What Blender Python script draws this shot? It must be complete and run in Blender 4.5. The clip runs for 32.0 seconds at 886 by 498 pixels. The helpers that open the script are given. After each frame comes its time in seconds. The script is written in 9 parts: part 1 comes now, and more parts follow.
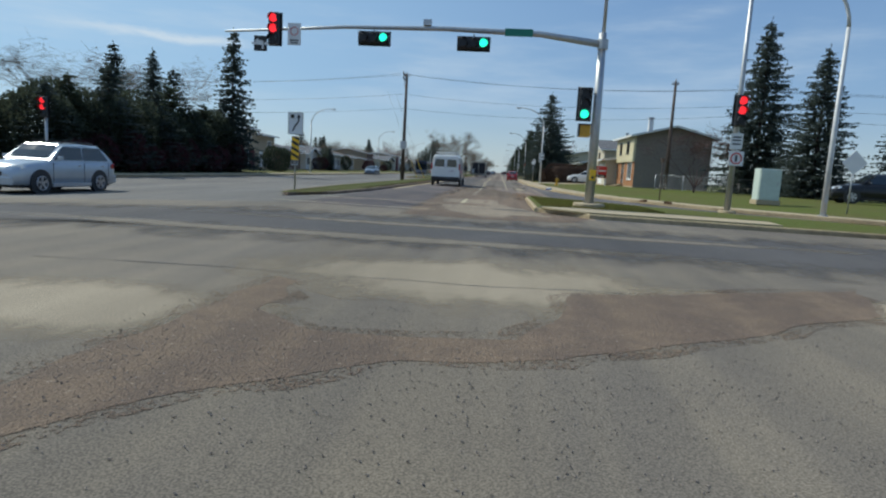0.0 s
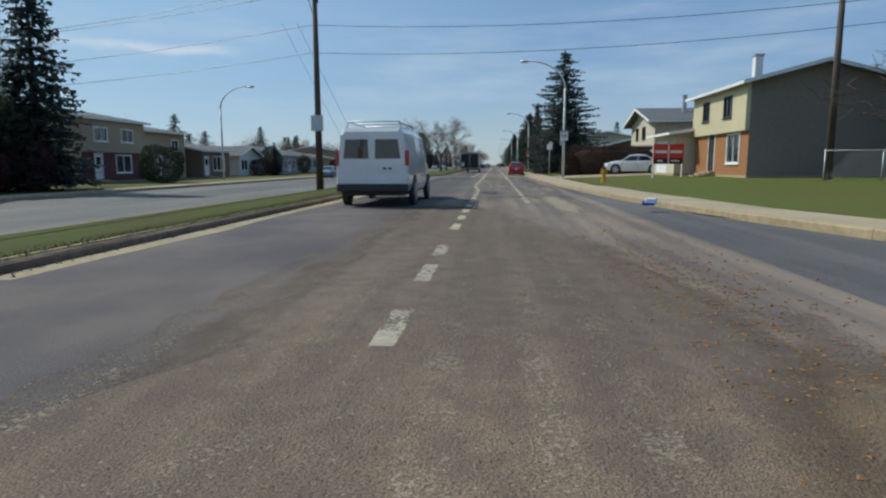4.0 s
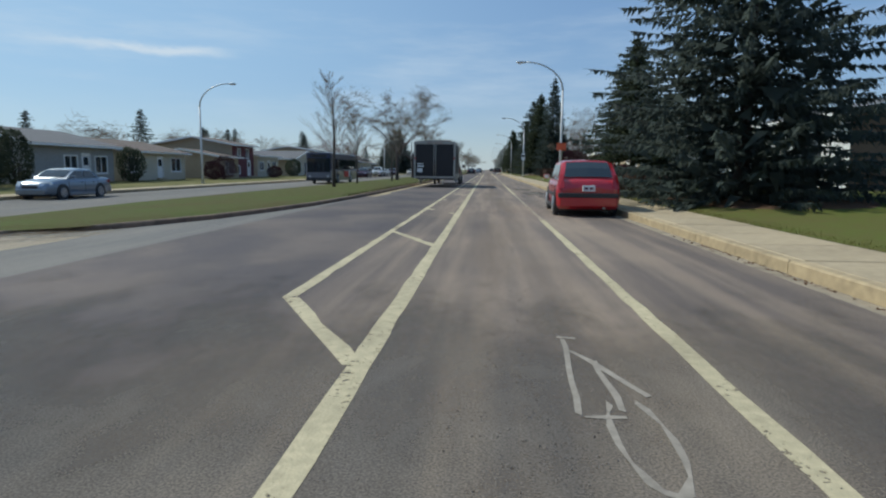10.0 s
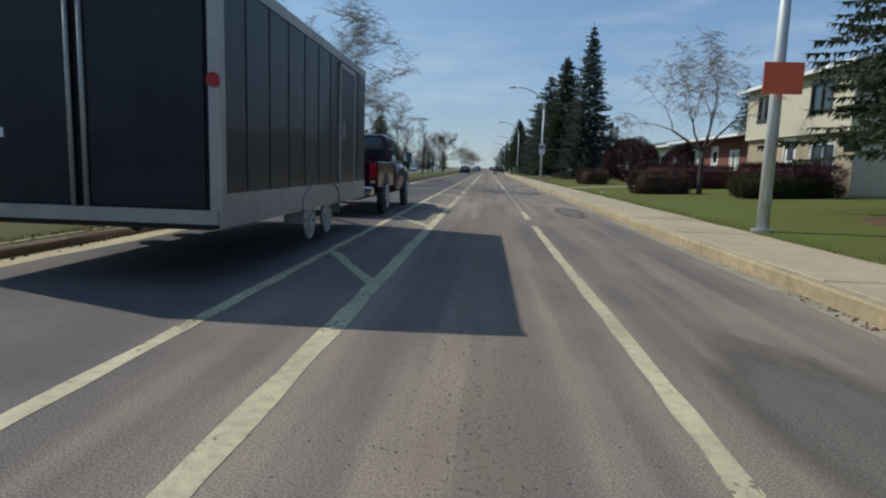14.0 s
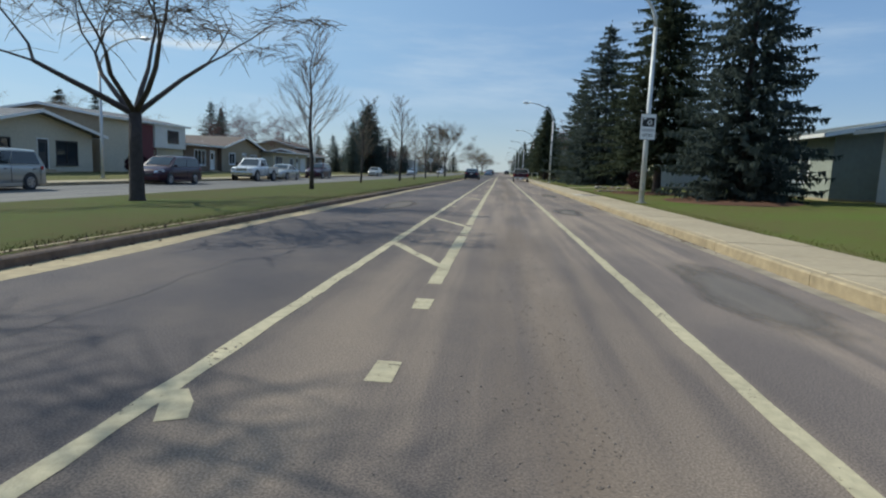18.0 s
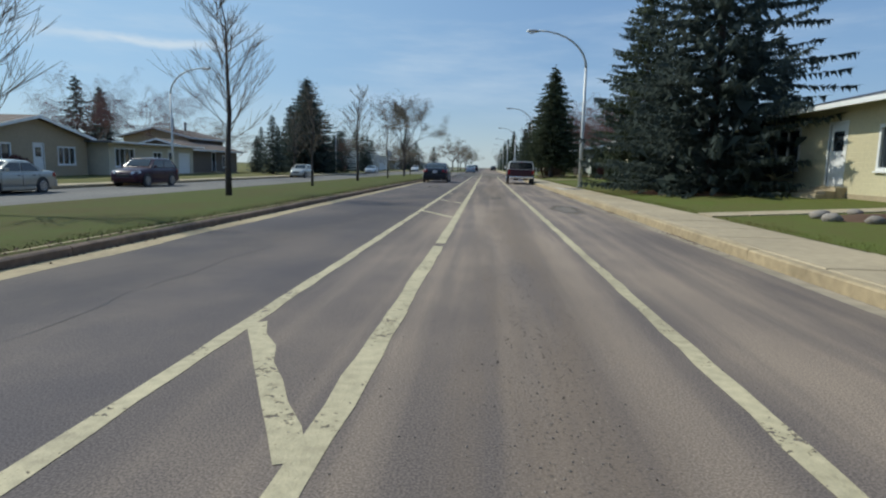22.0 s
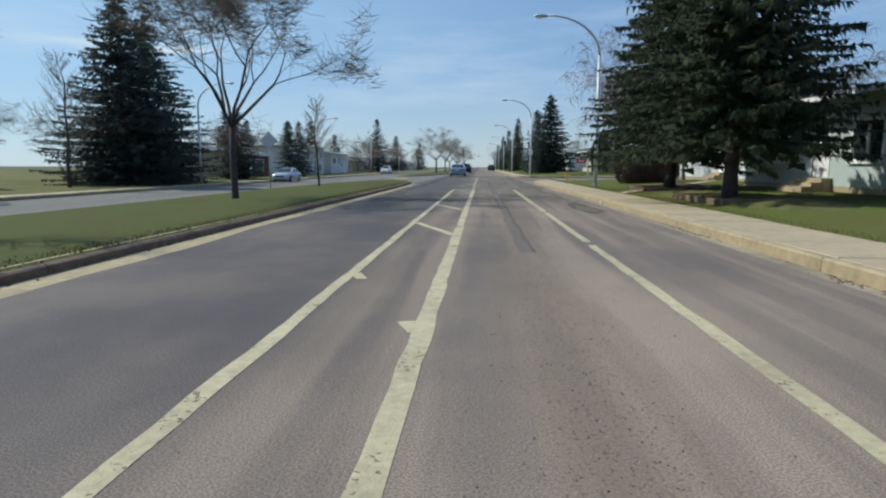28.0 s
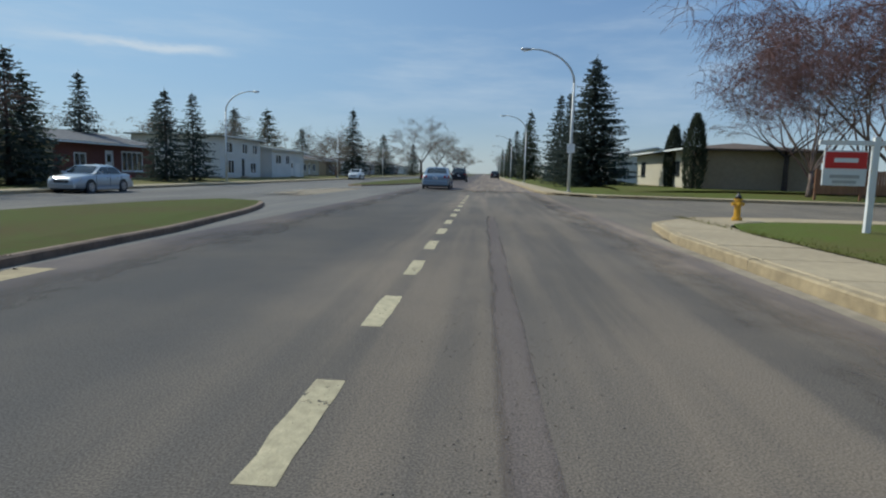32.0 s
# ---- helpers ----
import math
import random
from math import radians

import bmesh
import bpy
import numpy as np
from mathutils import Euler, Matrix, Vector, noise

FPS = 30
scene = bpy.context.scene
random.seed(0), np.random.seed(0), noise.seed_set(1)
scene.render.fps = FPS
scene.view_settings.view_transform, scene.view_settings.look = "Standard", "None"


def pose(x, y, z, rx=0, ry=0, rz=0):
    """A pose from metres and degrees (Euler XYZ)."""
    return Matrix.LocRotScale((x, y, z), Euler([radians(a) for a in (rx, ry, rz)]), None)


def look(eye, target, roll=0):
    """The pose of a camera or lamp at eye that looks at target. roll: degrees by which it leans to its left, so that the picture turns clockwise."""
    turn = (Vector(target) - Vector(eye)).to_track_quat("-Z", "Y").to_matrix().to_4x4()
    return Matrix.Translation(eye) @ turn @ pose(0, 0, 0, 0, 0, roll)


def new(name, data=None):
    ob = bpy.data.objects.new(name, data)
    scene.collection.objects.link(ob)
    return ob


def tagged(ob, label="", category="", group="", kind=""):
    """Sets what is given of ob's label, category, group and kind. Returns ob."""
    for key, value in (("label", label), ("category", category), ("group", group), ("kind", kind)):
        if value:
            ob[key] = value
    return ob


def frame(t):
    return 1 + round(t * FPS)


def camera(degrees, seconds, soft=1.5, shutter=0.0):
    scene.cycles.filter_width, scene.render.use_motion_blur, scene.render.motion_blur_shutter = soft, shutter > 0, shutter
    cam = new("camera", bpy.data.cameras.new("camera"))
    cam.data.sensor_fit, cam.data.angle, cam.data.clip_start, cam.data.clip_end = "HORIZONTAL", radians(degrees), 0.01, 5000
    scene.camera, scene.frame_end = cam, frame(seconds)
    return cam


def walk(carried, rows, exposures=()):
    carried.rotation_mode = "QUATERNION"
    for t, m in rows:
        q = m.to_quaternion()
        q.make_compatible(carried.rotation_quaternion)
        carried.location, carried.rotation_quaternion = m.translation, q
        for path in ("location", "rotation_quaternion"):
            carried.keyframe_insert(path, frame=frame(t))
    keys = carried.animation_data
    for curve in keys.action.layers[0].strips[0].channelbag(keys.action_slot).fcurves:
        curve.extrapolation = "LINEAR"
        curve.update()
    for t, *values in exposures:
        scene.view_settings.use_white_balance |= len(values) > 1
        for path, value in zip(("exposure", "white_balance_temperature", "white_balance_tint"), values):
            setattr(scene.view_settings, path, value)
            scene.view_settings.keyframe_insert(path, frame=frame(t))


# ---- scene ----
cam = camera(72.46, 32.0, soft=2.2)
EYE = 1.115
# seconds, x, y, yaw, pitch, roll
ROWS = [
    (0.0, 0.81, -28.62, 5.40, -7.52, -3.22),
    (0.5, 0.80, -25.74, 4.88, -7.34, -1.03),
    (1.0, 0.75, -22.82, 4.61, -6.96, -1.44),
    (1.5, 0.68, -19.90, 6.33, -7.69, -2.81),
    (2.0, 0.56, -16.94, 6.28, -7.69, -1.05),
    (2.5, 0.49, -13.93, 5.66, -7.95, 0.02),
    (3.0, 0.40, -10.62, 4.55, -8.06, -0.64),
    (3.5, 0.34, -7.17, 5.48, -8.25, -1.04),
    (4.0, 0.33, -3.49, 4.85, -7.93, 0.15),
    (4.5, 0.39, 0.29, 4.03, -7.69, 0.78),
    (6.5, 0.17, 15.83, 4.51, -7.60, -1.51),
    (7.0, 0.12, 19.72, 4.92, -7.70, -1.32),
    (7.5, 0.06, 23.57, 5.20, -7.67, -0.65),
    (8.0, 0.03, 27.40, 4.96, -7.56, -1.16),
    (8.5, 0.00, 31.29, 5.10, -7.73, -0.61),
    (9.0, -0.02, 35.46, 4.57, -7.79, -0.11),
    (9.5, -0.00, 39.67, 3.87, -7.46, -0.38),
    (10.0, 0.06, 43.90, 4.12, -7.52, -0.52),
    (10.5, 0.06, 47.98, 3.90, -7.47, -0.60),
    (11.0, 0.09, 51.92, 3.87, -7.58, -1.22),
    (11.5, 0.11, 55.88, 4.11, -7.42, -1.28),
    (12.0, 0.11, 59.91, 4.09, -7.56, -1.04),
    (12.5, 0.24, 64.02, 3.71, -7.65, 0.48),
    (13.0, 0.22, 68.19, 3.32, -7.93, -0.94),
    (13.5, 0.39, 72.28, 4.18, -7.83, -2.08),
    (15.5, 0.07, 88.82, 3.97, -7.63, -0.25),
    (16.0, 0.06, 93.07, 4.08, -7.56, -1.29),
    (16.5, -0.01, 97.34, 4.67, -7.77, -2.50),
    (17.0, 0.02, 101.56, 4.78, -7.77, -1.03),
    (17.5, -0.10, 105.70, 4.71, -7.70, -2.19),
    (18.0, -0.07, 109.80, 5.40, -7.49, -2.36),
    (18.5, -0.11, 113.93, 4.89, -7.70, -1.40),
    (19.0, -0.18, 117.97, 4.42, -7.62, -1.96),
    (19.5, -0.20, 121.81, 4.14, -7.54, -0.56),
    (20.0, -0.17, 125.65, 3.66, -7.68, -0.86),
    (20.5, -0.17, 129.66, 3.34, -7.97, -1.43),
    (21.0, -0.05, 133.73, 3.80, -7.84, -2.25),
    (21.5, 0.06, 137.86, 4.33, -7.80, -2.06),
    (22.0, -0.00, 141.76, 4.08, -7.76, -1.31),
    (22.5, -0.06, 145.55, 4.30, -8.19, -1.69),
    (23.0, 0.03, 149.44, 4.25, -8.06, -1.91),
    (23.5, 0.10, 153.64, 4.73, -7.81, -1.82),
    (24.0, 0.05, 157.71, 3.82, -7.71, -0.35),
    (24.5, 0.04, 161.54, 4.52, -7.89, -2.92),
    (25.0, -0.03, 165.17, 6.21, -7.76, -3.52),
    (25.5, -0.13, 168.84, 5.89, -7.91, -0.43),
    (26.0, -0.21, 172.55, 5.35, -7.74, -0.16),
    (26.5, -0.33, 176.32, 4.90, -7.99, -0.08),
    (28.5, -0.26, 192.07, 2.83, -7.71, -0.90),
    (29.0, -0.25, 196.11, 3.41, -7.88, -2.99),
    (29.5, -0.12, 200.18, 3.27, -7.54, -1.93),
    (30.0, -0.07, 204.16, 4.30, -7.54, -3.42),
    (30.5, -0.00, 208.10, 4.05, -7.53, -2.30),
    (31.0, -0.03, 212.24, 4.95, -7.53, -1.11),
    (31.5, 0.01, 216.16, 3.14, -7.28, 1.76),
    (32.0, 0.09, 220.03, 3.90, -7.23, -1.63),
]
walk(cam, [(t, pose(x, y, EYE, 90 + pitch, roll, yaw)) for t, x, y, yaw, pitch, roll in ROWS],
     exposures=[(0.0, 0.0, 6300, 5), (2.0, 0.0, 6300, 5), (6.5, -0.2, 6300, 5), (8.0, 0.0, 6300, 5), (10.0, 0.0, 6300, 5), (11.0, 0.36, 6500, 5), (12.0, 0.42, 7000, 5), (13.0, 0.04, 6350, 5), (15.5, -0.12, 6300, 5), (16.5, -0.15, 6300, 5), (18.0, 0.06, 6300, 5), (19.0, -0.12, 6200, 5), (20.0, 0.0, 6300, 5), (22.0, 0.02, 6300, 5), (25.0, -0.06, 6150, 5), (28.5, 0.12, 6250, 5), (29.2, 0.12, 6250, 5), (30.0, 0.0, 6300, 5), (31.0, -0.12, 6300, 5), (32.0, -0.12, 6250, 5)])

# ---- sky and sun ----
SUN = Vector((-0.92, 0.37, 1.0)).normalized()
world = bpy.data.worlds.new("sky")
scene.world = world
world.use_nodes = True
wn, wl = world.node_tree.nodes, world.node_tree.links
wn.clear()
sky = wn.new("ShaderNodeTexSky")
sky.sky_type = "NISHITA"
sky.sun_disc = False
sky.sun_elevation = math.asin(SUN.z)
sky.sun_rotation = math.atan2(SUN.x, SUN.y)
sky.air_density, sky.dust_density, sky.ozone_density = 1.0, 0.3, 2.5
geo = wn.new("ShaderNodeTexCoord")


def sky_math(op, a, b, clamp=False):
    m = wn.new("ShaderNodeMath")
    m.operation, m.use_clamp = op, clamp
    for i, x in enumerate((a, b)):
        if isinstance(x, (int, float)):
            m.inputs[i].default_value = x
        else:
            wl.new(x, m.inputs[i])
    return m.outputs[0]


def sky_range(v, a, z, lo, hi):
    r = wn.new("ShaderNodeMapRange")
    r.interpolation_type = "SMOOTHSTEP"
    for k, x in zip(("From Min", "From Max", "To Min", "To Max"), (a, z, lo, hi)):
        r.inputs[k].default_value = x
    wl.new(v, r.inputs["Value"])
    return r.outputs["Result"]


def sky_mix(f, a, b):
    m = wn.new("ShaderNodeMix")
    m.data_type = "RGBA"
    if isinstance(f, (int, float)):
        m.inputs["Factor"].default_value = f
    else:
        wl.new(f, m.inputs["Factor"])
    for k, x in (("A", a), ("B", b)):
        if isinstance(x, tuple):
            m.inputs[k].default_value = (*x, 1)
        else:
            wl.new(x, m.inputs[k])
    return m.outputs["Result"]


axes = wn.new("ShaderNodeSeparateXYZ")
wl.new(geo.outputs["Generated"], axes.inputs[0])
# a hazy spring sky: pale low down, clear blue above
blue = sky_mix(sky_range(axes.outputs["Z"], -0.02, 0.15, 0.0, 1.0), (5.2, 6.3, 7.2), (2.9, 4.6, 7.3))
blue = sky_mix(sky_range(axes.outputs["Z"], 0.12, 0.5, 0.0, 1.0), blue, (1.15, 2.6, 6.0))
mixed = sky_mix(0.7, sky.outputs["Color"], blue)
toward = wn.new("ShaderNodeVectorMath")
toward.operation = "DOT_PRODUCT"
toward.inputs[1].default_value = tuple(SUN)
wl.new(geo.outputs["Generated"], toward.inputs[0])
mixed = sky_mix(sky_range(toward.outputs["Value"], 0.25, 0.85, 0.0, 0.42), mixed, (5.6, 8.2, 10.4))


def sky_noise(scale, sz, detail=6):
    stretch = wn.new("ShaderNodeMapping")
    stretch.inputs["Scale"].default_value = (1.0, 1.0, sz)
    wl.new(geo.outputs["Generated"], stretch.inputs["Vector"])
    t = wn.new("ShaderNodeTexNoise")
    t.inputs["Scale"].default_value, t.inputs["Detail"].default_value, t.inputs["Roughness"].default_value = scale, detail, 0.6
    wl.new(stretch.outputs["Vector"], t.inputs["Vector"])
    return t.outputs["Fac"]


# broad thin veils, and one long streak of cirrus low in the north-west
veil = sky_math("MULTIPLY", sky_range(sky_noise(2.2, 6.0), 0.45, 0.75, 0.0, 0.5), sky_range(axes.outputs["Z"], 0.03, 0.12, 0.0, 1.0))
height = sky_math("ADD", axes.outputs["Z"], sky_math("MULTIPLY", sky_noise(9.0, 3.0), 0.035))
band = sky_math("MULTIPLY", sky_range(height, 0.174, 0.187, 0.0, 1.0), sky_range(height, 0.187, 0.197, 1.0, 0.0))
reach = sky_math("MULTIPLY", sky_range(axes.outputs["X"], -0.66, -0.48, 0.0, 1.0), sky_range(axes.outputs["X"], -0.45, -0.36, 1.0, 0.0))
wisp = sky_math("MULTIPLY", sky_math("MULTIPLY", band, reach), sky_range(sky_noise(14.0, 5.0), 0.28, 0.55, 0.25, 1.0))
clouded = sky_mix(sky_math("ADD", veil, wisp, True), mixed, (6.6, 7.6, 8.8))
back = wn.new("ShaderNodeBackground")
back.inputs["Strength"].default_value = 0.09
wl.new(clouded, back.inputs["Color"])
wout = wn.new("ShaderNodeOutputWorld")
wl.new(back.outputs["Background"], wout.inputs["Surface"])
sun = new("sun", bpy.data.lights.new("sun", "SUN"))
sun.data.energy, sun.data.angle, sun.data.color = 3.75, radians(0.55), (1.0, 0.95, 0.84)
sun.matrix_world = look((0, 0, 60), Vector((0, 0, 60)) - SUN)

# ---- building helpers ----
class Solid:
    """Collects boxes, tubes and prisms into one mesh."""

    def __init__(self):
        self.v, self.f, self.smooth = [], [], []

    def add(self, verts, faces, smooth=False):
        n = len(self.v)
        self.v += [tuple(p) for p in verts]
        self.f += [tuple(i + n for i in q) for q in faces]
        self.smooth += [smooth] * len(faces)
        return self

    def box(self, x0, y0, z0, x1, y1, z1, c=0.0):
        if c <= 0:
            v = [(x, y, z) for z in (z0, z1) for y in (y0, y1) for x in (x0, x1)]
            return self.add(v, [(0, 2, 3, 1), (4, 5, 7, 6), (0, 1, 5, 4), (2, 6, 7, 3), (0, 4, 6, 2), (1, 3, 7, 5)])
        ring = lambda a, z: [(x0 + a, y0, z), (x1 - a, y0, z), (x1, y0 + a, z), (x1, y1 - a, z), (x1 - a, y1, z), (x0 + a, y1, z), (x0, y1 - a, z), (x0, y0 + a, z)]
        inner = lambda z: [(x0 + c, y0 + c * .5, z), (x1 - c, y0 + c * .5, z), (x1 - c * .5, y0 + c, z), (x1 - c * .5, y1 - c, z), (x1 - c, y1 - c * .5, z), (x0 + c, y1 - c * .5, z), (x0 + c * .5, y1 - c, z), (x0 + c * .5, y0 + c, z)]
        return self.loft([inner(z0), ring(c, z0 + c * .7), ring(c, z1 - c * .7), inner(z1)], closed=True, caps=True)

    def loft(self, rings, closed=True, caps=True, smooth=False):
        n = len(rings[0])
        v = [p for r in rings for p in r]
        f = []
        for i in range(len(rings) - 1):
            for j in range(n if closed else n - 1):
                k = (j + 1) % n
                f.append((i * n + j, i * n + k, (i + 1) * n + k, (i + 1) * n + j))
        base = len(self.f)
        self.add(v, f, smooth)
        if caps:
            m = len(self.v) - len(v)
            self.f += [tuple(m + j for j in reversed(range(n))), tuple(m + (len(rings) - 1) * n + j for j in range(n))]
            self.smooth += [False, False]
        return self

    def tube(self, pts, radii, n=8, caps=True, smooth=True):
        pts = [Vector(p) for p in pts]
        if isinstance(radii, (int, float)):
            radii = [radii] * len(pts)
        rings, side = [], None
        for i, p in enumerate(pts):
            d = (pts[min(i + 1, len(pts) - 1)] - pts[max(i - 1, 0)]).normalized()
            if side is None:
                side = d.orthogonal().normalized()
            side = (side - d * side.dot(d)).normalized()
            up = d.cross(side)
            rings.append([p + (side * math.cos(a) + up * math.sin(a)) * radii[i] for a in (2 * math.pi * k / n for k in range(n))])
        return self.loft(rings, True, caps, smooth)

    def disc(self, centre, axis, radius, depth, n=20, bevel=0.0):
        c, a = Vector(centre), Vector(axis).normalized()
        s = [(-depth / 2, radius - bevel), (-depth / 2 + bevel, radius), (depth / 2 - bevel, radius), (depth / 2, radius - bevel)] if bevel else [(-depth / 2, radius), (depth / 2, radius)]
        return self.tube([c + a * d for d, _ in s], [r for _, r in s], n, True, False)

    def prism(self, poly, z0, z1):
        n = len(poly)
        return self.loft([[(x, y, z0) for x, y in poly], [(x, y, z1) for x, y in poly]])

    def sheet(self, poly, z):
        return self.add([(x, y, z) for x, y in poly], [tuple(range(len(poly)))])

    def mesh(self, name, mat, m=None):
        me = bpy.data.meshes.new(name)
        v = self.v if m is None else [tuple(m @ Vector(p)) for p in self.v]
        me.from_pydata(v, [], self.f)
        me.polygons.foreach_set("use_smooth", self.smooth)
        me.materials.append(mat)
        return me


def part(name, solid, mat, parent=None, label="", m=None, kind=""):
    """One mesh object, under a thing or a part where one is given."""
    me = solid if isinstance(solid, bpy.types.Mesh) else solid.mesh(name, mat)
    ob = new(name, me)
    if parent is not None:
        ob.parent = parent
    if m is not None:
        ob.matrix_basis = m
    return tagged(ob, label, kind=kind)


def thing(name, label, category, m=None, group=""):
    ob = new(name)
    ob.empty_display_size = 0.2
    if m is not None:
        ob.matrix_basis = m
    return tagged(ob, label, category, group)


# ---- materials ----
def material(name, base, rough=0.7, metal=0.0, vary=0.0, scale=6.0, bump=0.0, bump_scale=60.0, coat=0.0, dark=None, coarse=0.6, per_object=0.0, spec=0.5):
    """A surface with two scales of variation, fine relief and a dirt tone."""
    mat = bpy.data.materials.new(name)
    mat.use_nodes = True
    nt = mat.node_tree
    n, l = nt.nodes, nt.links
    b = n["Principled BSDF"]
    b.inputs["Base Color"].default_value = (*base, 1)
    b.inputs["Roughness"].default_value = rough
    b.inputs["Metallic"].default_value = metal
    b.inputs["Coat Weight"].default_value = coat
    b.inputs["Specular IOR Level"].default_value = spec
    tc = n.new("ShaderNodeTexCoord")
    if vary > 0:
        small, big = n.new("ShaderNodeTexNoise"), n.new("ShaderNodeTexNoise")
        for k, s, d in ((small, scale, 5), (big, coarse, 3)):
            k.inputs["Scale"].default_value, k.inputs["Detail"].default_value = s, d
            l.new(tc.outputs["Object"], k.inputs["Vector"])
        add = n.new("ShaderNodeMath")
        add.operation = "ADD"
        l.new(small.outputs["Fac"], add.inputs[0])
        l.new(big.outputs["Fac"], add.inputs[1])
        last = add.outputs[0]
        if per_object > 0:
            oi = n.new("ShaderNodeObjectInfo")
            mul = n.new("ShaderNodeMath")
            mul.operation = "MULTIPLY_ADD"
            mul.inputs[1].default_value = per_object
            l.new(oi.outputs["Random"], mul.inputs[0])
            l.new(last, mul.inputs[2])
            last = mul.outputs[0]
        rng = n.new("ShaderNodeMapRange")
        rng.inputs["From Min"].default_value, rng.inputs["From Max"].default_value = 0.7, 1.3 + per_object
        l.new(last, rng.inputs["Value"])
        mix = n.new("ShaderNodeMix")
        mix.data_type = "RGBA"
        d = dark or tuple(c * (1 - vary) for c in base)
        mix.inputs["A"].default_value = (*d, 1)
        mix.inputs["B"].default_value = (*(min(1, c * (1 + vary * 0.6)) for c in base), 1)
        l.new(rng.outputs["Result"], mix.inputs["Factor"])
        l.new(mix.outputs["Result"], b.inputs["Base Color"])
    if bump > 0:
        t = n.new("ShaderNodeTexNoise")
        t.inputs["Scale"].default_value, t.inputs["Detail"].default_value = bump_scale, 4
        l.new(tc.outputs["Object"], t.inputs["Vector"])
        bp = n.new("ShaderNodeBump")
        bp.inputs["Strength"].default_value, bp.inputs["Distance"].default_value = bump, 0.02
        l.new(t.outputs["Fac"], bp.inputs["Height"])
        l.new(bp.outputs["Normal"], b.inputs["Normal"])
    return mat


def road_material(name, tar, dust, dirt_from, dirt_to, gravel=False, streaky=0.5, base=0.12, soft="", lane_grit=False):
    """Worn asphalt: aggregate grain, long wheel-worn streaks, sandy dust that lies thickest away from the wheel tracks."""
    mat = bpy.data.materials.new(name)
    mat.use_nodes = True
    nt = mat.node_tree
    n, l = nt.nodes, nt.links
    b = n["Principled BSDF"]
    b.inputs["Roughness"].default_value = 0.88
    b.inputs["Specular IOR Level"].default_value = 0.3
    tc = n.new("ShaderNodeTexCoord")

    def tex(sx, sy, scale, detail, rough=0.5):
        mp = n.new("ShaderNodeMapping")
        mp.inputs["Scale"].default_value = (sx, sy, 1)
        l.new(tc.outputs["Object"], mp.inputs["Vector"])
        t = n.new("ShaderNodeTexNoise")
        t.inputs["Scale"].default_value, t.inputs["Detail"].default_value, t.inputs["Roughness"].default_value = scale, detail, rough
        l.new(mp.outputs["Vector"], t.inputs["Vector"])
        return t.outputs["Fac"]

    def ramp(v, a, z, lo=0.0, hi=1.0):
        r = n.new("ShaderNodeMapRange")
        r.interpolation_type = "SMOOTHSTEP"
        for k, x in zip(("From Min", "From Max", "To Min", "To Max"), (a, z, lo, hi)):
            r.inputs[k].default_value = x
        l.new(v, r.inputs["Value"])
        return r.outputs["Result"]

    def calc(op, a, c):
        m = n.new("ShaderNodeMath")
        m.operation = op
        m.use_clamp = op == "ADD" and not soft
        for i, x in enumerate((a, c)):
            if isinstance(x, (int, float)):
                m.inputs[i].default_value = x
            else:
                l.new(x, m.inputs[i])
        return m.outputs[0]

    def blend(f, a, c, mode="MIX"):
        m = n.new("ShaderNodeMix")
        m.data_type, m.blend_type = "RGBA", mode
        if isinstance(f, (int, float)):
            m.inputs["Factor"].default_value = f
        else:
            l.new(f, m.inputs["Factor"])
        for k, x in (("A", a), ("B", c)):
            if isinstance(x, tuple):
                m.inputs[k].default_value = (*x, 1)
            else:
                l.new(x, m.inputs[k])
        return m.outputs["Result"]

    sep = n.new("ShaderNodeSeparateXYZ")
    l.new(tc.outputs["Object"], sep.inputs[0])
    lanes = ramp(sep.outputs["X"], dirt_from, dirt_to)
    streak = ramp(tex(2.6, 0.10, 1.0, 4), 0.38, 0.66)
    blotch = ramp(tex(0.5, 0.35, 1.0, 5, 0.6), 0.36, 0.68)
    cover = calc("ADD", calc("MULTIPLY", lanes, calc("ADD", calc("MULTIPLY", streak, streaky), base)), calc("MULTIPLY", blotch, 0.3))
    grain = tex(1, 1, 95.0, 2)
    fine = ramp(grain, 0.3, 0.72, 0.62, 1.35)
    broad = ramp(tex(0.25, 0.05, 1.0, 3), 0.3, 0.7, 0.84, 1.14)
    colour = blend(cover, tar, dust)
    grey = n.new("ShaderNodeCombineColor")
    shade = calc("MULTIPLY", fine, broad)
    for k in range(3):
        l.new(shade, grey.inputs[k])
    colour = blend(1.0, colour, grey.outputs[0], "MULTIPLY")
    if gravel:
        speck = ramp(tex(1, 1, 38.0, 2), 0.63, 0.7)
        colour = blend(calc("MULTIPLY", speck, 0.75), colour, (0.055, 0.05, 0.045))
        heap = ramp(tex(1, 1, 3.2, 4, 0.65), 0.4, 0.62)
        colour = blend(calc("MULTIPLY", heap, 0.4), colour, (0.10, 0.076, 0.06))
        chip = ramp(tex(1, 1, 24.0, 2), 0.66, 0.71)
        colour = blend(calc("MULTIPLY", chip, 0.6), colour, (0.36, 0.29, 0.22))
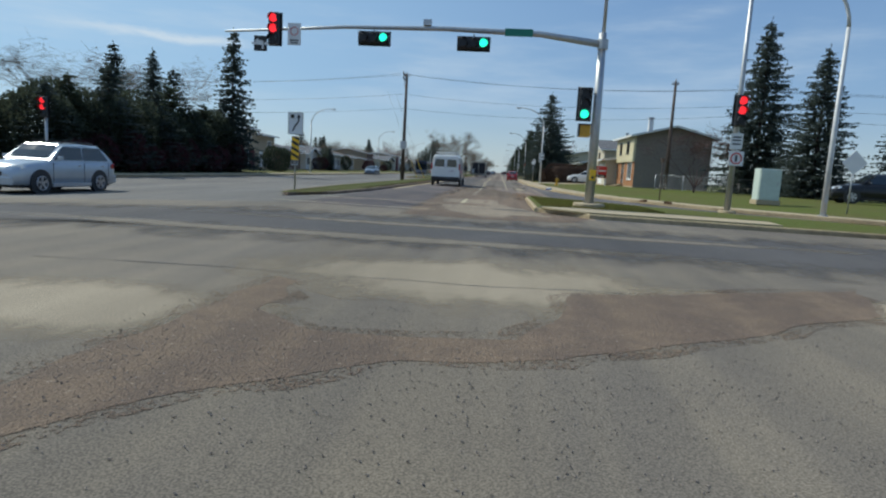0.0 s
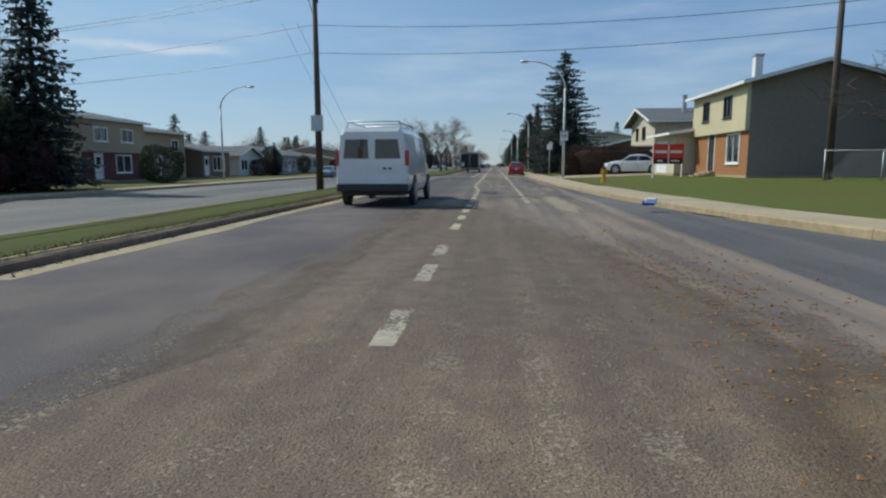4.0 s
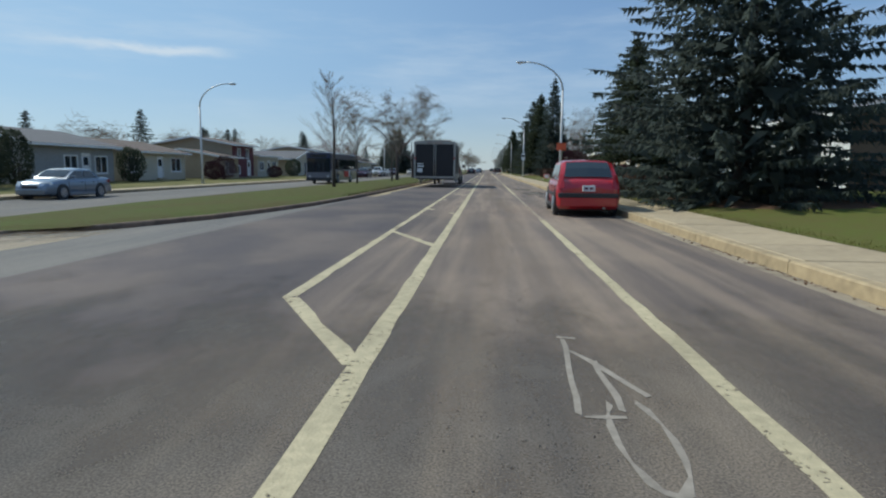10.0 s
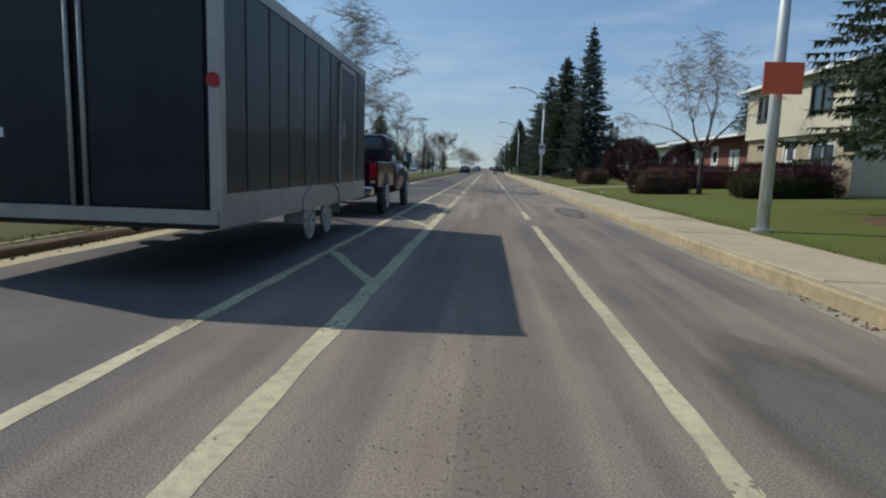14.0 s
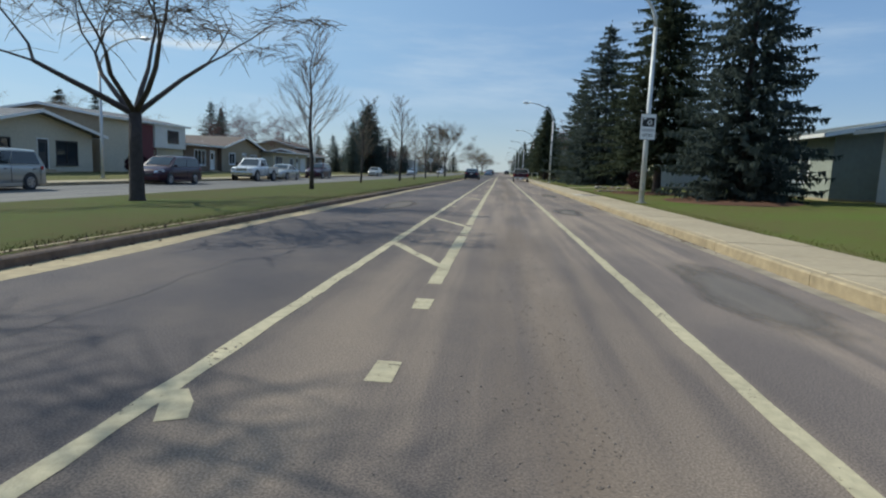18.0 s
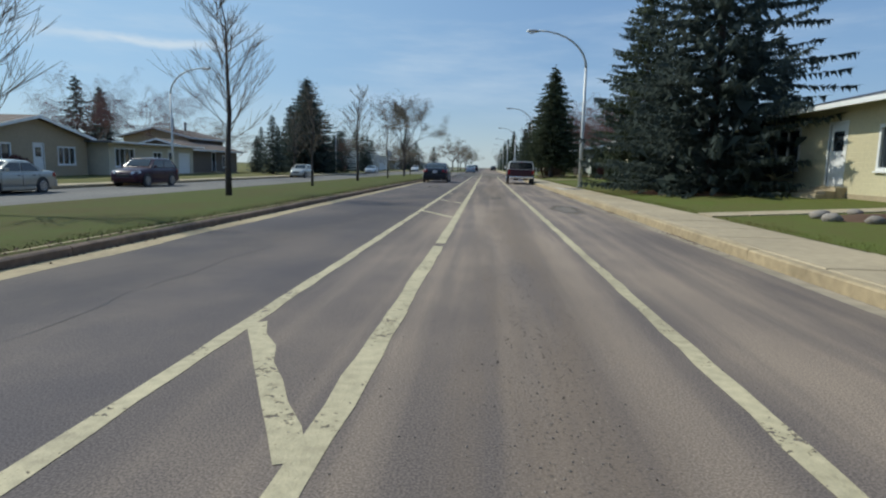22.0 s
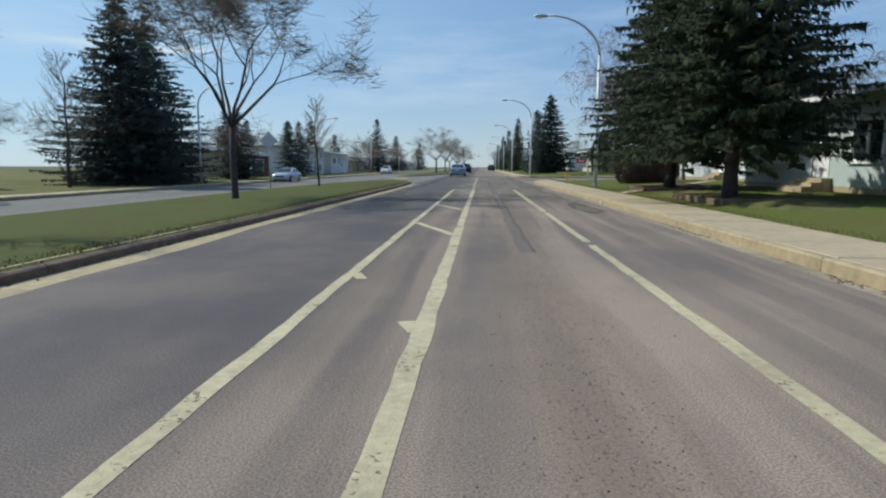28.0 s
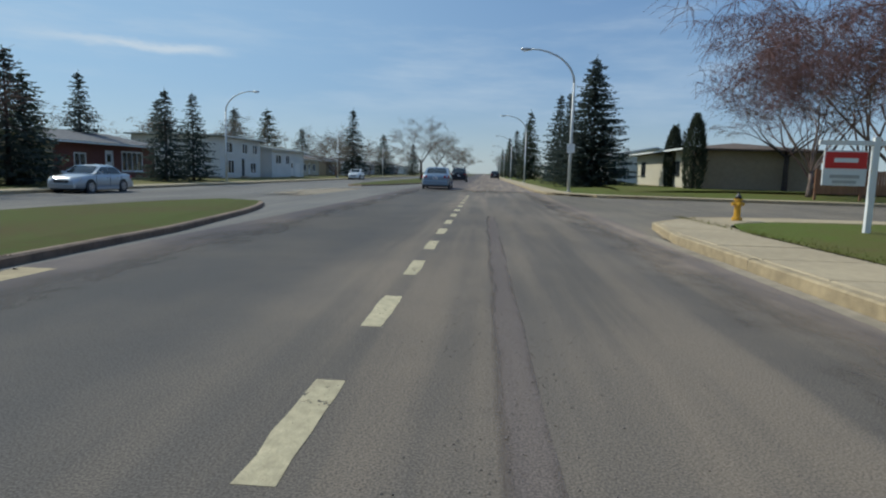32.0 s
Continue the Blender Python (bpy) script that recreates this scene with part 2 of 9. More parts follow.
    if lane_grit:      # loose grit gathers along the middle of the bicycle lane
        off = calc("ABSOLUTE", calc("SUBTRACT", sep.outputs["X"], 0.35), 0.0)
        where = calc("MULTIPLY", ramp(off, 0.15, 0.75, 1.0, 0.0), ramp(tex(0.9, 0.09, 1.0, 5, 0.65), 0.42, 0.6))
        speck = ramp(tex(1, 1, 42.0, 2), 0.56, 0.66)
        colour = blend(calc("MULTIPLY", where, 0.62), colour, (0.185, 0.138, 0.10))
        colour = blend(calc("MULTIPLY", calc("MULTIPLY", speck, where), 0.7), colour, (0.075, 0.062, 0.052))
        pale = ramp(tex(1, 1, 55.0, 2), 0.66, 0.72)
        colour = blend(calc("MULTIPLY", calc("MULTIPLY", pale, where), 0.6), colour, (0.42, 0.35, 0.27))
    if soft:
        gs = n.new("ShaderNodeSeparateXYZ")
        l.new(tc.outputs["Generated"], gs.inputs[0])
        ux = calc("MULTIPLY", calc("SUBTRACT", gs.outputs["X"], 0.5), 2.0)
        uy = calc("MULTIPLY", calc("SUBTRACT", gs.outputs["Y"], 0.5), 2.0)
        wide = soft == "wide"
        rr = calc("MAXIMUM", calc("ABSOLUTE", ux, 0.0), calc("ABSOLUTE", uy, 0.0)) if wide else calc("SQRT", calc("ADD", calc("MULTIPLY", ux, ux), calc("MULTIPLY", uy, uy)), 0.0) if soft == "round" else calc("ABSOLUTE", ux if soft == "strip" else uy, 0.0)
        wave = calc("MULTIPLY", calc("SUBTRACT", tex(1.3, 0.6, 1.0, 5, 0.65), 0.5), 1.3)
        if soft == "speck":
            l.new(ramp(calc("ADD", tex(1, 1, 30.0, 3, 0.6), calc("MULTIPLY", tex(1, 1, 2.2, 3), 0.5)), 0.75, 0.86), b.inputs["Alpha"])
        else:
            l.new(ramp(calc("SUBTRACT", rr, calc("MULTIPLY", wave, 0.45 if wide else 1.0)), 0.72 if wide else 0.35, 1.0, 0.92, 0.0), b.inputs["Alpha"])
    l.new(colour, b.inputs["Base Color"])
    bp = n.new("ShaderNodeBump")
    bp.inputs["Strength"].default_value, bp.inputs["Distance"].default_value = (0.9, 0.02) if gravel else (0.5, 0.008)
    l.new(calc("ADD", calc("MULTIPLY", grain, 0.6), calc("MULTIPLY", tex(1, 1, 38.0, 3), 0.7 if gravel else 0.2)), bp.inputs["Height"])
    l.new(bp.outputs["Normal"], b.inputs["Normal"])
    return mat


def glass_material(name, tint=(0.025, 0.032, 0.036), rough=0.04):
    return material(name, tint, rough, spec=0.9)


def banded(name, base, pitch, axis="Z", rough=0.6, joint=0.55, vary=0.12, second=None, width=0.0):
    """Lapped siding, brick courses or shingle rows: relief and tone in rows of a real size."""
    mat = material(name, base, rough, vary=vary, scale=9, bump=0.0)
    n, l = mat.node_tree.nodes, mat.node_tree.links
    b = n["Principled BSDF"]
    tc = n.new("ShaderNodeTexCoord")
    if width:
        t = n.new("ShaderNodeTexBrick")
        t.inputs["Scale"].default_value = 1.0
        t.inputs["Brick Width"].default_value, t.inputs["Row Height"].default_value = width, pitch
        t.inputs["Mortar Size"].default_value = pitch * 0.08
        t.inputs["Color1"].default_value = (*base, 1)
        t.inputs["Color2"].default_value = (*(second or tuple(c * 0.72 for c in base)), 1)
        t.inputs["Mortar"].default_value = (*(c * joint for c in base), 1)
        sw = n.new("ShaderNodeSeparateXYZ")
        cb = n.new("ShaderNodeCombineXYZ")
        l.new(tc.outputs["Object"], sw.inputs[0])
        if axis == "Z":
            ad = n.new("ShaderNodeMath")
            l.new(sw.outputs["X"], ad.inputs[0])
            l.new(sw.outputs["Y"], ad.inputs[1])
            l.new(ad.outputs[0], cb.inputs[0])
            l.new(sw.outputs["Z"], cb.inputs[1])
        else:
            l.new(sw.outputs["X"], cb.inputs[0])
            l.new(sw.outputs["Y"], cb.inputs[1])
        l.new(cb.outputs[0], t.inputs["Vector"])
        l.new(t.outputs["Color"], b.inputs["Base Color"])
        hgt = t.outputs["Fac"]
        inv = -1
    else:
        t = n.new("ShaderNodeTexWave")
        t.wave_type, t.bands_direction, t.wave_profile = "BANDS", axis, "SAW"
        t.inputs["Scale"].default_value = 0.314 / pitch
        l.new(tc.outputs["Object"], t.inputs["Vector"])
        hgt = t.outputs["Fac"]
        inv = 1
    bp = n.new("ShaderNodeBump")
    bp.invert = inv < 0
    bp.inputs["Strength"].default_value, bp.inputs["Distance"].default_value = 0.7, 0.015
    l.new(hgt, bp.inputs["Height"])
    l.new(bp.outputs["Normal"], b.inputs["Normal"])
    return mat


M = {}
M["road"] = road_material("worn_asphalt", (0.082, 0.071, 0.074), (0.272, 0.212, 0.162), -2.0, -0.9, base=0.3, lane_grit=True)
M["side_road"] = road_material("grey_asphalt", (0.12, 0.116, 0.112), (0.19, 0.174, 0.15), -400, -300)
M["cross"] = road_material("crossing_asphalt", (0.12, 0.105, 0.09), (0.24, 0.2, 0.145), -600, -500, streaky=0.25, base=0.2)
M["grit"] = road_material("spilled_gravel", (0.15, 0.108, 0.08), (0.235, 0.168, 0.112), -600, -500, gravel=True)
M["grit_edge"] = road_material("thin_gravel", (0.15, 0.108, 0.08), (0.235, 0.168, 0.112), -600, -500, gravel=True, soft="speck")
M["patch"] = road_material("tar_patch", (0.088, 0.084, 0.086), (0.15, 0.135, 0.125), -600, -500)
M["crack"] = material("crack_sealer", (0.035, 0.033, 0.033), 0.6)
M["paint"] = material("worn_line_paint", (0.46, 0.395, 0.25), 0.75, vary=0.3, scale=14, coarse=1.2, bump=0.3)
M["paint_worn"] = material("scuffed_line_paint", (0.36, 0.31, 0.225), 0.8, vary=0.4, scale=16, coarse=2.0, bump=0.3)


def chipped(mat, missing):
    """Paint worn through in flakes, so that the asphalt shows."""
    n, l = mat.node_tree.nodes, mat.node_tree.links
    tc = n.new("ShaderNodeTexCoord")
    noises = []
    for s, d in ((26.0, 4), (2.2, 3)):
        t = n.new("ShaderNodeTexNoise")
        t.inputs["Scale"].default_value, t.inputs["Detail"].default_value, t.inputs["Roughness"].default_value = s, d, 0.6
        l.new(tc.outputs["Object"], t.inputs["Vector"])
        noises.append(t.outputs["Fac"])
    a = n.new("ShaderNodeMath")
    a.operation = "ADD"
    l.new(noises[0], a.inputs[0])
    l.new(noises[1], a.inputs[1])
    r = n.new("ShaderNodeMapRange")
    r.inputs["From Min"].default_value, r.inputs["From Max"].default_value = missing, missing + 0.07
    l.new(a.outputs[0], r.inputs["Value"])
    l.new(r.outputs["Result"], n["Principled BSDF"].inputs["Alpha"])


chipped(M["paint"], 0.76)
chipped(M["paint_worn"], 0.9)
M["yellow_line"] = material("kerb_dust_line", (0.36, 0.285, 0.165), 0.85, vary=0.35, scale=9, coarse=0.8)
M["concrete"] = material("walk_concrete", (0.40, 0.32, 0.205), 0.85, vary=0.2, scale=7, coarse=0.5, bump=0.25, bump_scale=90)
M["kerb"] = material("kerb_concrete", (0.38, 0.295, 0.175), 0.88, vary=0.3, scale=8, coarse=0.9, bump=0.4, bump_scale=50)
# this dark brown holds both dirt and the shade on the kerb's face
M["median_kerb"] = material("dirty_shaded_kerb_concrete", (0.22, 0.155, 0.11), 0.9, vary=0.4, scale=7, coarse=1.0, bump=0.5, bump_scale=40)
M["white_cement"] = material("pale_cement", (0.52, 0.47, 0.40), 0.85, vary=0.25, scale=8, coarse=1.0, bump=0.3)
M["gutter"] = material("gutter_silt", (0.3, 0.25, 0.18), 0.92, vary=0.4, scale=4, coarse=0.7, bump=0.4, bump_scale=40)
M["lawn"] = material("spring_lawn", (0.07, 0.096, 0.018), 0.95, vary=0.6, scale=3.5, coarse=0.25, bump=0.6, bump_scale=70, dark=(0.115, 0.1, 0.036), spec=0.12)
M["dry_lawn"] = material("dry_lawn", (0.15, 0.132, 0.055), 0.95, vary=0.4, scale=3.0, coarse=0.22, bump=0.6, bump_scale=70, dark=(0.085, 0.095, 0.03), spec=0.12)
M["median_lawn"] = material("median_grass", (0.055, 0.074, 0.017), 0.95, vary=0.55, scale=5.0, coarse=0.3, bump=0.6, bump_scale=70, dark=(0.085, 0.07, 0.028), spec=0.12)
M["blade"] = material("grass_blades", (0.12, 0.135, 0.03), 0.8, vary=0.5, scale=5, coarse=0.4, dark=(0.16, 0.13, 0.05), spec=0.12)
M["soil"] = material("garden_soil", (0.12, 0.075, 0.05), 0.95, vary=0.4, scale=9, bump=0.7, bump_scale=40, spec=0.12)
M["mulch"] = material("bark_mulch", (0.13, 0.07, 0.045), 0.95, vary=0.5, scale=20, bump=0.8, bump_scale=60, spec=0.12)
M["ground"] = material("far_ground", (0.13, 0.125, 0.06), 0.95, vary=0.4, scale=0.4, coarse=0.05, spec=0.12)
M["steel"] = material("galvanised_steel", (0.46, 0.47, 0.47), 0.45, 0.65, vary=0.15, scale=9, coarse=1.5)
M["pole_paint"] = material("pale_painted_steel", (0.55, 0.56, 0.55), 0.5, 0.2, vary=0.12, scale=6, coarse=1.0)
M["wood_pole"] = material("tarred_timber_pole", (0.09, 0.065, 0.05), 0.85, vary=0.35, scale=5, bump=0.5, bump_scale=40)
M["black"] = material("black_enamel", (0.012, 0.012, 0.014), 0.4, vary=0.2)
M["rubber"] = material("tyre_rubber", (0.018, 0.018, 0.019), 0.85, vary=0.3, scale=12, bump=0.3)
M["alloy"] = material("alloy_wheel", (0.5, 0.5, 0.52), 0.3, 0.85, vary=0.12)
M["chrome"] = material("bright_chrome", (0.72, 0.72, 0.74), 0.12, 1.0)
M["trim"] = material("black_plastic_trim", (0.03, 0.03, 0.032), 0.6, vary=0.2)
M["glass"] = glass_material("window_glass", (0.03, 0.038, 0.045))
M["car_glass"] = glass_material("car_glass", (0.02, 0.026, 0.03), 0.03)
M["lamp_red"] = material("red_lens", (0.35, 0.01, 0.015), 0.15, coat=0.5)
M["lamp_clear"] = material("clear_lens", (0.7, 0.72, 0.74), 0.1, 0.3, coat=0.6)
M["plate"] = material("number_plate", (0.75, 0.75, 0.75), 0.5)
M["plate_bars"] = material("plate_bars", (0.16, 0.06, 0.09), 0.6)
M["white"] = material("white_paint", (0.78, 0.78, 0.76), 0.55, vary=0.06, scale=5)
M["sign_white"] = material("sign_sheeting", (0.75, 0.76, 0.75), 0.4, vary=0.05)
M["sign_back"] = material("sign_aluminium", (0.5, 0.5, 0.5), 0.4, 0.7, vary=0.1)
M["sign_black"] = material("sign_ink", (0.015, 0.015, 0.015), 0.5)
M["sign_yellow"] = material("yellow_sheeting", (0.85, 0.5, 0.02), 0.4)
M["sign_orange"] = material("orange_sheeting", (0.75, 0.13, 0.05), 0.45, vary=0.08)
M["sign_green"] = material("green_sheeting", (0.015, 0.19, 0.13), 0.45)
M["sign_red"] = material("red_sheeting", (0.62, 0.035, 0.03), 0.45)
M["sign_blue"] = material("blue_sheeting", (0.05, 0.09, 0.3), 0.45)
M["hydrant"] = material("hydrant_yellow", (0.62, 0.34, 0.03), 0.5, vary=0.2, scale=12)
M["bark"] = material("grey_bark", (0.075, 0.06, 0.055), 0.92, vary=0.35, scale=9, bump=0.7, bump_scale=35)
M["twig"] = material("bare_twigs", (0.20, 0.165, 0.13), 0.9, vary=0.25, scale=4, spec=0.12)
M["twig_red"] = material("reddish_twigs", (0.16, 0.09, 0.085), 0.9, vary=0.3, scale=5, spec=0.12)
M["bark_red"] = material("reddish_bark", (0.115, 0.065, 0.055), 0.9, vary=0.3, scale=6)
M["birch"] = material("pale_birch_bark", (0.24, 0.17, 0.135), 0.85, vary=0.4, scale=7, dark=(0.12, 0.09, 0.08))
M["needle"] = material("blue_spruce_needles", (0.085, 0.104, 0.094), 0.8, vary=0.5, scale=1.6, coarse=0.4, dark=(0.048, 0.064, 0.056), per_object=0.3, spec=0.12)
M["needle_green"] = material("green_spruce_needles", (0.078, 0.094, 0.058), 0.8, vary=0.5, scale=1.6, coarse=0.4, dark=(0.036, 0.046, 0.03), per_object=0.3, spec=0.12)
M["cedar"] = material("cedar_foliage", (0.066, 0.08, 0.055), 0.85, vary=0.45, scale=3, spec=0.12)
M["hedge"] = material("brown_hedge_twigs", (0.10, 0.066, 0.05), 0.9, vary=0.4, scale=4, spec=0.12)
M["hedge_green"] = material("dull_green_hedge", (0.06, 0.075, 0.03), 0.9, vary=0.4, scale=4, dark=(0.05, 0.04, 0.025), spec=0.12)
M["hedge_red"] = material("dark_red_shrub", (0.075, 0.032, 0.036), 0.9, vary=0.4, scale=4, spec=0.12)
M["shingle"] = banded("grey_asphalt_shingles", (0.15, 0.15, 0.155), 0.14, "Y", 0.9, 0.6, width=0.33, second=(0.115, 0.115, 0.12))
M["shingle_brown"] = banded("brown_asphalt_shingles", (0.16, 0.12, 0.095), 0.14, "Y", 0.9, 0.6, width=0.33, second=(0.12, 0.09, 0.075))
M["shingle_green"] = banded("grey_green_shingles", (0.17, 0.185, 0.165), 0.14, "Y", 0.9, 0.6, width=0.33, second=(0.13, 0.145, 0.13))
M["brick"] = banded("orange_brown_brick", (0.36, 0.17, 0.07), 0.075, "Z", 0.85, 1.2, width=0.22, second=(0.3, 0.13, 0.055))
M["brick_red"] = banded("dark_red_brick", (0.17, 0.06, 0.045), 0.075, "Z", 0.85, 1.4, width=0.22, second=(0.13, 0.045, 0.036))
M["timber"] = material("weathered_timber", (0.2, 0.13, 0.08), 0.85, vary=0.4, scale=7, bump=0.3)
M["stone"] = material("field_stone", (0.3, 0.26, 0.22), 0.85, vary=0.4, scale=6, bump=0.5, bump_scale=20, per_object=0.4)


def stucco(name, base):
    M[name] = material(name, base, 0.9, vary=0.13, scale=5, coarse=0.35, bump=0.35, bump_scale=110)


for nm, c in (("stucco_taupe", (0.27, 0.225, 0.185)), ("stucco_grey", (0.33, 0.33, 0.32)), ("stucco_cream", (0.55, 0.5, 0.39)),
              ("stucco_white", (0.68, 0.67, 0.63)), ("stucco_brown", (0.2, 0.14, 0.1)), ("stucco_maroon", (0.14, 0.045, 0.05)), ("stucco_tan", (0.4, 0.32, 0.22)), ("stucco_green", (0.3, 0.33, 0.29)), ("stucco_umber", (0.17, 0.135, 0.105))):
    stucco(nm, c)
for nm, c in (("siding_white", (0.66, 0.68, 0.68)), ("siding_cream", (0.62, 0.55, 0.36)), ("siding_grey", (0.32, 0.33, 0.34)), ("siding_mint", (0.5, 0.58, 0.56))):
    M[nm] = banded(nm, c, 0.16, "Z", 0.55)
for nm, c in (("silver", (0.42, 0.46, 0.5)), ("pale_blue", (0.24, 0.31, 0.39)), ("white_car", (0.72, 0.72, 0.7)), ("red_car", (0.42, 0.012, 0.02)), ("burgundy", (0.034, 0.004, 0.016)), ("navy", (0.008, 0.010, 0.02)),
              ("black_car", (0.013, 0.014, 0.017)), ("gold_silver", (0.42, 0.4, 0.35)), ("steel_blue", (0.2, 0.24, 0.29)), ("bus_blue", (0.02, 0.03, 0.075)), ("bus_grey", (0.16, 0.165, 0.19))):
    M[nm] = material("car_paint_" + nm, c, 0.28, 0.35 if nm in ("silver", "pale_blue", "gold_silver", "steel_blue") else 0.0, vary=0.05, coat=0.35 if sum(c) < 0.1 else 0.8, spec=0.3 if sum(c) < 0.1 else 0.5)


def leafy(mat, amount):
    """Thin needles and blades pass some of the light on to the far side."""
    n, l = mat.node_tree.nodes, mat.node_tree.links
    b = n["Principled BSDF"]
    t, mix = n.new("ShaderNodeBsdfTranslucent"), n.new("ShaderNodeMixShader")
    src = b.inputs["Base Color"]
    if src.is_linked:
        l.new(src.links[0].from_socket, t.inputs["Color"])
    else:
        t.inputs["Color"].default_value = src.default_value
    mix.inputs[0].default_value = amount
    goal = [k.to_socket for k in b.outputs[0].links][0]
    l.new(b.outputs[0], mix.inputs[1])
    l.new(t.outputs[0], mix.inputs[2])
    l.new(mix.outputs[0], goal)


for nm in ("needle", "needle_green", "blade", "cedar", "hedge_green"):
    leafy(M[nm], 0.45)


def glow(name, colour, strength):
    mat = material(name, colour, 0.3)
    b = mat.node_tree.nodes["Principled BSDF"]
    b.inputs["Emission Color"].default_value = (*colour, 1)
    b.inputs["Emission Strength"].default_value = strength
    return mat


M["go"] = glow("green_signal_light", (0.05, 1.0, 0.62), 1.3)
M["stop"] = glow("red_signal_light", (1.0, 0.02, 0.03), 1.2)

# ---- ground, roads, kerbs, pavements ----
def structure(name, solid, mat, label="", parent=None):
    ob = part(name, solid, mat, parent)
    return tagged(ob, label, kind="structure") if parent is None else ob


LEFT_Z = -0.28      # lawns across the lower carriageway
KERB_R = [(70, -13.2), (30, -12.2), (20, -9.6), (14, -6.0), (10.2, -2.4), (7.9, 1.0), (6.0, 5.6), (4.9, 10.5), (4.1, 18), (3.55, 28), (3.4, 40)] + \
         [(3.4, y) for y in range(52, 229, 12)] + [(3.42, 231.5), (3.9, 234.0), (5.2, 236.0), (7.5, 236.8), (20, 237), (70, 237.5)]
KERB_R2 = [(70, 252.5), (20, 252), (8, 252.2), (5.2, 253.2), (3.8, 255.5), (3.4, 259)] + [(3.4, y) for y in range(275, 640, 40)]
KERB_L = [(-21.7, y) for y in range(640, 280, -60)] + [(-21.7, y) for y in range(280, 0, -14)] + [(-22.3, -4), (-24.2, -7.6), (-28, -9.6), (-36, -10.4), (-90, -11)]


def offset(path, d):
    """The path moved d to its right."""
    out = []
    for i, p in enumerate(path):
        a, b = path[max(i - 1, 0)], path[min(i + 1, len(path) - 1)]
        t = (Vector(b) - Vector(a)).normalized()
        out.append((p[0] + t.y * d, p[1] - t.x * d))
    return out


def resample(path, step):
    pts, left = [Vector(path[0])], step
    for a, b in zip(path, path[1:]):
        a, b = Vector(a), Vector(b)
        d = (b - a).length
        s = left
        while s <= d:
            pts.append(a + (b - a) * (s / d))
            s += step
        left = s - d
    return [tuple(p) for p in pts]


def pieces(name, parent, path, d0, d1, z0, z1, step, gap, mat, near, drop=0.0, label=""):
    """Slabs along a path between two offsets; those near the ride are parts, the rest one joined part."""
    line = resample(path, step)
    far = Solid()
    for i, (a, b) in enumerate(zip(line, line[1:])):
        t = (Vector(b) - Vector(a)).normalized()
        nrm = Vector((t.y, -t.x))
        a2, b2 = Vector(a) + t * gap, Vector(b) - t * gap
        dz = random.uniform(-drop, drop)
        c = 0.02
        low = [a2 + nrm * d0, b2 + nrm * d0, b2 + nrm * d1, a2 + nrm * d1]
        top = [a2 + nrm * (d0 + c) + t * c, b2 + nrm * (d0 + c) - t * c, b2 + nrm * (d1 - c) - t * c, a2 + nrm * (d1 - c) + t * c]
        rings = [[(p.x, p.y, z0) for p in low], [(p.x, p.y, z1 - c + dz) for p in low], [(p.x, p.y, z1 + dz) for p in top]]
        if near(a):
            part(name, Solid().loft(rings), mat, parent)
        else:
            far.loft(rings)
    if far.f:
        part(name + "_run", far, mat, parent, kind="stuff")


def strip(path, offs, zs):
    s = Solid()
    rows = [[(x, y, z) for (x, y) in offset(path, d)] for d, z in zip(offs, zs)]
    n = len(path)
    v = [p for r in rows for p in r]
    f = [(i * n + j, (i + 1) * n + j, (i + 1) * n + j + 1, i * n + j + 1) for i in range(len(rows) - 1) for j in range(n - 1)]
    return s.add(v, f)


def ribbon(xs_zs, y0, y1, step=40.0):
    s = Solid()
    k = max(1, int((y1 - y0) / step))
    ys = [y0 + (y1 - y0) * i / k for i in range(k + 1)]
    v = [(x, y, z) for y in ys for x, z in xs_zs]
    n = len(xs_zs)
    return s.add(v, [(i * n + j, i * n + j + 1, (i + 1) * n + j + 1, (i + 1) * n + j) for i in range(k) for j in range(n - 1)])


far = Solid()
far.add([(-3000, -3000, -0.8), (3000, -3000, -0.8), (3000, 3000, -0.8), (-3000, 3000, -0.8)], [(0, 1, 2, 3)])
structure("ground", far, M["ground"], "flat dull green land out to the horizon")
structure("road", ribbon([(-4.75, 0), (3.4, 0)], -12.5, 1500), M["road"], "worn brownish asphalt carriageway with sandy dust")
structure("road_opposite", ribbon([(-21.75, -0.46), (-14, -0.42), (-4.75, -0.004)], -12.5, 1500), M["side_road"], "pale grey asphalt of the opposite carriageway")
structure("road_crossing", ribbon([(-160, -0.46), (-21.75, -0.46), (-14, -0.42), (-4.75, -0.002), (3.4, -0.002), (160, -0.002)], -75, -12.5), M["cross"], "dark asphalt of the crossing street")
structure("road_slip", Solid().sheet([(3.4, -12.5), (160, -12.5), (60, -10), (20, -6), (8, 4), (5, 16), (3.4, 45)], -0.004), M["patch"], "dark asphalt slip lane round the island")
structure("road_side_street", Solid().sheet([(3.4, 225), (80, 225), (80, 265), (3.4, 265)], -0.004), M["cross"], "asphalt side street between two lawns")

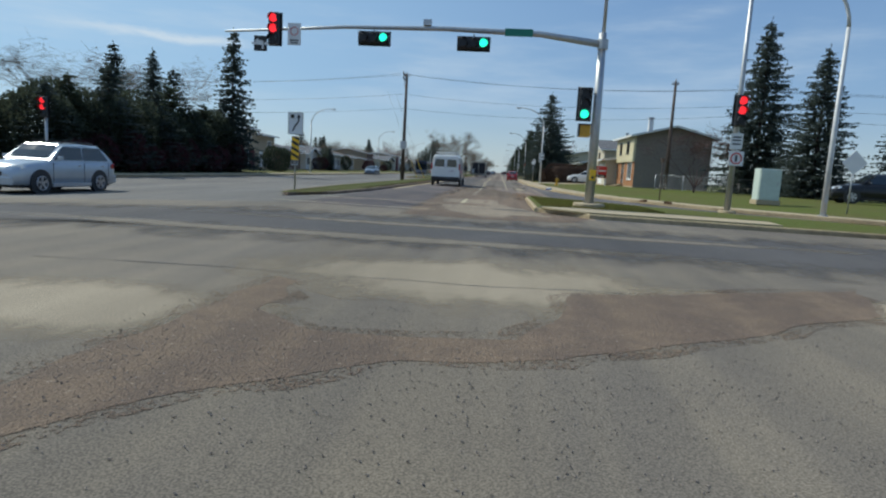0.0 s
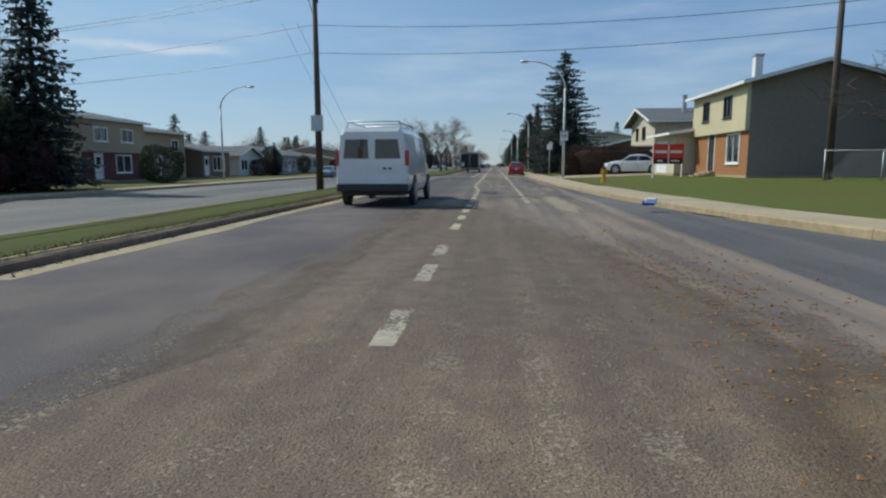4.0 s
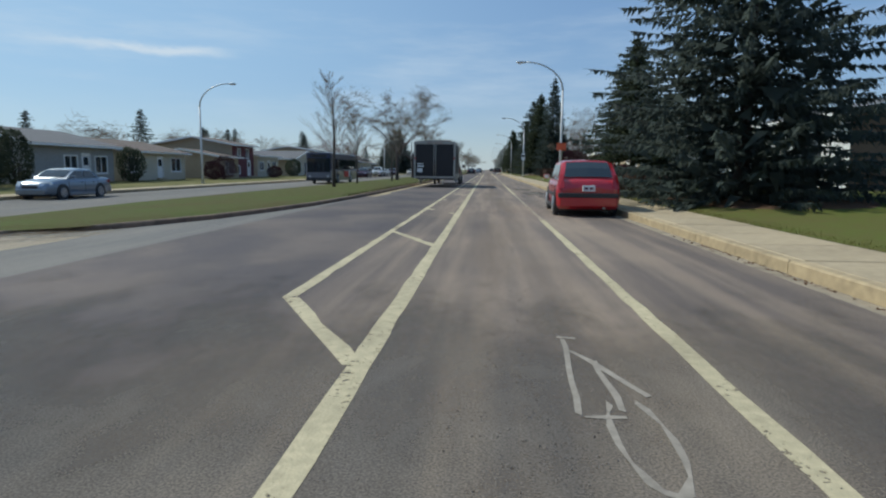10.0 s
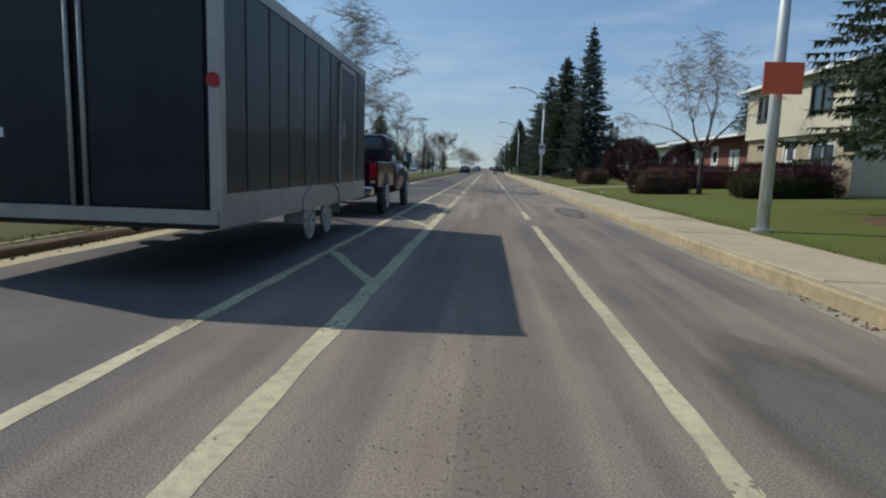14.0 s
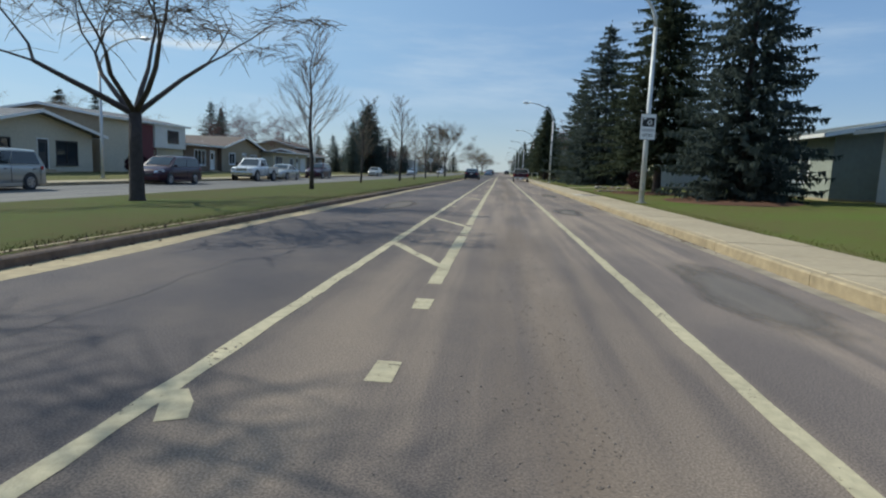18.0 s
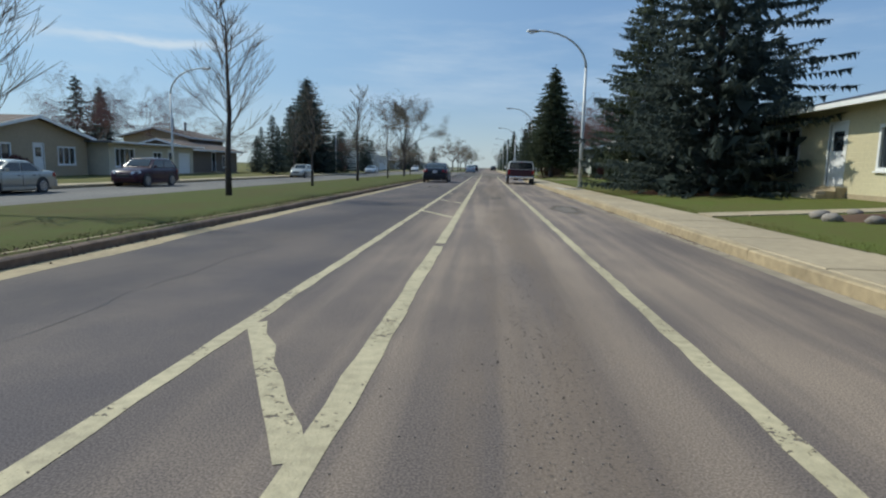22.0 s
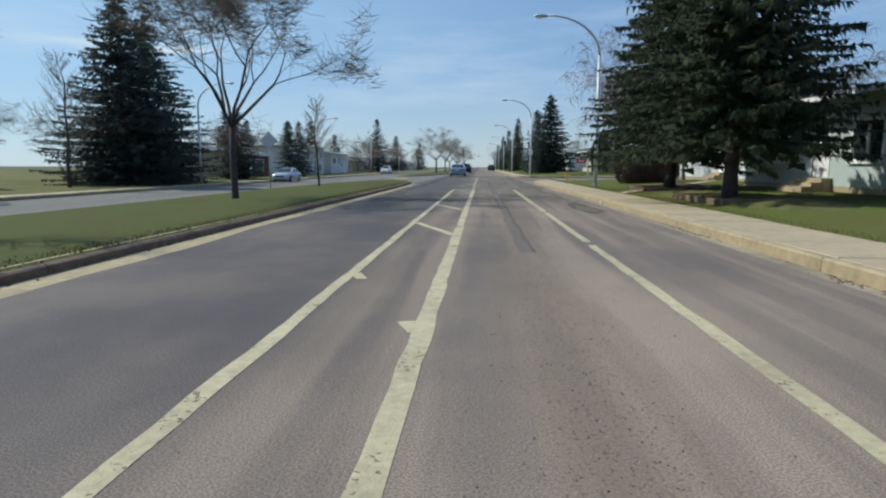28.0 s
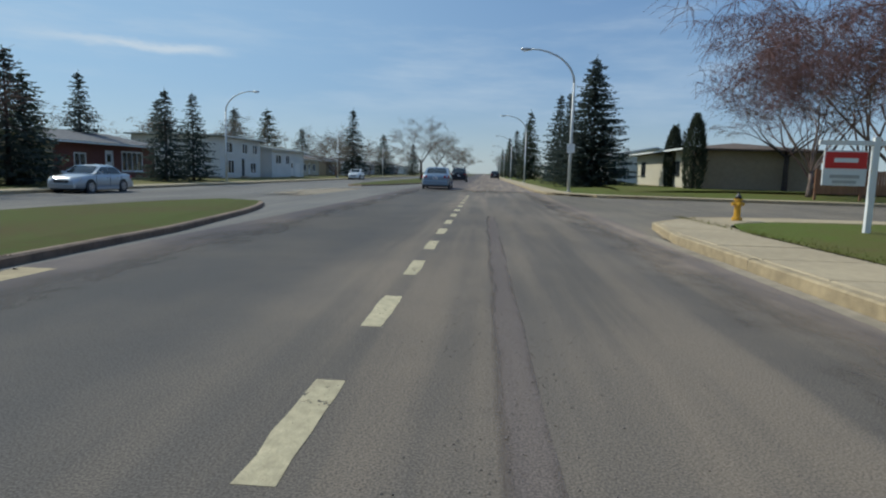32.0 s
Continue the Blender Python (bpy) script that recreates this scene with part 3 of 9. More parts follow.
near_r = lambda p: 2 < p[1] < 236 and p[0] < 9
kerb_r = structure("kerb_right", strip(KERB_R, (0.02, 0.14), (0.02, 0.02)), M["kerb"], "yellowish concrete kerb beside the bicycle lane")
pieces("kerb_stone", kerb_r, KERB_R, 0.0, 0.16, -0.05, 0.15, 3.0, 0.006, M["kerb"], near_r, 0.006)
walk_r = structure("pavement_right", strip(KERB_R, (0.165, 1.55), (0.12, 0.12)), M["gutter"], "pale concrete pavement of jointed slabs")
pieces("slab", walk_r, KERB_R, 0.17, 1.55, 0.0, 0.152, 1.5, 0.008, M["concrete"], near_r, 0.006)
for y, ln in ((139.6, 1.9), (171.6, 2.1)):
    part("patch", Solid().prism([(3.7, y), (4.85, y + 0.25), (4.8, y + ln), (3.65, y + ln - 0.3)], 0.1, 0.1585), M["patch"], walk_r, "dark asphalt patch in the pavement")
    part("cement_rim", Solid().prism([(3.62, y - 0.1), (4.3, y - 0.05), (4.0, y + 0.9), (3.6, y + ln)], 0.1, 0.1625), M["white_cement"], walk_r, "pale cement skim on the pavement")
kerb_r2 = structure("kerb_far_right", strip(KERB_R2, (0.02, 0.14), (0.02, 0.02)), M["kerb"], "concrete kerb past the side street")
pieces("kerb_stone", kerb_r2, KERB_R2, 0.0, 0.16, -0.05, 0.15, 4.0, 0.006, M["kerb"], lambda p: p[1] < 300 and p[0] < 12, 0.004)
walk_r2 = structure("pavement_far_right", strip(KERB_R2, (0.165, 1.55), (0.12, 0.12)), M["gutter"], "concrete pavement past the side street")
pieces("slab", walk_r2, KERB_R2, 0.17, 1.55, 0.0, 0.152, 3.0, 0.01, M["concrete"], lambda p: p[1] < 300 and p[0] < 12, 0.004)
kerb_l = structure("kerb_left", strip(KERB_L, (0.02, 0.14), (-0.4, -0.4)), M["kerb"], "concrete kerb along the opposite carriageway")
pieces("kerb_stone", kerb_l, KERB_L, 0.0, 0.16, -0.5, -0.3, 4.0, 0.006, M["kerb"], lambda p: 0 < p[1] < 280, 0.004)
walk_l = structure("pavement_left", strip(KERB_L, (0.2, 1.5), (-0.31, -0.31)), M["gutter"], "concrete pavement in front of the far houses")
pieces("slab", walk_l, KERB_L, 0.17, 1.5, -0.45, LEFT_Z - 0.005, 3.0, 0.01, M["concrete"], lambda p: 0 < p[1] < 280, 0.004)

def lawn_rows(path, x_end):
    """A lawn behind a pavement that wraps round two street corners, rising with the distance from it."""
    edge = [p for p in resample(offset(path, 1.55), 2.0)]
    edge = [p for i, p in enumerate(edge) if p[0] < x_end - 1 and (i % 4 == 0 or p[0] > 4.97)]
    dx = (0.0, 1.45, 4.45, 7.45, 12.45, 26.0, 53.0)
    rise = ((0, 0.15), (1.45, 0.2), (4.45, 0.3), (7.45, 0.42), (12.45, 0.48), (500, 0.5))
    v = []
    for x, y in edge:
        for d in dx:
            px = min(x + d, x_end) if d < 50 else x_end
            r = min(math.hypot(px - a, y - b) for a, b in edge) if d else 0.0
            for (r0, z0), (r1, z1) in zip(rise, rise[1:]):
                if r0 <= r <= r1:
                    v.append((px, y, z0 + (z1 - z0) * (r - r0) / (r1 - r0)))
                    break
    n = len(dx)
    return Solid().add(v, [(i * n + j, i * n + j + 1, (i + 1) * n + j + 1, (i + 1) * n + j) for i in range(len(edge) - 1) for j in range(n - 1)])


structure("lawn_right", lawn_rows(KERB_R, 58.0), M["lawn"], "green spring lawn rising to the houses")
structure("lawn_far_right", strip(KERB_R2, (1.55, 3, 6, 9, 14, 120), (0.15, 0.2, 0.3, 0.42, 0.48, 0.5)), M["lawn"], "green corner lawn past the side street")
structure("lawn_left", ribbon([(-120, LEFT_Z + 0.2), (-34, LEFT_Z + 0.06), (-23.15, LEFT_Z)], -2, 900), M["dry_lawn"], "dry yellowish lawns before the far houses")
structure("land_slope_right", ribbon([(57.8, 0.495), (62, 0.42), (95, -0.81)], -12.5, 237.0), M["lawn"], "grass falling away beyond the gardens")
structure("land_slope_left", ribbon([(-165, -0.81), (-124, -0.12), (-119.8, LEFT_Z + 0.198)], -2, 900), M["dry_lawn"], "dry grass falling away beyond the gardens")


def rounded(x0, x1, y0, y1, r0, r1, n=6):
    """An island's outline with round noses."""
    pts = []
    c = (x0 + x1) / 2
    w = (x1 - x0) / 2
    for k in range(n + 1):
        a = math.pi * k / n
        pts.append((c - w * math.cos(a), y0 + r0 - r0 * math.sin(a)))
    for k in range(n + 1):
        a = math.pi * k / n
        pts.append((c + w * math.cos(a), y1 - r1 + r1 * math.sin(a)))
    return pts


def road_z(x):
    return 0.0 if x > -4.75 else (-0.42 * (-4.75 - x) / 9.25 if x > -14 else -0.43)


def island(name, outline, mat, kerb_mat, label, low=True):
    """A raised island: a kerb round it and a slightly crowned top."""
    c = (sum(p[0] for p in outline) / len(outline), sum(p[1] for p in outline) / len(outline))
    loop = outline + outline[:1]
    drop, wide = (0.05, 0.17) if low else (0.03, 0.135)
    top = Solid()
    ins = offset(outline[-1:] + loop, 0.03 - wide)[1:-1]
    n = len(ins)
    deep = offset(outline[-1:] + loop, -0.75)[1:-1]
    if low:
        top.add([(x, y, road_z(x) + 0.1) for x, y in ins] + [(x, y, road_z(x) + 0.16) for x, y in deep],
                [tuple(range(n, 2 * n))] + [(i, (i + 1) % n, n + (i + 1) % n, n + i) for i in range(n)])
    else:
        top.add([(x, y, road_z(x) + 0.13) for x, y in ins], [tuple(range(n))])
    ob = structure(name, top, mat, label)
    stones = resample(loop, 2.4) + [loop[0]]
    for a, b in zip(stones, stones[1:]):
        t = Vector(b) - Vector(a)
        if t.length < 0.1:
            continue
        t.normalize()
        nr = Vector((-t.y, t.x))
        a2, b2 = Vector(a) + t * 0.006, Vector(b) - t * 0.006
        s = Solid().loft([[(p.x, p.y, road_z(p.x) - 0.06) for p in (a2, b2, b2 + nr * wide, a2 + nr * wide)],
                          [(p.x, p.y, road_z(p.x) + 0.132 - drop + random.uniform(-.008, .008)) for p in (a2, b2, b2 + nr * wide, a2 + nr * wide)],
                          [(p.x, p.y, road_z(p.x) + 0.158 - drop) for p in (a2 + nr * 0.03, b2 + nr * 0.03, b2 + nr * (wide - 0.02), a2 + nr * (wide - 0.02))]])
        part("kerb_stone", s, kerb_mat, ob)
    return ob


def densify(path, step=6.0):
    out = []
    for a, b in zip(path, path[1:] + path[:1]):
        k = max(1, int((Vector(b) - Vector(a)).length / step))
        out += [(a[0] + (b[0] - a[0]) * i / k, a[1] + (b[1] - a[1]) * i / k) for i in range(k)]
    return out


MED1 = [(-6.4, -8.4), (-5.7, -7.9), (-5.2, -6.5), (-4.8, -2), (-4.75, 10), (-4.75, 36), (-5.3, 40.5), (-6.3, 43.4), (-7.4, 44.8), (-8.1, 44.2), (-8.25, 42), (-8.2, 20), (-8.0, 4), (-7.4, -6), (-7.0, -8)]
MED2 = [(-9.2, 54.0), (-7.6, 54.6), (-6.2, 57), (-5.2, 61), (-4.78, 68), (-4.75, 90), (-4.75, 150), (-4.75, 222), (-5.1, 230), (-6.0, 236.0), (-7.4, 240.5), (-9.2, 242.2), (-11.5, 241), (-13.2, 237), (-13.9, 228), (-13.9, 100), (-13.8, 66), (-12.8, 58), (-11.2, 55)]
MED3 = [(-10.5, 272), (-8.0, 273.6), (-6.2, 277), (-4.9, 285), (-4.75, 300), (-4.75, 620), (-13.9, 620), (-13.9, 290), (-13, 278), (-12, 273.5)]
island("median_first", densify(MED1, 5), M["median_lawn"], M["median_kerb"], "narrow grassed median with dirty, shade-toned kerbs")
island("median_main", densify(MED2, 6), M["median_lawn"], M["median_kerb"], "wide grassed median planted with bare trees")
island("median_far", densify(MED3, 20), M["median_lawn"], M["median_kerb"], "grassed median past the opening")
ISL = [(1.9, -10.1), (2.25, -11.1), (3.2, -11.9), (10, -12.7), (30, -13.6), (30, -13.0), (20, -11.6), (13.5, -9.2), (9.4, -6.6), (6.0, -4.2), (3.9, -2.0), (3.0, -1.1), (2.3, -0.9), (1.95, -1.5)]
island("traffic_island", densify(ISL, 2.5), M["lawn"], M["kerb"], "triangular grassed traffic island", low=False)
slab = structure("pavement_island", Solid().prism([(2.05, -10.05), (2.4, -10.95), (3.3, -11.7), (8.2, -12.2), (8.4, -10.9), (6, -10.2), (3.5, -9.7)], 0.05, 0.166), M["concrete"], "concrete crossing pad on the island")

# dusty gutters and the pale line along the median kerb
structure("gutter_right", ribbon([(3.2, 0.0012), (3.39, 0.0012)], 30, 232), M["gutter"], "silty gutter beside the kerb")
def gutter_pan(y0, y1, seed):
    """A pale concrete pan along the kerb whose edge is lost here and there under the asphalt."""
    n = int((y1 - y0) / 0.5)
    v = []
    for i in range(n + 1):
        y = y0 + (y1 - y0) * i / n
        v += [(-4.74, y, 0.0012), (-4.36 + 0.1 * noise.noise((seed, y * 0.35, 0)) + 0.03 * noise.noise((seed, y * 2.1, 4)), y, 0.0012)]
    return Solid().add(v, [(2 * i, 2 * i + 1, 2 * i + 3, 2 * i + 2) for i in range(n)])


structure("gutter_median", gutter_pan(2, 36, 1.5), M["yellow_line"], "sandy concrete gutter along the median kerb")
structure("gutter_median_main", gutter_pan(68, 226, 5.5), M["yellow_line"], "sandy concrete gutter along the median kerb")


M["tar_streak"] = road_material("tar_streak", (0.135, 0.112, 0.105), (0.19, 0.155, 0.132), -600, -500, soft="strip")
M["soft_dust"] = road_material("drifted_dust", (0.30, 0.25, 0.18), (0.36, 0.30, 0.215), -600, -500, soft="round")
M["fan_grit"] = road_material("fanned_gravel", (0.165, 0.122, 0.092), (0.25, 0.19, 0.135), -600, -500, gravel=True, soft="wide")
M["cross_lane"] = road_material("worn_crossing_lane", (0.082, 0.078, 0.078), (0.145, 0.132, 0.12), -600, -500, streaky=0.1, base=0.0, soft="rows")
M["dark_lane"] = road_material("dark_asphalt", (0.09, 0.085, 0.082), (0.22, 0.18, 0.14), -2.0, -0.9, base=0.3, soft="wide")
M["pothole"] = road_material("pothole_gravel", (0.17, 0.11, 0.075), (0.24, 0.165, 0.11), -600, -500, gravel=True)
M["leaf_dust"] = road_material("leaf_litter_dust", (0.19, 0.125, 0.07), (0.25, 0.18, 0.115), -600, -500, gravel=True, soft="round")


# ---- road markings, cracks, patches, gravel ----
def ragged(x0, x1, y0, y1, step=0.35, wob=0.011, z=0.0028, shift=0.0):
    """A painted strip with worn edges."""
    k = max(1, int((y1 - y0) / step))
    s = Solid()
    v, f = [], []
    for i in range(k + 1):
        y = y0 + (y1 - y0) * i / k
        dx = shift * i / k
        v += [(x0 + dx + random.uniform(-wob, wob), y, z), (x1 + dx + random.uniform(-wob, wob), y, z)]
    f = [(2 * i, 2 * i + 1, 2 * i + 3, 2 * i + 2) for i in range(k)]
    return s.add(v, f)


def quad_strip(p, q, w, z=0.0034, step=0.3, wob=0.02):
    p, q = Vector(p), Vector(q)
    d = (q - p)
    k = max(2, int(d.length / step))
    n = Vector((-d.y, d.x)).normalized() * w / 2
    v = []
    for i in range(k + 1):
        c = p + d * i / k
        e = random.uniform(-wob, wob)
        v += [(c.x + n.x + e, c.y + n.y + e, z), (c.x - n.x + e * .6, c.y - n.y - e, z)]
    return Solid().add(v, [(2 * i, 2 * i + 1, 2 * i + 3, 2 * i + 2) for i in range(k)])


lane = tagged(new("lane_markings"), "off-white worn paint lines of the bicycle lane", kind="structure")
XL, XO, XR = -0.684, -1.63, 1.317
# worn gaps in the long lines: (start, end)
L_RUNS = [(41.9, 92.4), (93.0, 95.2), (96.6, 97.2), (98.0, 99.6), (102.2, 103.2), (104.2, 105.0), (106.0, 109.0), (110.0, 111.2), (112.8, 113.15), (114.5, 114.9), (115.6, 120.0), (120.3, 121.8), (122.3, 150.2), (150.5, 217.95)]
R_RUNS = [(41.8, 57.6), (71.0, 88.4), (90.0, 92.5), (104.0, 106.5), (108.0, 196.8), (197.2, 203.0), (203.4, 217.9)]
O_RUNS = [(48.9, 217.95)]
def line_x(y):
    """The inner line wanders a few centimetres along its way."""
    return XL + float(np.interp(y, (42, 62, 70, 95, 120, 136, 152, 168, 174, 178, 185, 206, 214), (0.035, 0.035, 0.02, 0.02, 0.03, 0.01, 0.045, 0.045, 0.05, 0.02, 0.02, 0.015, 0.03)))


for runs, x, w in ((L_RUNS, None, 0.145), (R_RUNS, XR, 0.12), (O_RUNS, XO, 0.115)):
    for a, b in runs:
        y = a
        while y < b - 0.05:
            e = min(b, y + (3 if x is None else 22))
            xa, xb = (line_x(y), line_x(e)) if x is None else (x, x)
            part("line", ragged(xa - w / 2, xa + w / 2, y, e, shift=xb - xa), M["paint"], lane)
            y = e
for a, b in ((57.9, 62.0), (62.4, 66.5), (67.0, 70.6), (92.9, 96.6), (97.0, 101.5), (102.2, 103.6)):
    part("line", ragged(XR - 0.045, XR + 0.04, a, b, 0.2, 0.02, 0.0019), M["paint_worn"], lane)
for a, b in ((94.0, 96.7), (97.1, 99.7), (101.8, 104.3), (105.0, 106.1), (108.9, 111.6)):
    part("line", ragged(XL - 0.03, XL + 0.065, a, b, 0.2, 0.02, 0.0019), M["paint_worn"], lane)
for y, e in [(0.1, 1.05), (2.2, 3.2), (3.9, 4.85)] + [(6.92 + 1.912 * k, 7.95 + 1.912 * k) for k in range(18)]:
    xl = XL + 0.32 * max(0, min(1, (28 - y) / 6))
    part("dash", ragged(xl - 0.08, xl + 0.08, y, e, 0.2), M["paint"] if y > 6 else M["paint_worn"], lane)
    if y > 14:
        part("dash", ragged(XR - 0.07, XR + 0.07, y + 0.15, e + 0.1, 0.2), M["paint"], lane)
part("line", ragged(-0.5, -0.36, -7.85, -4.75), M["paint"], lane)
part("line", ragged(-0.5, -0.36, -8.75, -8.3), M["paint_worn"], lane)
for k in range(14):
    y = 219.75 + 2.24 * k
    part("dash", ragged(XL - 0.08, XL + 0.08, y, y + 1.1, 0.2), M["paint"], lane)
HATCH = [54.6, 61.0, 66.6, 72.06, 78.2, 83.9, 89.5, 95.15, 101.2, 106.8, 112.5, 118.65, 123.8, 128.7, 135.3, 139.9, 145.8, 151.8, 157.0, 162.38, 167.38, 173.5, 178.2, 183.75, 189.0, 194.3, 200.18, 206.0, 212.1, 217.6]
WORN = {162.38: 0.85, 212.1: 0.35, 112.5: 0.35, 128.7: 0.45, 139.9: 0.55, 118.65: 1, 167.38: 0.5, 173.5: 0.4, 178.2: 0.3, 183.75: 0.3, 151.8: 0, 194.3: 0.3, 61.0: 0.5, 66.6: 0.4}
for y in HATCH:
    p, q = Vector((XO + 0.05, y)), Vector((line_x(y - 2.0) - 0.04, y - (2.25 if 185 < y < 215 else 1.95)))
    keep = WORN.get(y, 1)
    if keep == 1:
        part("hatch", quad_strip(p, q, 0.13), M["paint"], lane)
    elif keep:
        part("hatch", quad_strip(p, p + (q - p) * keep * 0.5, 0.13), M["paint"], lane)
        part("hatch", quad_strip(q - (q - p) * keep * 0.4, q, 0.13), M["paint"], lane)
part("hatch", quad_strip((XO, 48.95), (XL, 47.2), 0.12), M["paint"], lane)
part("hatch", quad_strip((XO, 217.95), (XL, 217.9), 0.12), M["paint"], lane)
for y in (-12.05, -8.75):
    part("crossing_line", quad_strip((-5.6, y + 0.25), (-0.9, y), 0.12), M["paint"], lane)
    part("crossing_line", quad_strip((-0.5, y), (2.3, y - 0.05), 0.12), M["paint_worn"], lane)


def bicycle_mark(y, x=0.0):
    """A worn painted bicycle: two wheels and a frame, drawn long."""
    ob = tagged(new("bicycle_marking"), "scuffed white painted bicycle symbol on the lane", "road marking")
    ob.location.x = x
    cx, cy, rx, ry = 0.74, y - 0.28, 0.12, 0.46
    ring = []
    for k in range(15):
        a = 0.5 + 2 * math.pi * k / 17
        w = 0.014 + 0.008 * math.sin(k * 2.3)
        ring += [(cx + (rx + w) * math.sin(a), cy + (ry + 2 * w) * math.cos(a), 0.0026), (cx + (rx - w) * math.sin(a), cy + (ry - 2 * w) * math.cos(a), 0.0026)]
    part("wheel_outline", Solid().add(ring, [(2 * i, 2 * i + 1, 2 * i + 3, 2 * i + 2) for i in range(14)]), M["faint_paint"], ob)
    for n, (a, b) in enumerate((((0.59, y + 1.2), (0.51, y - 0.05)), ((0.53, y - 0.08), (0.72, y - 0.07)), ((0.60, y + 0.95), (0.88, y + 0.2)), ((0.70, y + 0.75), (0.72, y)), ((0.54, y + 1.25), (0.66, y + 1.22)))):
        part("frame_tube", quad_strip(a, b, 0.035, 0.0031 + 0.0004 * n, 0.18, 0.012), M["faint_paint"], ob)
    return ob


M["faint_paint"] = material("faint_line_paint", (0.29, 0.255, 0.21), 0.85, vary=0.3, scale=20, coarse=4)
structure("road_dark_stretch", ribbon([(-4.45, 0.0005), (3.15, 0.0005)], 15, 50), M["dark_lane"], "darker stretch of asphalt past the slip lane")
structure("road_dark_stretch_last", ribbon([(-4.45, 0.0005), (3.15, 0.0005)], 207, 262), M["dark_lane"], "darker stretch of asphalt before the side street")
bicycle_mark(46.65)
bicycle_mark(213.55, -0.4)


def blob(cx, cy, rx, ry, z, n=22, wob=0.22, skew=0.0):
    pts = []
    ph = random.uniform(0, 9)
    for k in range(n):
        a = 2 * math.pi * k / n
        r = 1 + wob * noise.noise((math.cos(a) * 1.7 + ph, math.sin(a) * 1.7, ph))
        pts.append((cx + rx * r * math.cos(a) + skew * ry * math.sin(a), cy + ry * r * math.sin(a)))
    return Solid().sheet(pts, z)


def rough_edge(poly, step=0.22, wob=0.09):
    """A polygon with an uneven, drifting edge."""
    out = []
    for a, b in zip(poly, poly[1:] + poly[:1]):
        d = Vector(b) - Vector(a)
        k = max(1, int(d.length / step))
        nr = Vector((-d.y, d.x)).normalized()
        for i in range(k):
            p = Vector(a) + d * i / k + nr * wob * noise.noise((a[0] + d.x * i / k * 1.0, (a[1] + d.y * i / k) * 2.2, 3.0)) * 2
            out.append((p.x, p.y))
    return out


def grown(poly, d):
    """A polygon spread outward by d."""
    area = sum(a[0] * b[1] - b[0] * a[1] for a, b in zip(poly, poly[1:] + poly[:1]))
    return offset(poly[-1:] + poly + poly[:1], d if area > 0 else -d)[1:-1]


SPILL = [(-1.2, -14.3), (-1.48, -14.0), (-1.55, -12.0), (-1.6, -8.4), (-1.6, -5.0), (-1.72, -1.0), (-1.0, 0.5), (1.0, 0.5), (1.95, -1.5), (2.0, -5.0), (2.0, -8.4), (2.0, -9.8), (3.3, -12.0), (2.55, -13.75), (1.1, -14.28), (-0.2, -14.3)]
grit = structure("gravel_spill", Solid().sheet(rough_edge(SPILL, 0.22, 0.035), 0.0014), M["grit"], "brown gravel swept over the asphalt at the crossing")
part("gravel_fringe", Solid().sheet(rough_edge(grown(SPILL, 0.13)), 0.0010), M["grit_edge"], grit)
FIRST_SPILL = [(-1.05, -26.6), (-1.45, -26.2), (-1.42, -25.3), (-1.3, -24.2), (-1.25, -23.0), (-1.0, -23.2), (-0.9, -24.3), (-0.4, -24.75), (0.3, -24.8), (1.0, -24.6), (1.3, -23.9), (1.6, -22.9), (3.0, -22.3), (4.96, -21.4), (4.45, -22.8), (2.12, -24.4), (1.27, -25.0), (0.3, -25.25), (-0.44, -25.8), (-0.81, -26.2)]
part("gravel_patch", Solid().sheet(rough_edge(FIRST_SPILL, 0.12, 0.05), 0.0015), M["grit"], grit)
part("gravel_fringe", Solid().sheet(rough_edge(grown(FIRST_SPILL, 0.16), 0.1), 0.0011), M["grit_edge"], grit)
# the swept places where the paler asphalt shows between the ridges
SWEPT = [[(0.49, -13.62), (0.14, -13.11), (-0.42, -12.0), (-0.81, -10.65), (-1.0, -9.2), (-0.5, -8.8), (0.5, -8.9), (1.3, -8.7), (1.85, -10.0), (2.1, -12.1), (1.23, -12.3), (0.91, -13.55)],
         [(-1.2, -6.6), (-1.17, -5.3), (-0.6, -4.78), (0.2, -4.7), (0.76, -4.6), (0.78, -6.2), (0.86, -7.24), (1.08, -7.73), (1.15, -8.4), (1.0, -8.7), (0.6, -8.65), (0.49, -8.28), (0.4, -7.94), (0.09, -7.76), (-0.27, -7.8), (-0.61, -7.83), (-1.02, -7.54)]]
M["swept"] = road_material("swept_sandy_asphalt", (0.205, 0.165, 0.12), (0.262, 0.208, 0.148), -600, -500)
M["swept_edge"] = road_material("thin_sand", (0.205, 0.165, 0.12), (0.262, 0.208, 0.148), -600, -500, soft="speck")
for poly in SWEPT:
    part("swept_patch", Solid().sheet(rough_edge(poly, 0.1, 0.05), 0.0020), M["swept"], grit)
    part("swept_fringe", Solid().sheet(rough_edge(grown(poly, 0.1), 0.1), 0.0017), M["swept_edge"], grit)
part("gravel_patch", Solid().sheet(rough_edge([(0.24, -5.45), (0.44, -5.5), (0.47, -6.7), (0.25, -6.6)], 0.1, 0.02), 0.0023), M["grit"], grit)
for a, b, w in (((0.44, -5.6), (0.62, -6.2), 0.05), ((0.5, -6.35), (0.72, -6.1), 0.06), ((0.62, -6.2), (0.74, -5.75), 0.04), ((0.56, -7.2), (0.72, -7.1), 0.09)):
    part("paint_scrap", quad_strip(a, b, w, 0.0027, 0.1, 0.02), M["paint_worn"], grit)
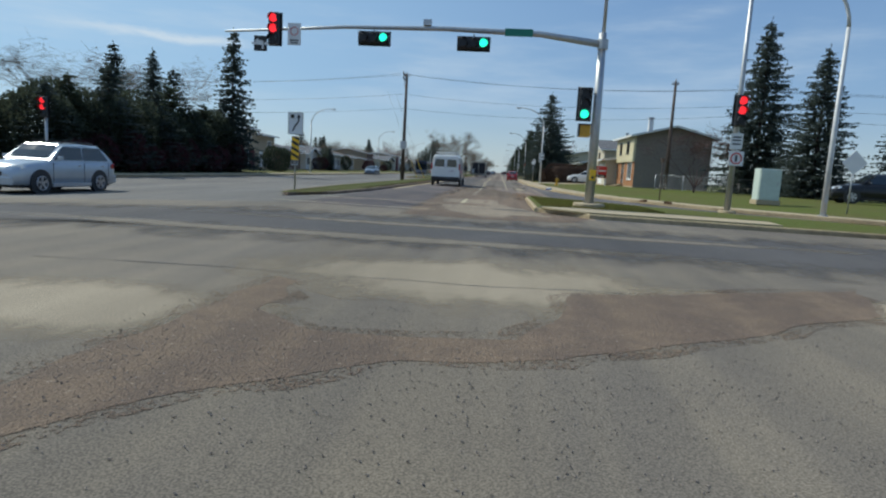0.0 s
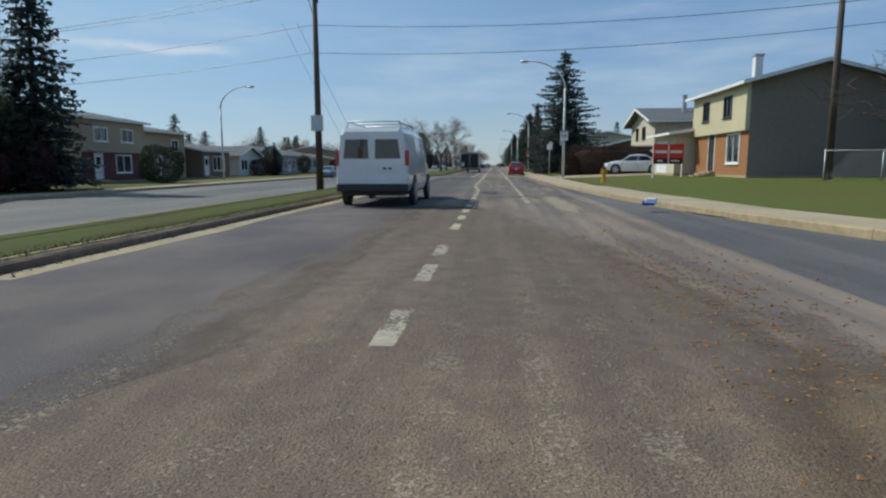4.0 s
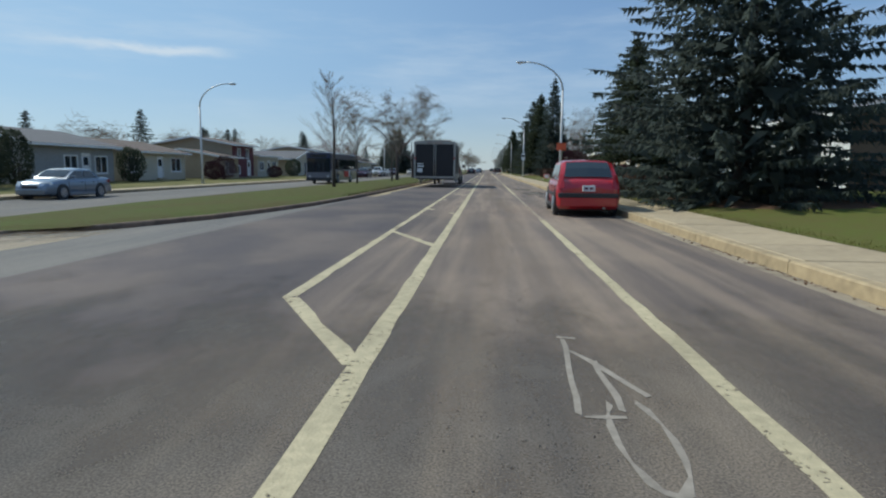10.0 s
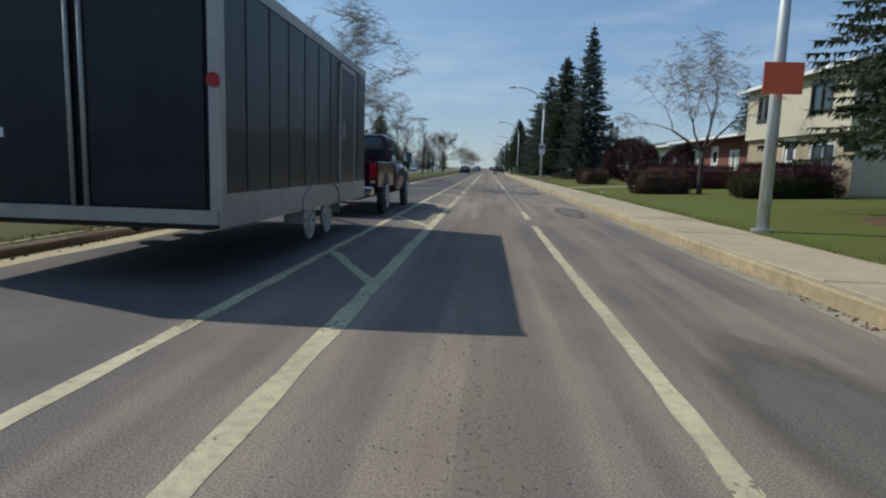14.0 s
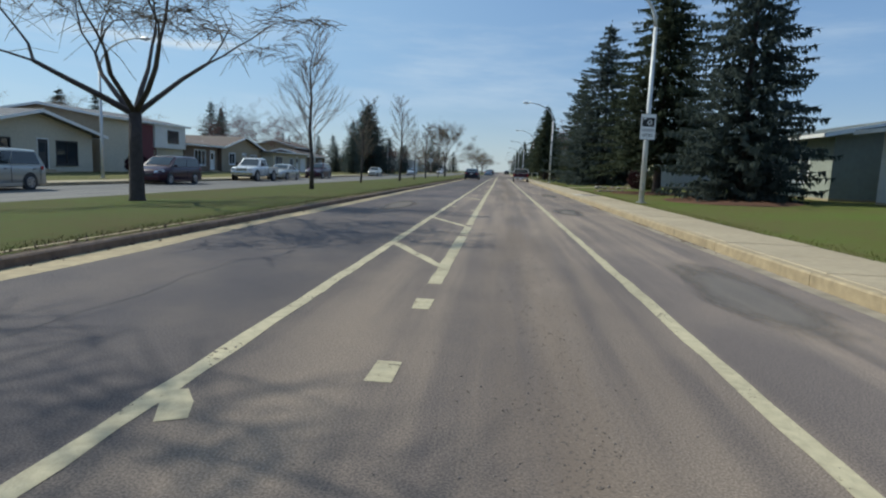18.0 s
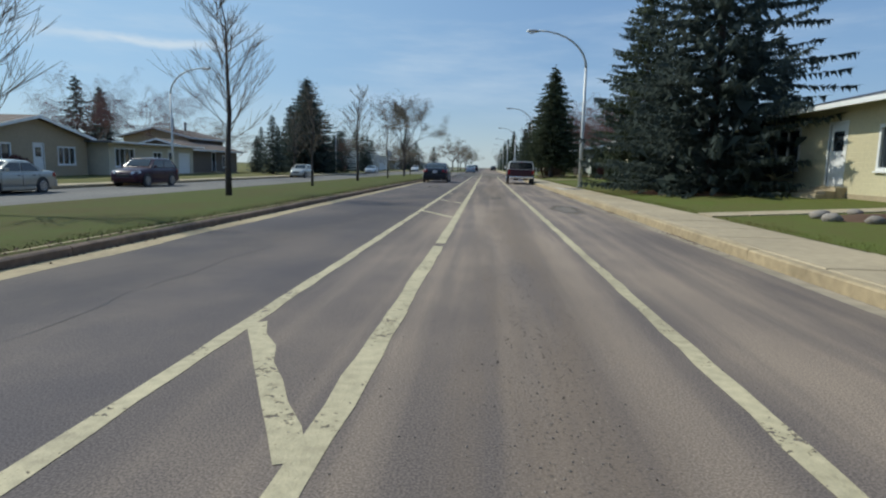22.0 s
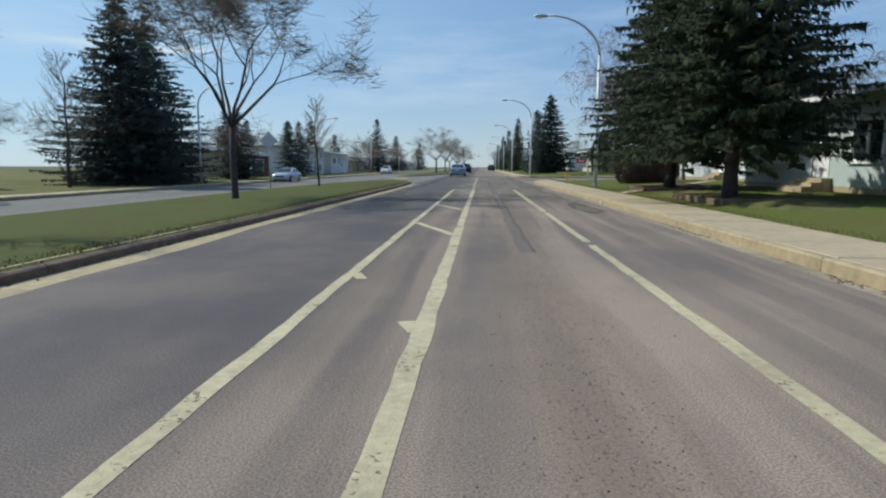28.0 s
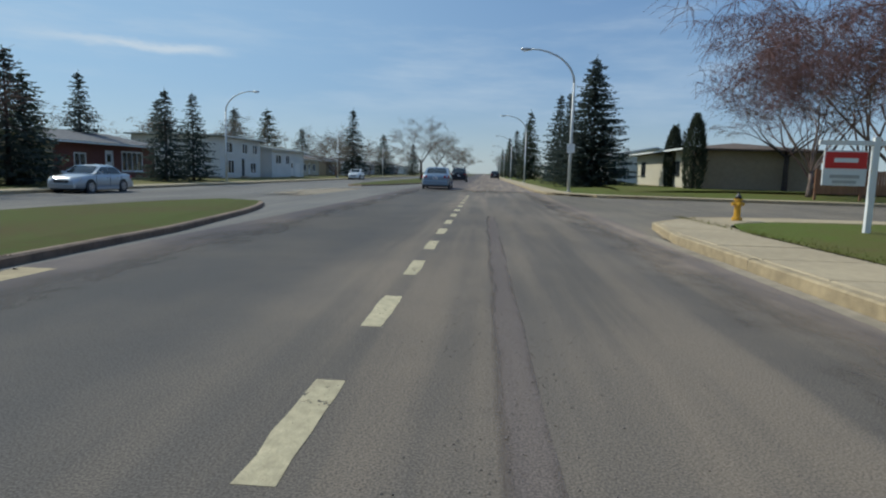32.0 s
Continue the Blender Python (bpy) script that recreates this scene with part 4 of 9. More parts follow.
part("dust_seam", quad_strip((-1.62, -13.4), (-1.74, 0.5), 0.12, 0.0019, 0.3, 0.05), M["swept_edge"], grit)
FAN = [(-1.72, -3.4), (-1.72, 0.1), (-1.72, 3.1), (-1.7, 8.0), (-1.7, 12.9), (-0.6, 13.4), (0.0, 11.9), (0.8, 8.4), (1.4, 5.9), (2.0, 3.0), (2.4, 1.0), (2.2, -3.0), (-0.1, -3.4)]
part("gravel_patch", Solid().sheet(rough_edge(FAN, 0.22, 0.04), 0.0012), M["fan_grit"], grit)
part("gravel_fringe", Solid().sheet(rough_edge(grown(FAN, 0.3), 0.2, 0.12), 0.0009), M["grit_edge"], grit)
M["stain"] = road_material("oil_stained_asphalt", (0.128, 0.112, 0.099), (0.185, 0.155, 0.127), -600, -500, soft="round")
stains = structure("road_stains", blob(2.3, 73.4, 0.6, 2.6, 0.0007, 24, 0.4), M["stain"], "dark damp and oily stains along the parking strip")
for cx, cy, rx, ry in ((2.5, 69.6, 0.4, 0.9), (2.1, 78.8, 0.5, 1.8), (2.6, 92.5, 0.45, 2.2), (2.2, 104.5, 0.6, 1.6), (2.4, 116.2, 0.5, 2.4), (2.0, 128.0, 0.5, 1.5), (2.5, 141.0, 0.5, 2.2), (0.35, 164.2, 0.35, 0.6), (2.3, 159.0, 0.5, 1.8), (2.1, 188.5, 0.8, 2.2), (2.6, 205.0, 0.4, 2.5), (-2.9, 176.0, 0.4, 2.5), (-3.1, 128.0, 0.45, 3.0)):
    part("stain", blob(cx, cy, rx, ry, 0.0007, 24, 0.4), M["stain"], stains)
for x, y0, y1, w in ((-0.75, -4, 7, 0.3), (0.1, -3, 10, 0.26), (0.62, -3, 9, 0.2), (1.05, -2, 6, 0.24), (-0.3, 3, 13, 0.2)):
    part("tyre_track", quad_strip((x, y0), (x - 0.12, y1), w * 0.8, 0.0025, 0.5, 0.05), M["swept_edge"], grit)
part("leaf_drift", Solid().sheet(rough_edge([(1.3, 0.4), (2.1, 0.3), (2.9, 0.2), (3.3, -2.0), (2.6, -3.4), (1.7, -2.6), (1.25, -1.2)]), 0.002), M["leaf_dust"], grit)
dusty = structure("dust_drifts", blob(0.6, -22.4, 2.6, 1.6, 0.0008), M["soft_dust"], "pale sand drifts on the asphalt")
for cx, cy, rx, ry in ((-2.9, -24.5, 2.4, 1.0), (4.4, -22.5, 3.0, 0.5), (0.4, -6.2, 0.9, 2.2), (1.0, -9.8, 0.9, 1.3), (-7.0, 50.5, 2.2, 4.5), (-8.5, 256, 3.2, 9), (2.2, 14, 0.5, 6)):
    part("drift", blob(cx, cy, rx, ry, 0.0005 + road_z(cx) + random.uniform(0, .0004) + (0.004 if cx < -4.8 else 0), wob=0.35), M["soft_dust"], dusty)
M["thin_dust"] = road_material("thin_lane_dust", (0.17, 0.148, 0.118), (0.22, 0.188, 0.145), -600, -500, soft="round")
for cx, cy, rx, ry in ((-2.2, -19.3, 7, 0.5), (1.5, -16.9, 9, 0.45)):
    part("drift", blob(cx, cy, rx, ry, 0.0007, wob=0.2), M["thin_dust"], dusty)
part("crossing_lane", ribbon([(-60, -0.4632), (-21.75, -0.4592), (-14, -0.4192), (-4.75, -0.0012), (60, -0.0008)], -20.9, -14.3, 7), M["cross_lane"], dusty)
pothole = structure("pothole", blob(0.56, 32.2, 0.33, 0.36, 0.0016, 26, 0.18), M["pothole"], "shallow pothole of bare brown gravel")
part("rim", Solid().tube([(0.56 + 0.33 * math.cos(a), 32.2 + 0.36 * math.sin(a), 0.002) for a in (0.5 + 2.2 * k / 10 for k in range(11))], 0.008, 5), M["crack"], pothole)
part("drift", blob(0.85, 30.6, 0.3, 1.6, 0.0012, 26, 0.3), M["grit_edge"], pothole)
def crack_line(p, q, w, drift=0.07, z=0.0024):
    """A thin dark crack that wanders and thins out."""
    p, q = Vector(p), Vector(q)
    d = q - p
    k = max(4, int(d.length / 0.14))
    n = Vector((-d.y, d.x)).normalized()
    v = []
    for i in range(k + 1):
        f = i / k
        c = p + d * f
        c = c + n * (drift * 2 * noise.noise((c.x * 0.8, c.y * 0.8, 1.0)) + drift * 0.5 * noise.noise((c.x * 4, c.y * 4, 2.0)))
        ww = w * max(0.08, 0.55 + 0.9 * noise.noise((c.x * 1.7, c.y * 1.7, 5.0)))
        v += [(c.x + n.x * ww / 2, c.y + n.y * ww / 2, z), (c.x - n.x * ww / 2, c.y - n.y * ww / 2, z)]
    return Solid().add(v, [(2 * i, 2 * i + 1, 2 * i + 3, 2 * i + 2) for i in range(k)])


cracks = structure("cracks", crack_line((-3.9, -22.9), (2.1, -22.65), 0.03), M["crack"], "dark sealed cracks across the asphalt")
for y, x0, x1 in ((31.6, -2.2, 2.6), (59.5, -1.0, 0.9), (104.5, -4.3, 0.2), (120.6, -4.4, 2.0), (134.0, -3.5, 1.4), (150.3, -4.0, 3.1), (155.0, -3.0, -0.6), (172.4, -3.9, 1.6), (183.0, -2.2, 1.3), (203.1, -4.4, 2.9), (219.6, -4.5, 1.5)):
    part("crack", crack_line((x0, y + 0.2), (x1, y - 0.1), 0.014), M["crack"], cracks)
for y0, y1, x in ((92, 118, -3.1), (140, 172, -3.0), (196, 222, -3.0), (60, 70, 0.45)):
    part("crack", crack_line((x, y0), (x + 0.1, y1), 0.012, 0.1), M["crack"], cracks)
seam = structure("tar_streak", quad_strip((0.35, 196), (0.28, 236), 0.24, 0.0012, 0.6, 0.02), M["tar_streak"], "dark tarred streak along the bicycle lane")
M["rust"] = material("rusty_iron", (0.12, 0.085, 0.065), 0.8, 0.3, vary=0.4, scale=20)
hole = structure("manhole", Solid().disc((2.47, 97.8, 0.001), (0, 0, 1), 0.17, 0.012, 24), M["rust"], "dark iron manhole cover in the parking strip")

# pale strips colour the median kerbs' tops as sunlit, against their darkened faces
for tag, y0, y1 in (("first", -1.5, 36.0), ("main", 68.0, 222.0)):
    structure("kerb_rim_" + tag, ribbon([(-4.92, 0.137), (-4.87, 0.137)], y0, y1, 3.0), M["kerb"], "pale strip toned as the sunlit top of the median kerb")

# ---- trees, shrubs, hedges ----
def tri_mesh(name, v, mat):
    me = bpy.data.meshes.new(name)
    n = len(v) // 3
    me.vertices.add(len(v))
    me.vertices.foreach_set("co", np.asarray(v, dtype=np.float32).ravel())
    me.loops.add(n * 3)
    me.loops.foreach_set("vertex_index", np.arange(n * 3, dtype=np.int32))
    me.polygons.add(n)
    me.polygons.foreach_set("loop_start", np.arange(0, n * 3, 3, dtype=np.int32))
    me.materials.append(mat)
    me.update()
    return me


def spruce_crown(seed, h, r, mat, skirt=0.06, droop=0.28, density=1.0, upturn=0.2, fine=1.0):
    """Whorls of branches; each carries a herringbone of narrow needle sprays and hanging twigs."""
    rng = random.Random(seed)
    base, o1, o2 = [], [], []
    levels = int(h / 0.32)
    for i in range(levels):
        z = h * (skirt + (1 - skirt) * (i + rng.uniform(-0.2, 0.2)) / levels)
        frac = max(0.0, 1 - z / h)
        reach = r * (frac ** 0.74) * (1.0 if frac < 0.9 else 0.88) + 0.10
        nb = max(5, int((7 + 10 * frac) * density))
        a0 = rng.uniform(0, 6.3)
        for k in range(nb):
            a = a0 + 6.283 * k / nb + rng.uniform(-0.28, 0.28)
            ln = reach * rng.choice((rng.uniform(0.55, 0.95), rng.uniform(0.8, 1.12), rng.uniform(0.9, 1.2)))
            z1 = z + rng.uniform(-0.3, 0.3)
            ca, sa = math.cos(a), math.sin(a)
            out = np.array((ca, sa, 0.0))
            side = np.array((-sa, ca, 0.0))
            lean = rng.uniform(-0.10, 0.12)
            step = (0.17 if ln > 0.8 else 0.12) / fine
            steps = max(3, int(ln / step))
            for s in range(steps):
                f = (s + rng.uniform(0.2, 1.0)) / steps
                if f < 0.25 and frac > 0.35 and rng.random() < 0.8:
                    continue
                d = ln * f
                zz = z1 + lean * d - droop * ln * (f - upturn * f * f * 1.6)
                p = out * d + np.array((0, 0, zz))
                w = (0.14 + 0.30 * min(1, ln / 2.4) * (1.12 - f)) * rng.uniform(0.7, 1.3) / fine ** 0.5
                for sg in (-1, 1):
                    q = p + side * sg * w * 0.8 + out * w * rng.uniform(0.2, 0.9) + np.array((0, 0, rng.uniform(-0.3, 0.1) * (0.6 + w)))
                    b2 = p + out * rng.uniform(0.1, 0.2) / fine + side * sg * 0.04
                    base.append(p - out * 0.04)
                    o1.append(b2)
                    o2.append(q)
                    # a tassel of twigs below the side spray
                    if fine > 1 and rng.random() < 0.5:
                        t0 = p + side * sg * w * rng.uniform(0.2, 0.7) + out * rng.uniform(0, 0.2)
                        a1 = rng.uniform(0, 6.283)
                        g = 0.06 / fine ** 0.5
                        turn = np.array((math.cos(a1), math.sin(a1), rng.uniform(-0.4, 0.4))) * g
                        base.append(t0 - turn)
                        o1.append(t0 + turn)
                        o2.append(t0 + np.array((rng.uniform(-0.16, 0.16), rng.uniform(-0.16, 0.16), -rng.uniform(0.02, 0.26))))
                g = rng.uniform(0.06, 0.13) / fine
                hang = rng.uniform(0.1, 0.34) * (0.5 + droop)
                base.append(p - side * g)
                o1.append(p + side * g)
                o2.append(p + out * rng.uniform(0.08, 0.2) + np.array((0, 0, -hang)))
                if f > 0.9:
                    base.append(p - side * 0.06)
                    o1.append(p + side * 0.06)
                    o2.append(p + out * 0.3 + np.array((0, 0, 0.08 * upturn)))
        # the shaded inner mass of older twigs
        for k in range(int((14 + 64 * frac) * (min(1.0, density * density + 0.05) if fine > 1 else 0.35))):
            a = rng.uniform(0, 6.283)
            q = reach * rng.uniform(0.12, 0.66)
            p = np.array((q * math.cos(a), q * math.sin(a), z - droop * q + rng.uniform(-0.35, 0.3)))
            s = (0.2 + 0.05 * r * frac) * (0.8 if fine > 1 else 1.0)
            base.append(p + np.array([rng.uniform(-s, s) for _ in range(3)]))
            o1.append(p + np.array([rng.uniform(-s, s) for _ in range(3)]))
            o2.append(p + np.array([rng.uniform(-s, s) for _ in range(3)]))
    for k in range(9):
        a = k * 0.7
        c = np.array((math.cos(a), math.sin(a), 0.0))
        zt = h - 0.5 + 0.09 * k
        base.append(c * 0.0 + np.array((0, 0, zt)))
        o1.append(np.array((0, 0, zt + 0.16)))
        o2.append(c * (0.22 - 0.02 * k) + np.array((0, 0, zt + 0.12)))
    v = np.stack([np.array(base), np.array(o1), np.array(o2)], axis=1).reshape(-1, 3)
    return tri_mesh("crown", v, mat)


def spruce_trunk(h, r=None):
    r = r or h * 0.016
    s = Solid().tube([(0, 0, -0.3), (0, 0, h * 0.05), (0.03, 0, h * 0.4), (0, 0.02, h * 0.97)], [r * 1.35, r, r * 0.6, 0.015], 8)
    return s.mesh("trunk", M["bark"])


SPRUCE = {}
for key, h, r, mat, skirt, droop, dens, up, fine in (
        ("broad", 12, 4.5, "needle", 0.03, 0.22, 1.0, 0.45, 1.7), ("broad_b", 12, 4.4, "needle", 0.04, 0.26, 1.1, 0.35, 1.6), ("boughs", 12, 3.7, "needle_green", 0.17, 0.42, 1.1, 0.3, 1.8), ("tall", 12, 3.25, "needle", 0.04, 0.30, 1.0, 0.4, 1.4),
        ("slim", 12, 2.3, "needle", 0.06, 0.36, 0.85, 0.3, 0.8), ("green", 12, 4.2, "needle_green", 0.20, 0.30, 0.85, 0.3, 1.7), ("loose", 12, 3.9, "needle_green", 0.05, 0.14, 0.95, 0.9, 1.7),
        ("far", 12, 3.5, "needle", 0.05, 0.3, 0.6, 0.4, 0.55), ("far_b", 12, 3.0, "needle_green", 0.05, 0.32, 0.58, 0.4, 0.55)):
    SPRUCE[key] = (spruce_trunk(h), spruce_crown(int(h) + len(key) * 7 + ord(key[0]), h, r, M[mat], skirt, droop, dens, up, fine))


def ground_z(x):
    if x < -21.8:
        return LEFT_Z
    if x < -4.75:
        return road_z(x) + 0.14
    return 0.15 if x < 4.95 else float(np.interp(x, (4.95, 6.4, 9.4, 12.4, 17.4, 58), (0.15, 0.2, 0.3, 0.42, 0.48, 0.5)))


def spruce(x, y, h, kind="broad", wide=1.0, turn=0.0, label="dark blue-green spruce on the lawn", z=None):
    tr, cr = SPRUCE[kind]
    ob = thing("spruce", label, "tree", pose(x, y, (ground_z(x) if z is None else z) - 0.03, 0, 0, turn) @ Matrix.Diagonal((h / 12 * wide, h / 12 * wide, h / 12, 1)))
    part("trunk", tr, None, ob)
    part("crown", cr, None, ob)
    return ob


def bare_tree(seed, h, trunk_h, spread, limbs, depth, rad, twig, bark, droop=0.0, upright=0.5, curl=0.25, extra=1):
    """A leafless tree: trunk, limbs and a fine crown of twigs."""
    rng, spare = random.Random(seed), random.Random(seed + 500)
    wood, fine = Solid(), Solid()
    tips = []

    def grow(p, d, ln, r, lev):
        n = 3 if lev < depth - 1 else 2
        pts, rr = [p], [r]
        q, dd = p.copy(), d.copy()
        for i in range(n):
            dd = (dd + Vector((rng.uniform(-1, 1), rng.uniform(-1, 1), rng.uniform(-0.5, 0.9) * upright - droop * (lev / depth) * 1.5)) * curl).normalized()
            q = q + dd * ln / n
            pts.append(q.copy())
            rr.append(r * (1 - 0.45 * (i + 1) / n))
        (wood if lev < 3 else fine).tube(pts, rr, 6 if lev < 2 else (4 if lev < 4 else 3), False)
        if lev >= depth:
            return
        kids = 2 if lev < 2 else rng.choice((2, 3, 3))
        for k in range(kids):
            ax = Vector((rng.uniform(-1, 1), rng.uniform(-1, 1), rng.uniform(-0.4, 0.4))).normalized()
            nd = (dd + ax * rng.uniform(0.35, 0.8)).normalized()
            st = pts[-1] if k < 2 else pts[rng.choice((1, 2))]
            grow(st, nd, ln * rng.uniform(0.6, 0.82), rr[-1] * rng.uniform(0.62, 0.85), lev + 1)
        if lev >= 2:
            count = 4 if lev > 2 else 2
            for k in range(count + (extra if lev > 2 else 0)):
                g = rng if k < count else spare
                st = pts[g.randrange(1, len(pts))]
                ax = Vector((g.uniform(-1, 1), g.uniform(-1, 1), g.uniform(-0.3, 0.5) - droop)).normalized()
                tw = ln * g.uniform(0.5, 1.0)
                fine.tube([st, st + ax * tw * 0.5, st + ax * tw + Vector((0, 0, (-0.1 - droop) * tw * 0.6 if droop > 0.15 else 0.08 * tw))], [0.010, 0.008, 0.005], 3, False)

    wood.tube([(0, 0, -0.25), (0, 0, 0.12), (rng.uniform(-.06, .06), rng.uniform(-.06, .06), trunk_h * 0.6), (0, 0, trunk_h)], [rad * 1.5, rad * 1.08, rad * 0.9, rad * 0.85], 10)
    a0 = rng.uniform(0, 6)
    for k in range(limbs):
        a = a0 + 6.283 * k / limbs + rng.uniform(-0.3, 0.3)
        tilt = spread * rng.uniform(0.6, 1.2)
        d = Vector((math.cos(a) * math.sin(tilt), math.sin(a) * math.sin(tilt), math.cos(tilt)))
        grow(Vector((0, 0, trunk_h - rng.uniform(0, 0.25) * trunk_h * 0.4)), d, (h - trunk_h) * rng.uniform(0.34, 0.44), rad * rng.uniform(0.4, 0.56), 1)
    return wood.mesh("trunk", M[bark]), fine.mesh("crown", M[twig])


def young_tree(seed, h, rad, twig, bark):
    """A young street tree: one straight leader with many steep side branches."""
    rng = random.Random(seed)
    wood, fine = Solid(), Solid()
    bend = [(rng.uniform(-.08, .08), rng.uniform(-.08, .08)) for _ in range(5)]
    line = [Vector((0, 0, -0.2))] + [Vector((bx * k, by * k, h * 0.92 * (k + 1) / 5)) for k, (bx, by) in enumerate(bend)]
    wood.tube(line, [rad * 1.3, rad, rad * 0.8, rad * 0.55, rad * 0.3, 0.008], 8)
    for i in range(46):
        f = 0.27 + 0.68 * i / 46 + rng.uniform(-0.02, 0.02)
        z = h * 0.92 * min(f, 0.97)
        k = min(4, int(z / (h * 0.92 / 5)))
        p = Vector((bend[k][0] * k * 0.9, bend[k][1] * k * 0.9, z))
        a, up = i * 2.4 + rng.uniform(-.4, .4), rng.uniform(0.55, 0.85)
        ln = h * (0.30 * (1 - f) + 0.09) * rng.uniform(0.7, 1.2)
        d = Vector((math.cos(a) * (1 - up * 0.45), math.sin(a) * (1 - up * 0.45), up)).normalized()
        q1, q2 = p + d * ln * 0.5, p + d * ln + Vector((0, 0, ln * 0.14))
        fine.tube([p, q1, q2], [0.013, 0.009, 0.004], 4, False)
        for _ in range(11):
            u = rng.uniform(0.25, 1.0)
            s0 = p + d * ln * u
            e = (d + Vector((rng.uniform(-.8, .8), rng.uniform(-.8, .8), rng.uniform(-.1, .6)))).normalized()
            t = ln * rng.uniform(0.2, 0.45)
            fine.tube([s0, s0 + e * t * 0.5, s0 + e * t + Vector((0, 0, 0.06 * t))], [0.006, 0.005, 0.003], 3, False)
    return wood.mesh("trunk", M[bark]), fine.mesh("crown", M[twig])


BARE = {
    "elm_a": bare_tree(5, 9.5, 2.6, 0.62, 6, 6, 0.165, "twig", "bark", 0.14, 0.5),
    "elm_b": bare_tree(11, 8.0, 2.3, 0.85, 6, 6, 0.155, "twig", "bark", 0.2, 0.4),
    "elm_c": bare_tree(83, 8.0, 2.5, 0.7, 8, 6, 0.13, "twig", "bark", 0.02, 0.55, extra=5),
    "elm_tall": bare_tree(5, 9.5, 2.6, 0.62, 6, 6, 0.165, "twig", "bark", 0.14, 0.5, extra=3),
    "elm_wide": bare_tree(11, 8.0, 2.3, 0.85, 6, 6, 0.155, "twig", "bark", 0.2, 0.4, extra=3),
    "young": young_tree(23, 6.0, 0.07, "twig", "bark"),
    "young_b": young_tree(31, 6.0, 0.06, "twig", "bark"),
    "birch": bare_tree(41, 10.5, 1.2, 0.42, 7, 6, 0.12, "twig_red", "birch", 0.45, 0.5),
    "bush": bare_tree(53, 4.0, 0.25, 0.6, 7, 5, 0.05, "twig", "bark_red", 0.0, 0.8),
    "red_bush": bare_tree(59, 4.0, 0.25, 0.6, 8, 5, 0.05, "bark_red", "bark_red", 0.0, 0.8),
}
SIZE = {"elm_a": 9.5, "elm_b": 8.0, "elm_c": 8.0, "elm_tall": 9.5, "elm_wide": 8.0, "young": 6.0, "young_b": 6.0, "birch": 10.5, "bush": 4.0, "red_bush": 4.0}


def bare(x, y, h, kind, turn=0.0, wide=1.0, label="bare leafless tree with fine twigs", z=None, name="bare_tree", category="tree", lean=0.0):
    k = h / SIZE[kind]
    wood, fine = BARE[kind]
    ob = thing(name, label, category, pose(x, y, (ground_z(x) if z is None else z), 0, lean, turn) @ Matrix.Diagonal((k * wide, k * wide, k, 1)))
    part("trunk", wood, None, ob)
    part("crown", fine, None, ob)
    return ob


def twig_skin(rng, n, surface, lo, hi, width):
    v = []
    for _ in range(n):
        p, nr = surface()
        d = np.array(nr) + np.array([rng.uniform(-.9, .9), rng.uniform(-.9, .9), rng.uniform(-.5, 1.0)])
        d /= np.linalg.norm(d) + 1e-6
        s = np.cross(d, [rng.uniform(-1, 1), rng.uniform(-1, 1), rng.uniform(-1, 1)])
        s /= np.linalg.norm(s) + 1e-6
        ln = rng.uniform(lo, hi)
        p = np.array(p)
        v += [p - d * ln * 0.4 - s * width, p - d * ln * 0.4 + s * width, p + d * ln]
    return v


def hedge(x0, y0, x1, y1, h, mat, label, name="hedge", round_=0.25, n=None, seed=1, z=None, category="hedge"):
    """A clipped hedge: a dense inner body under a skin of short twigs."""
    rng = random.Random(seed)
    cx, cy = (x0 + x1) / 2, (y0 + y1) / 2
    lx, ly = abs(x1 - x0) / 2, abs(y1 - y0) / 2
    ob = thing(name, label, category, pose(cx, cy, ground_z(cx) if z is None else z))
    body = Solid()
    k = 0.82
    rings = []
    for zz, s in ((-0.1, 0.7), (0.25 * h, 0.82), (0.75 * h, 0.84), (0.88 * h, 0.7)):
        ring = []
        for i in range(20):
            a = 2 * math.pi * i / 20
            c, t = math.cos(a), math.sin(a)
            m = 1 / max(abs(c), abs(t))
            m = m * (1 - round_) + round_ * 1.05
            jit = 1 + 0.07 * noise.noise((c * 3 + seed, t * 3, zz * 2))
            ring.append(((lx - 0.06) * s * c * m * jit, (ly - 0.06) * s * t * m * jit, zz))
        rings.append(ring)
    body.loft(rings, smooth=True)
    part("body", body, M[mat], ob)

    def surf():
        a = rng.uniform(0, 6.283)
        c, t = math.cos(a), math.sin(a)
        m = 1 / max(abs(c), abs(t))
        m = m * (1 - round_) + round_ * 1.05
        if rng.random() < 0.3:
            q = math.sqrt(rng.random())
            return (lx * c * m * q * 0.9, ly * t * m * q * 0.9, h * rng.uniform(0.9, 1.0)), (0.2 * c, 0.2 * t, 1)
        zz = rng.uniform(0, 0.97)
        s = 0.86 + 0.5 * zz * (1 - zz)
        return (lx * c * m * s, ly * t * m * s, zz * h), (c, t, 0.25)

    n = n or int(1100 * (lx + ly) * h + 1500)
    part("twig_skin", tri_mesh("twig_skin", np.array(twig_skin(rng, min(n, 16000), surf, 0.08, 0.26, 0.013)), M[mat]), M[mat], ob)
    return ob


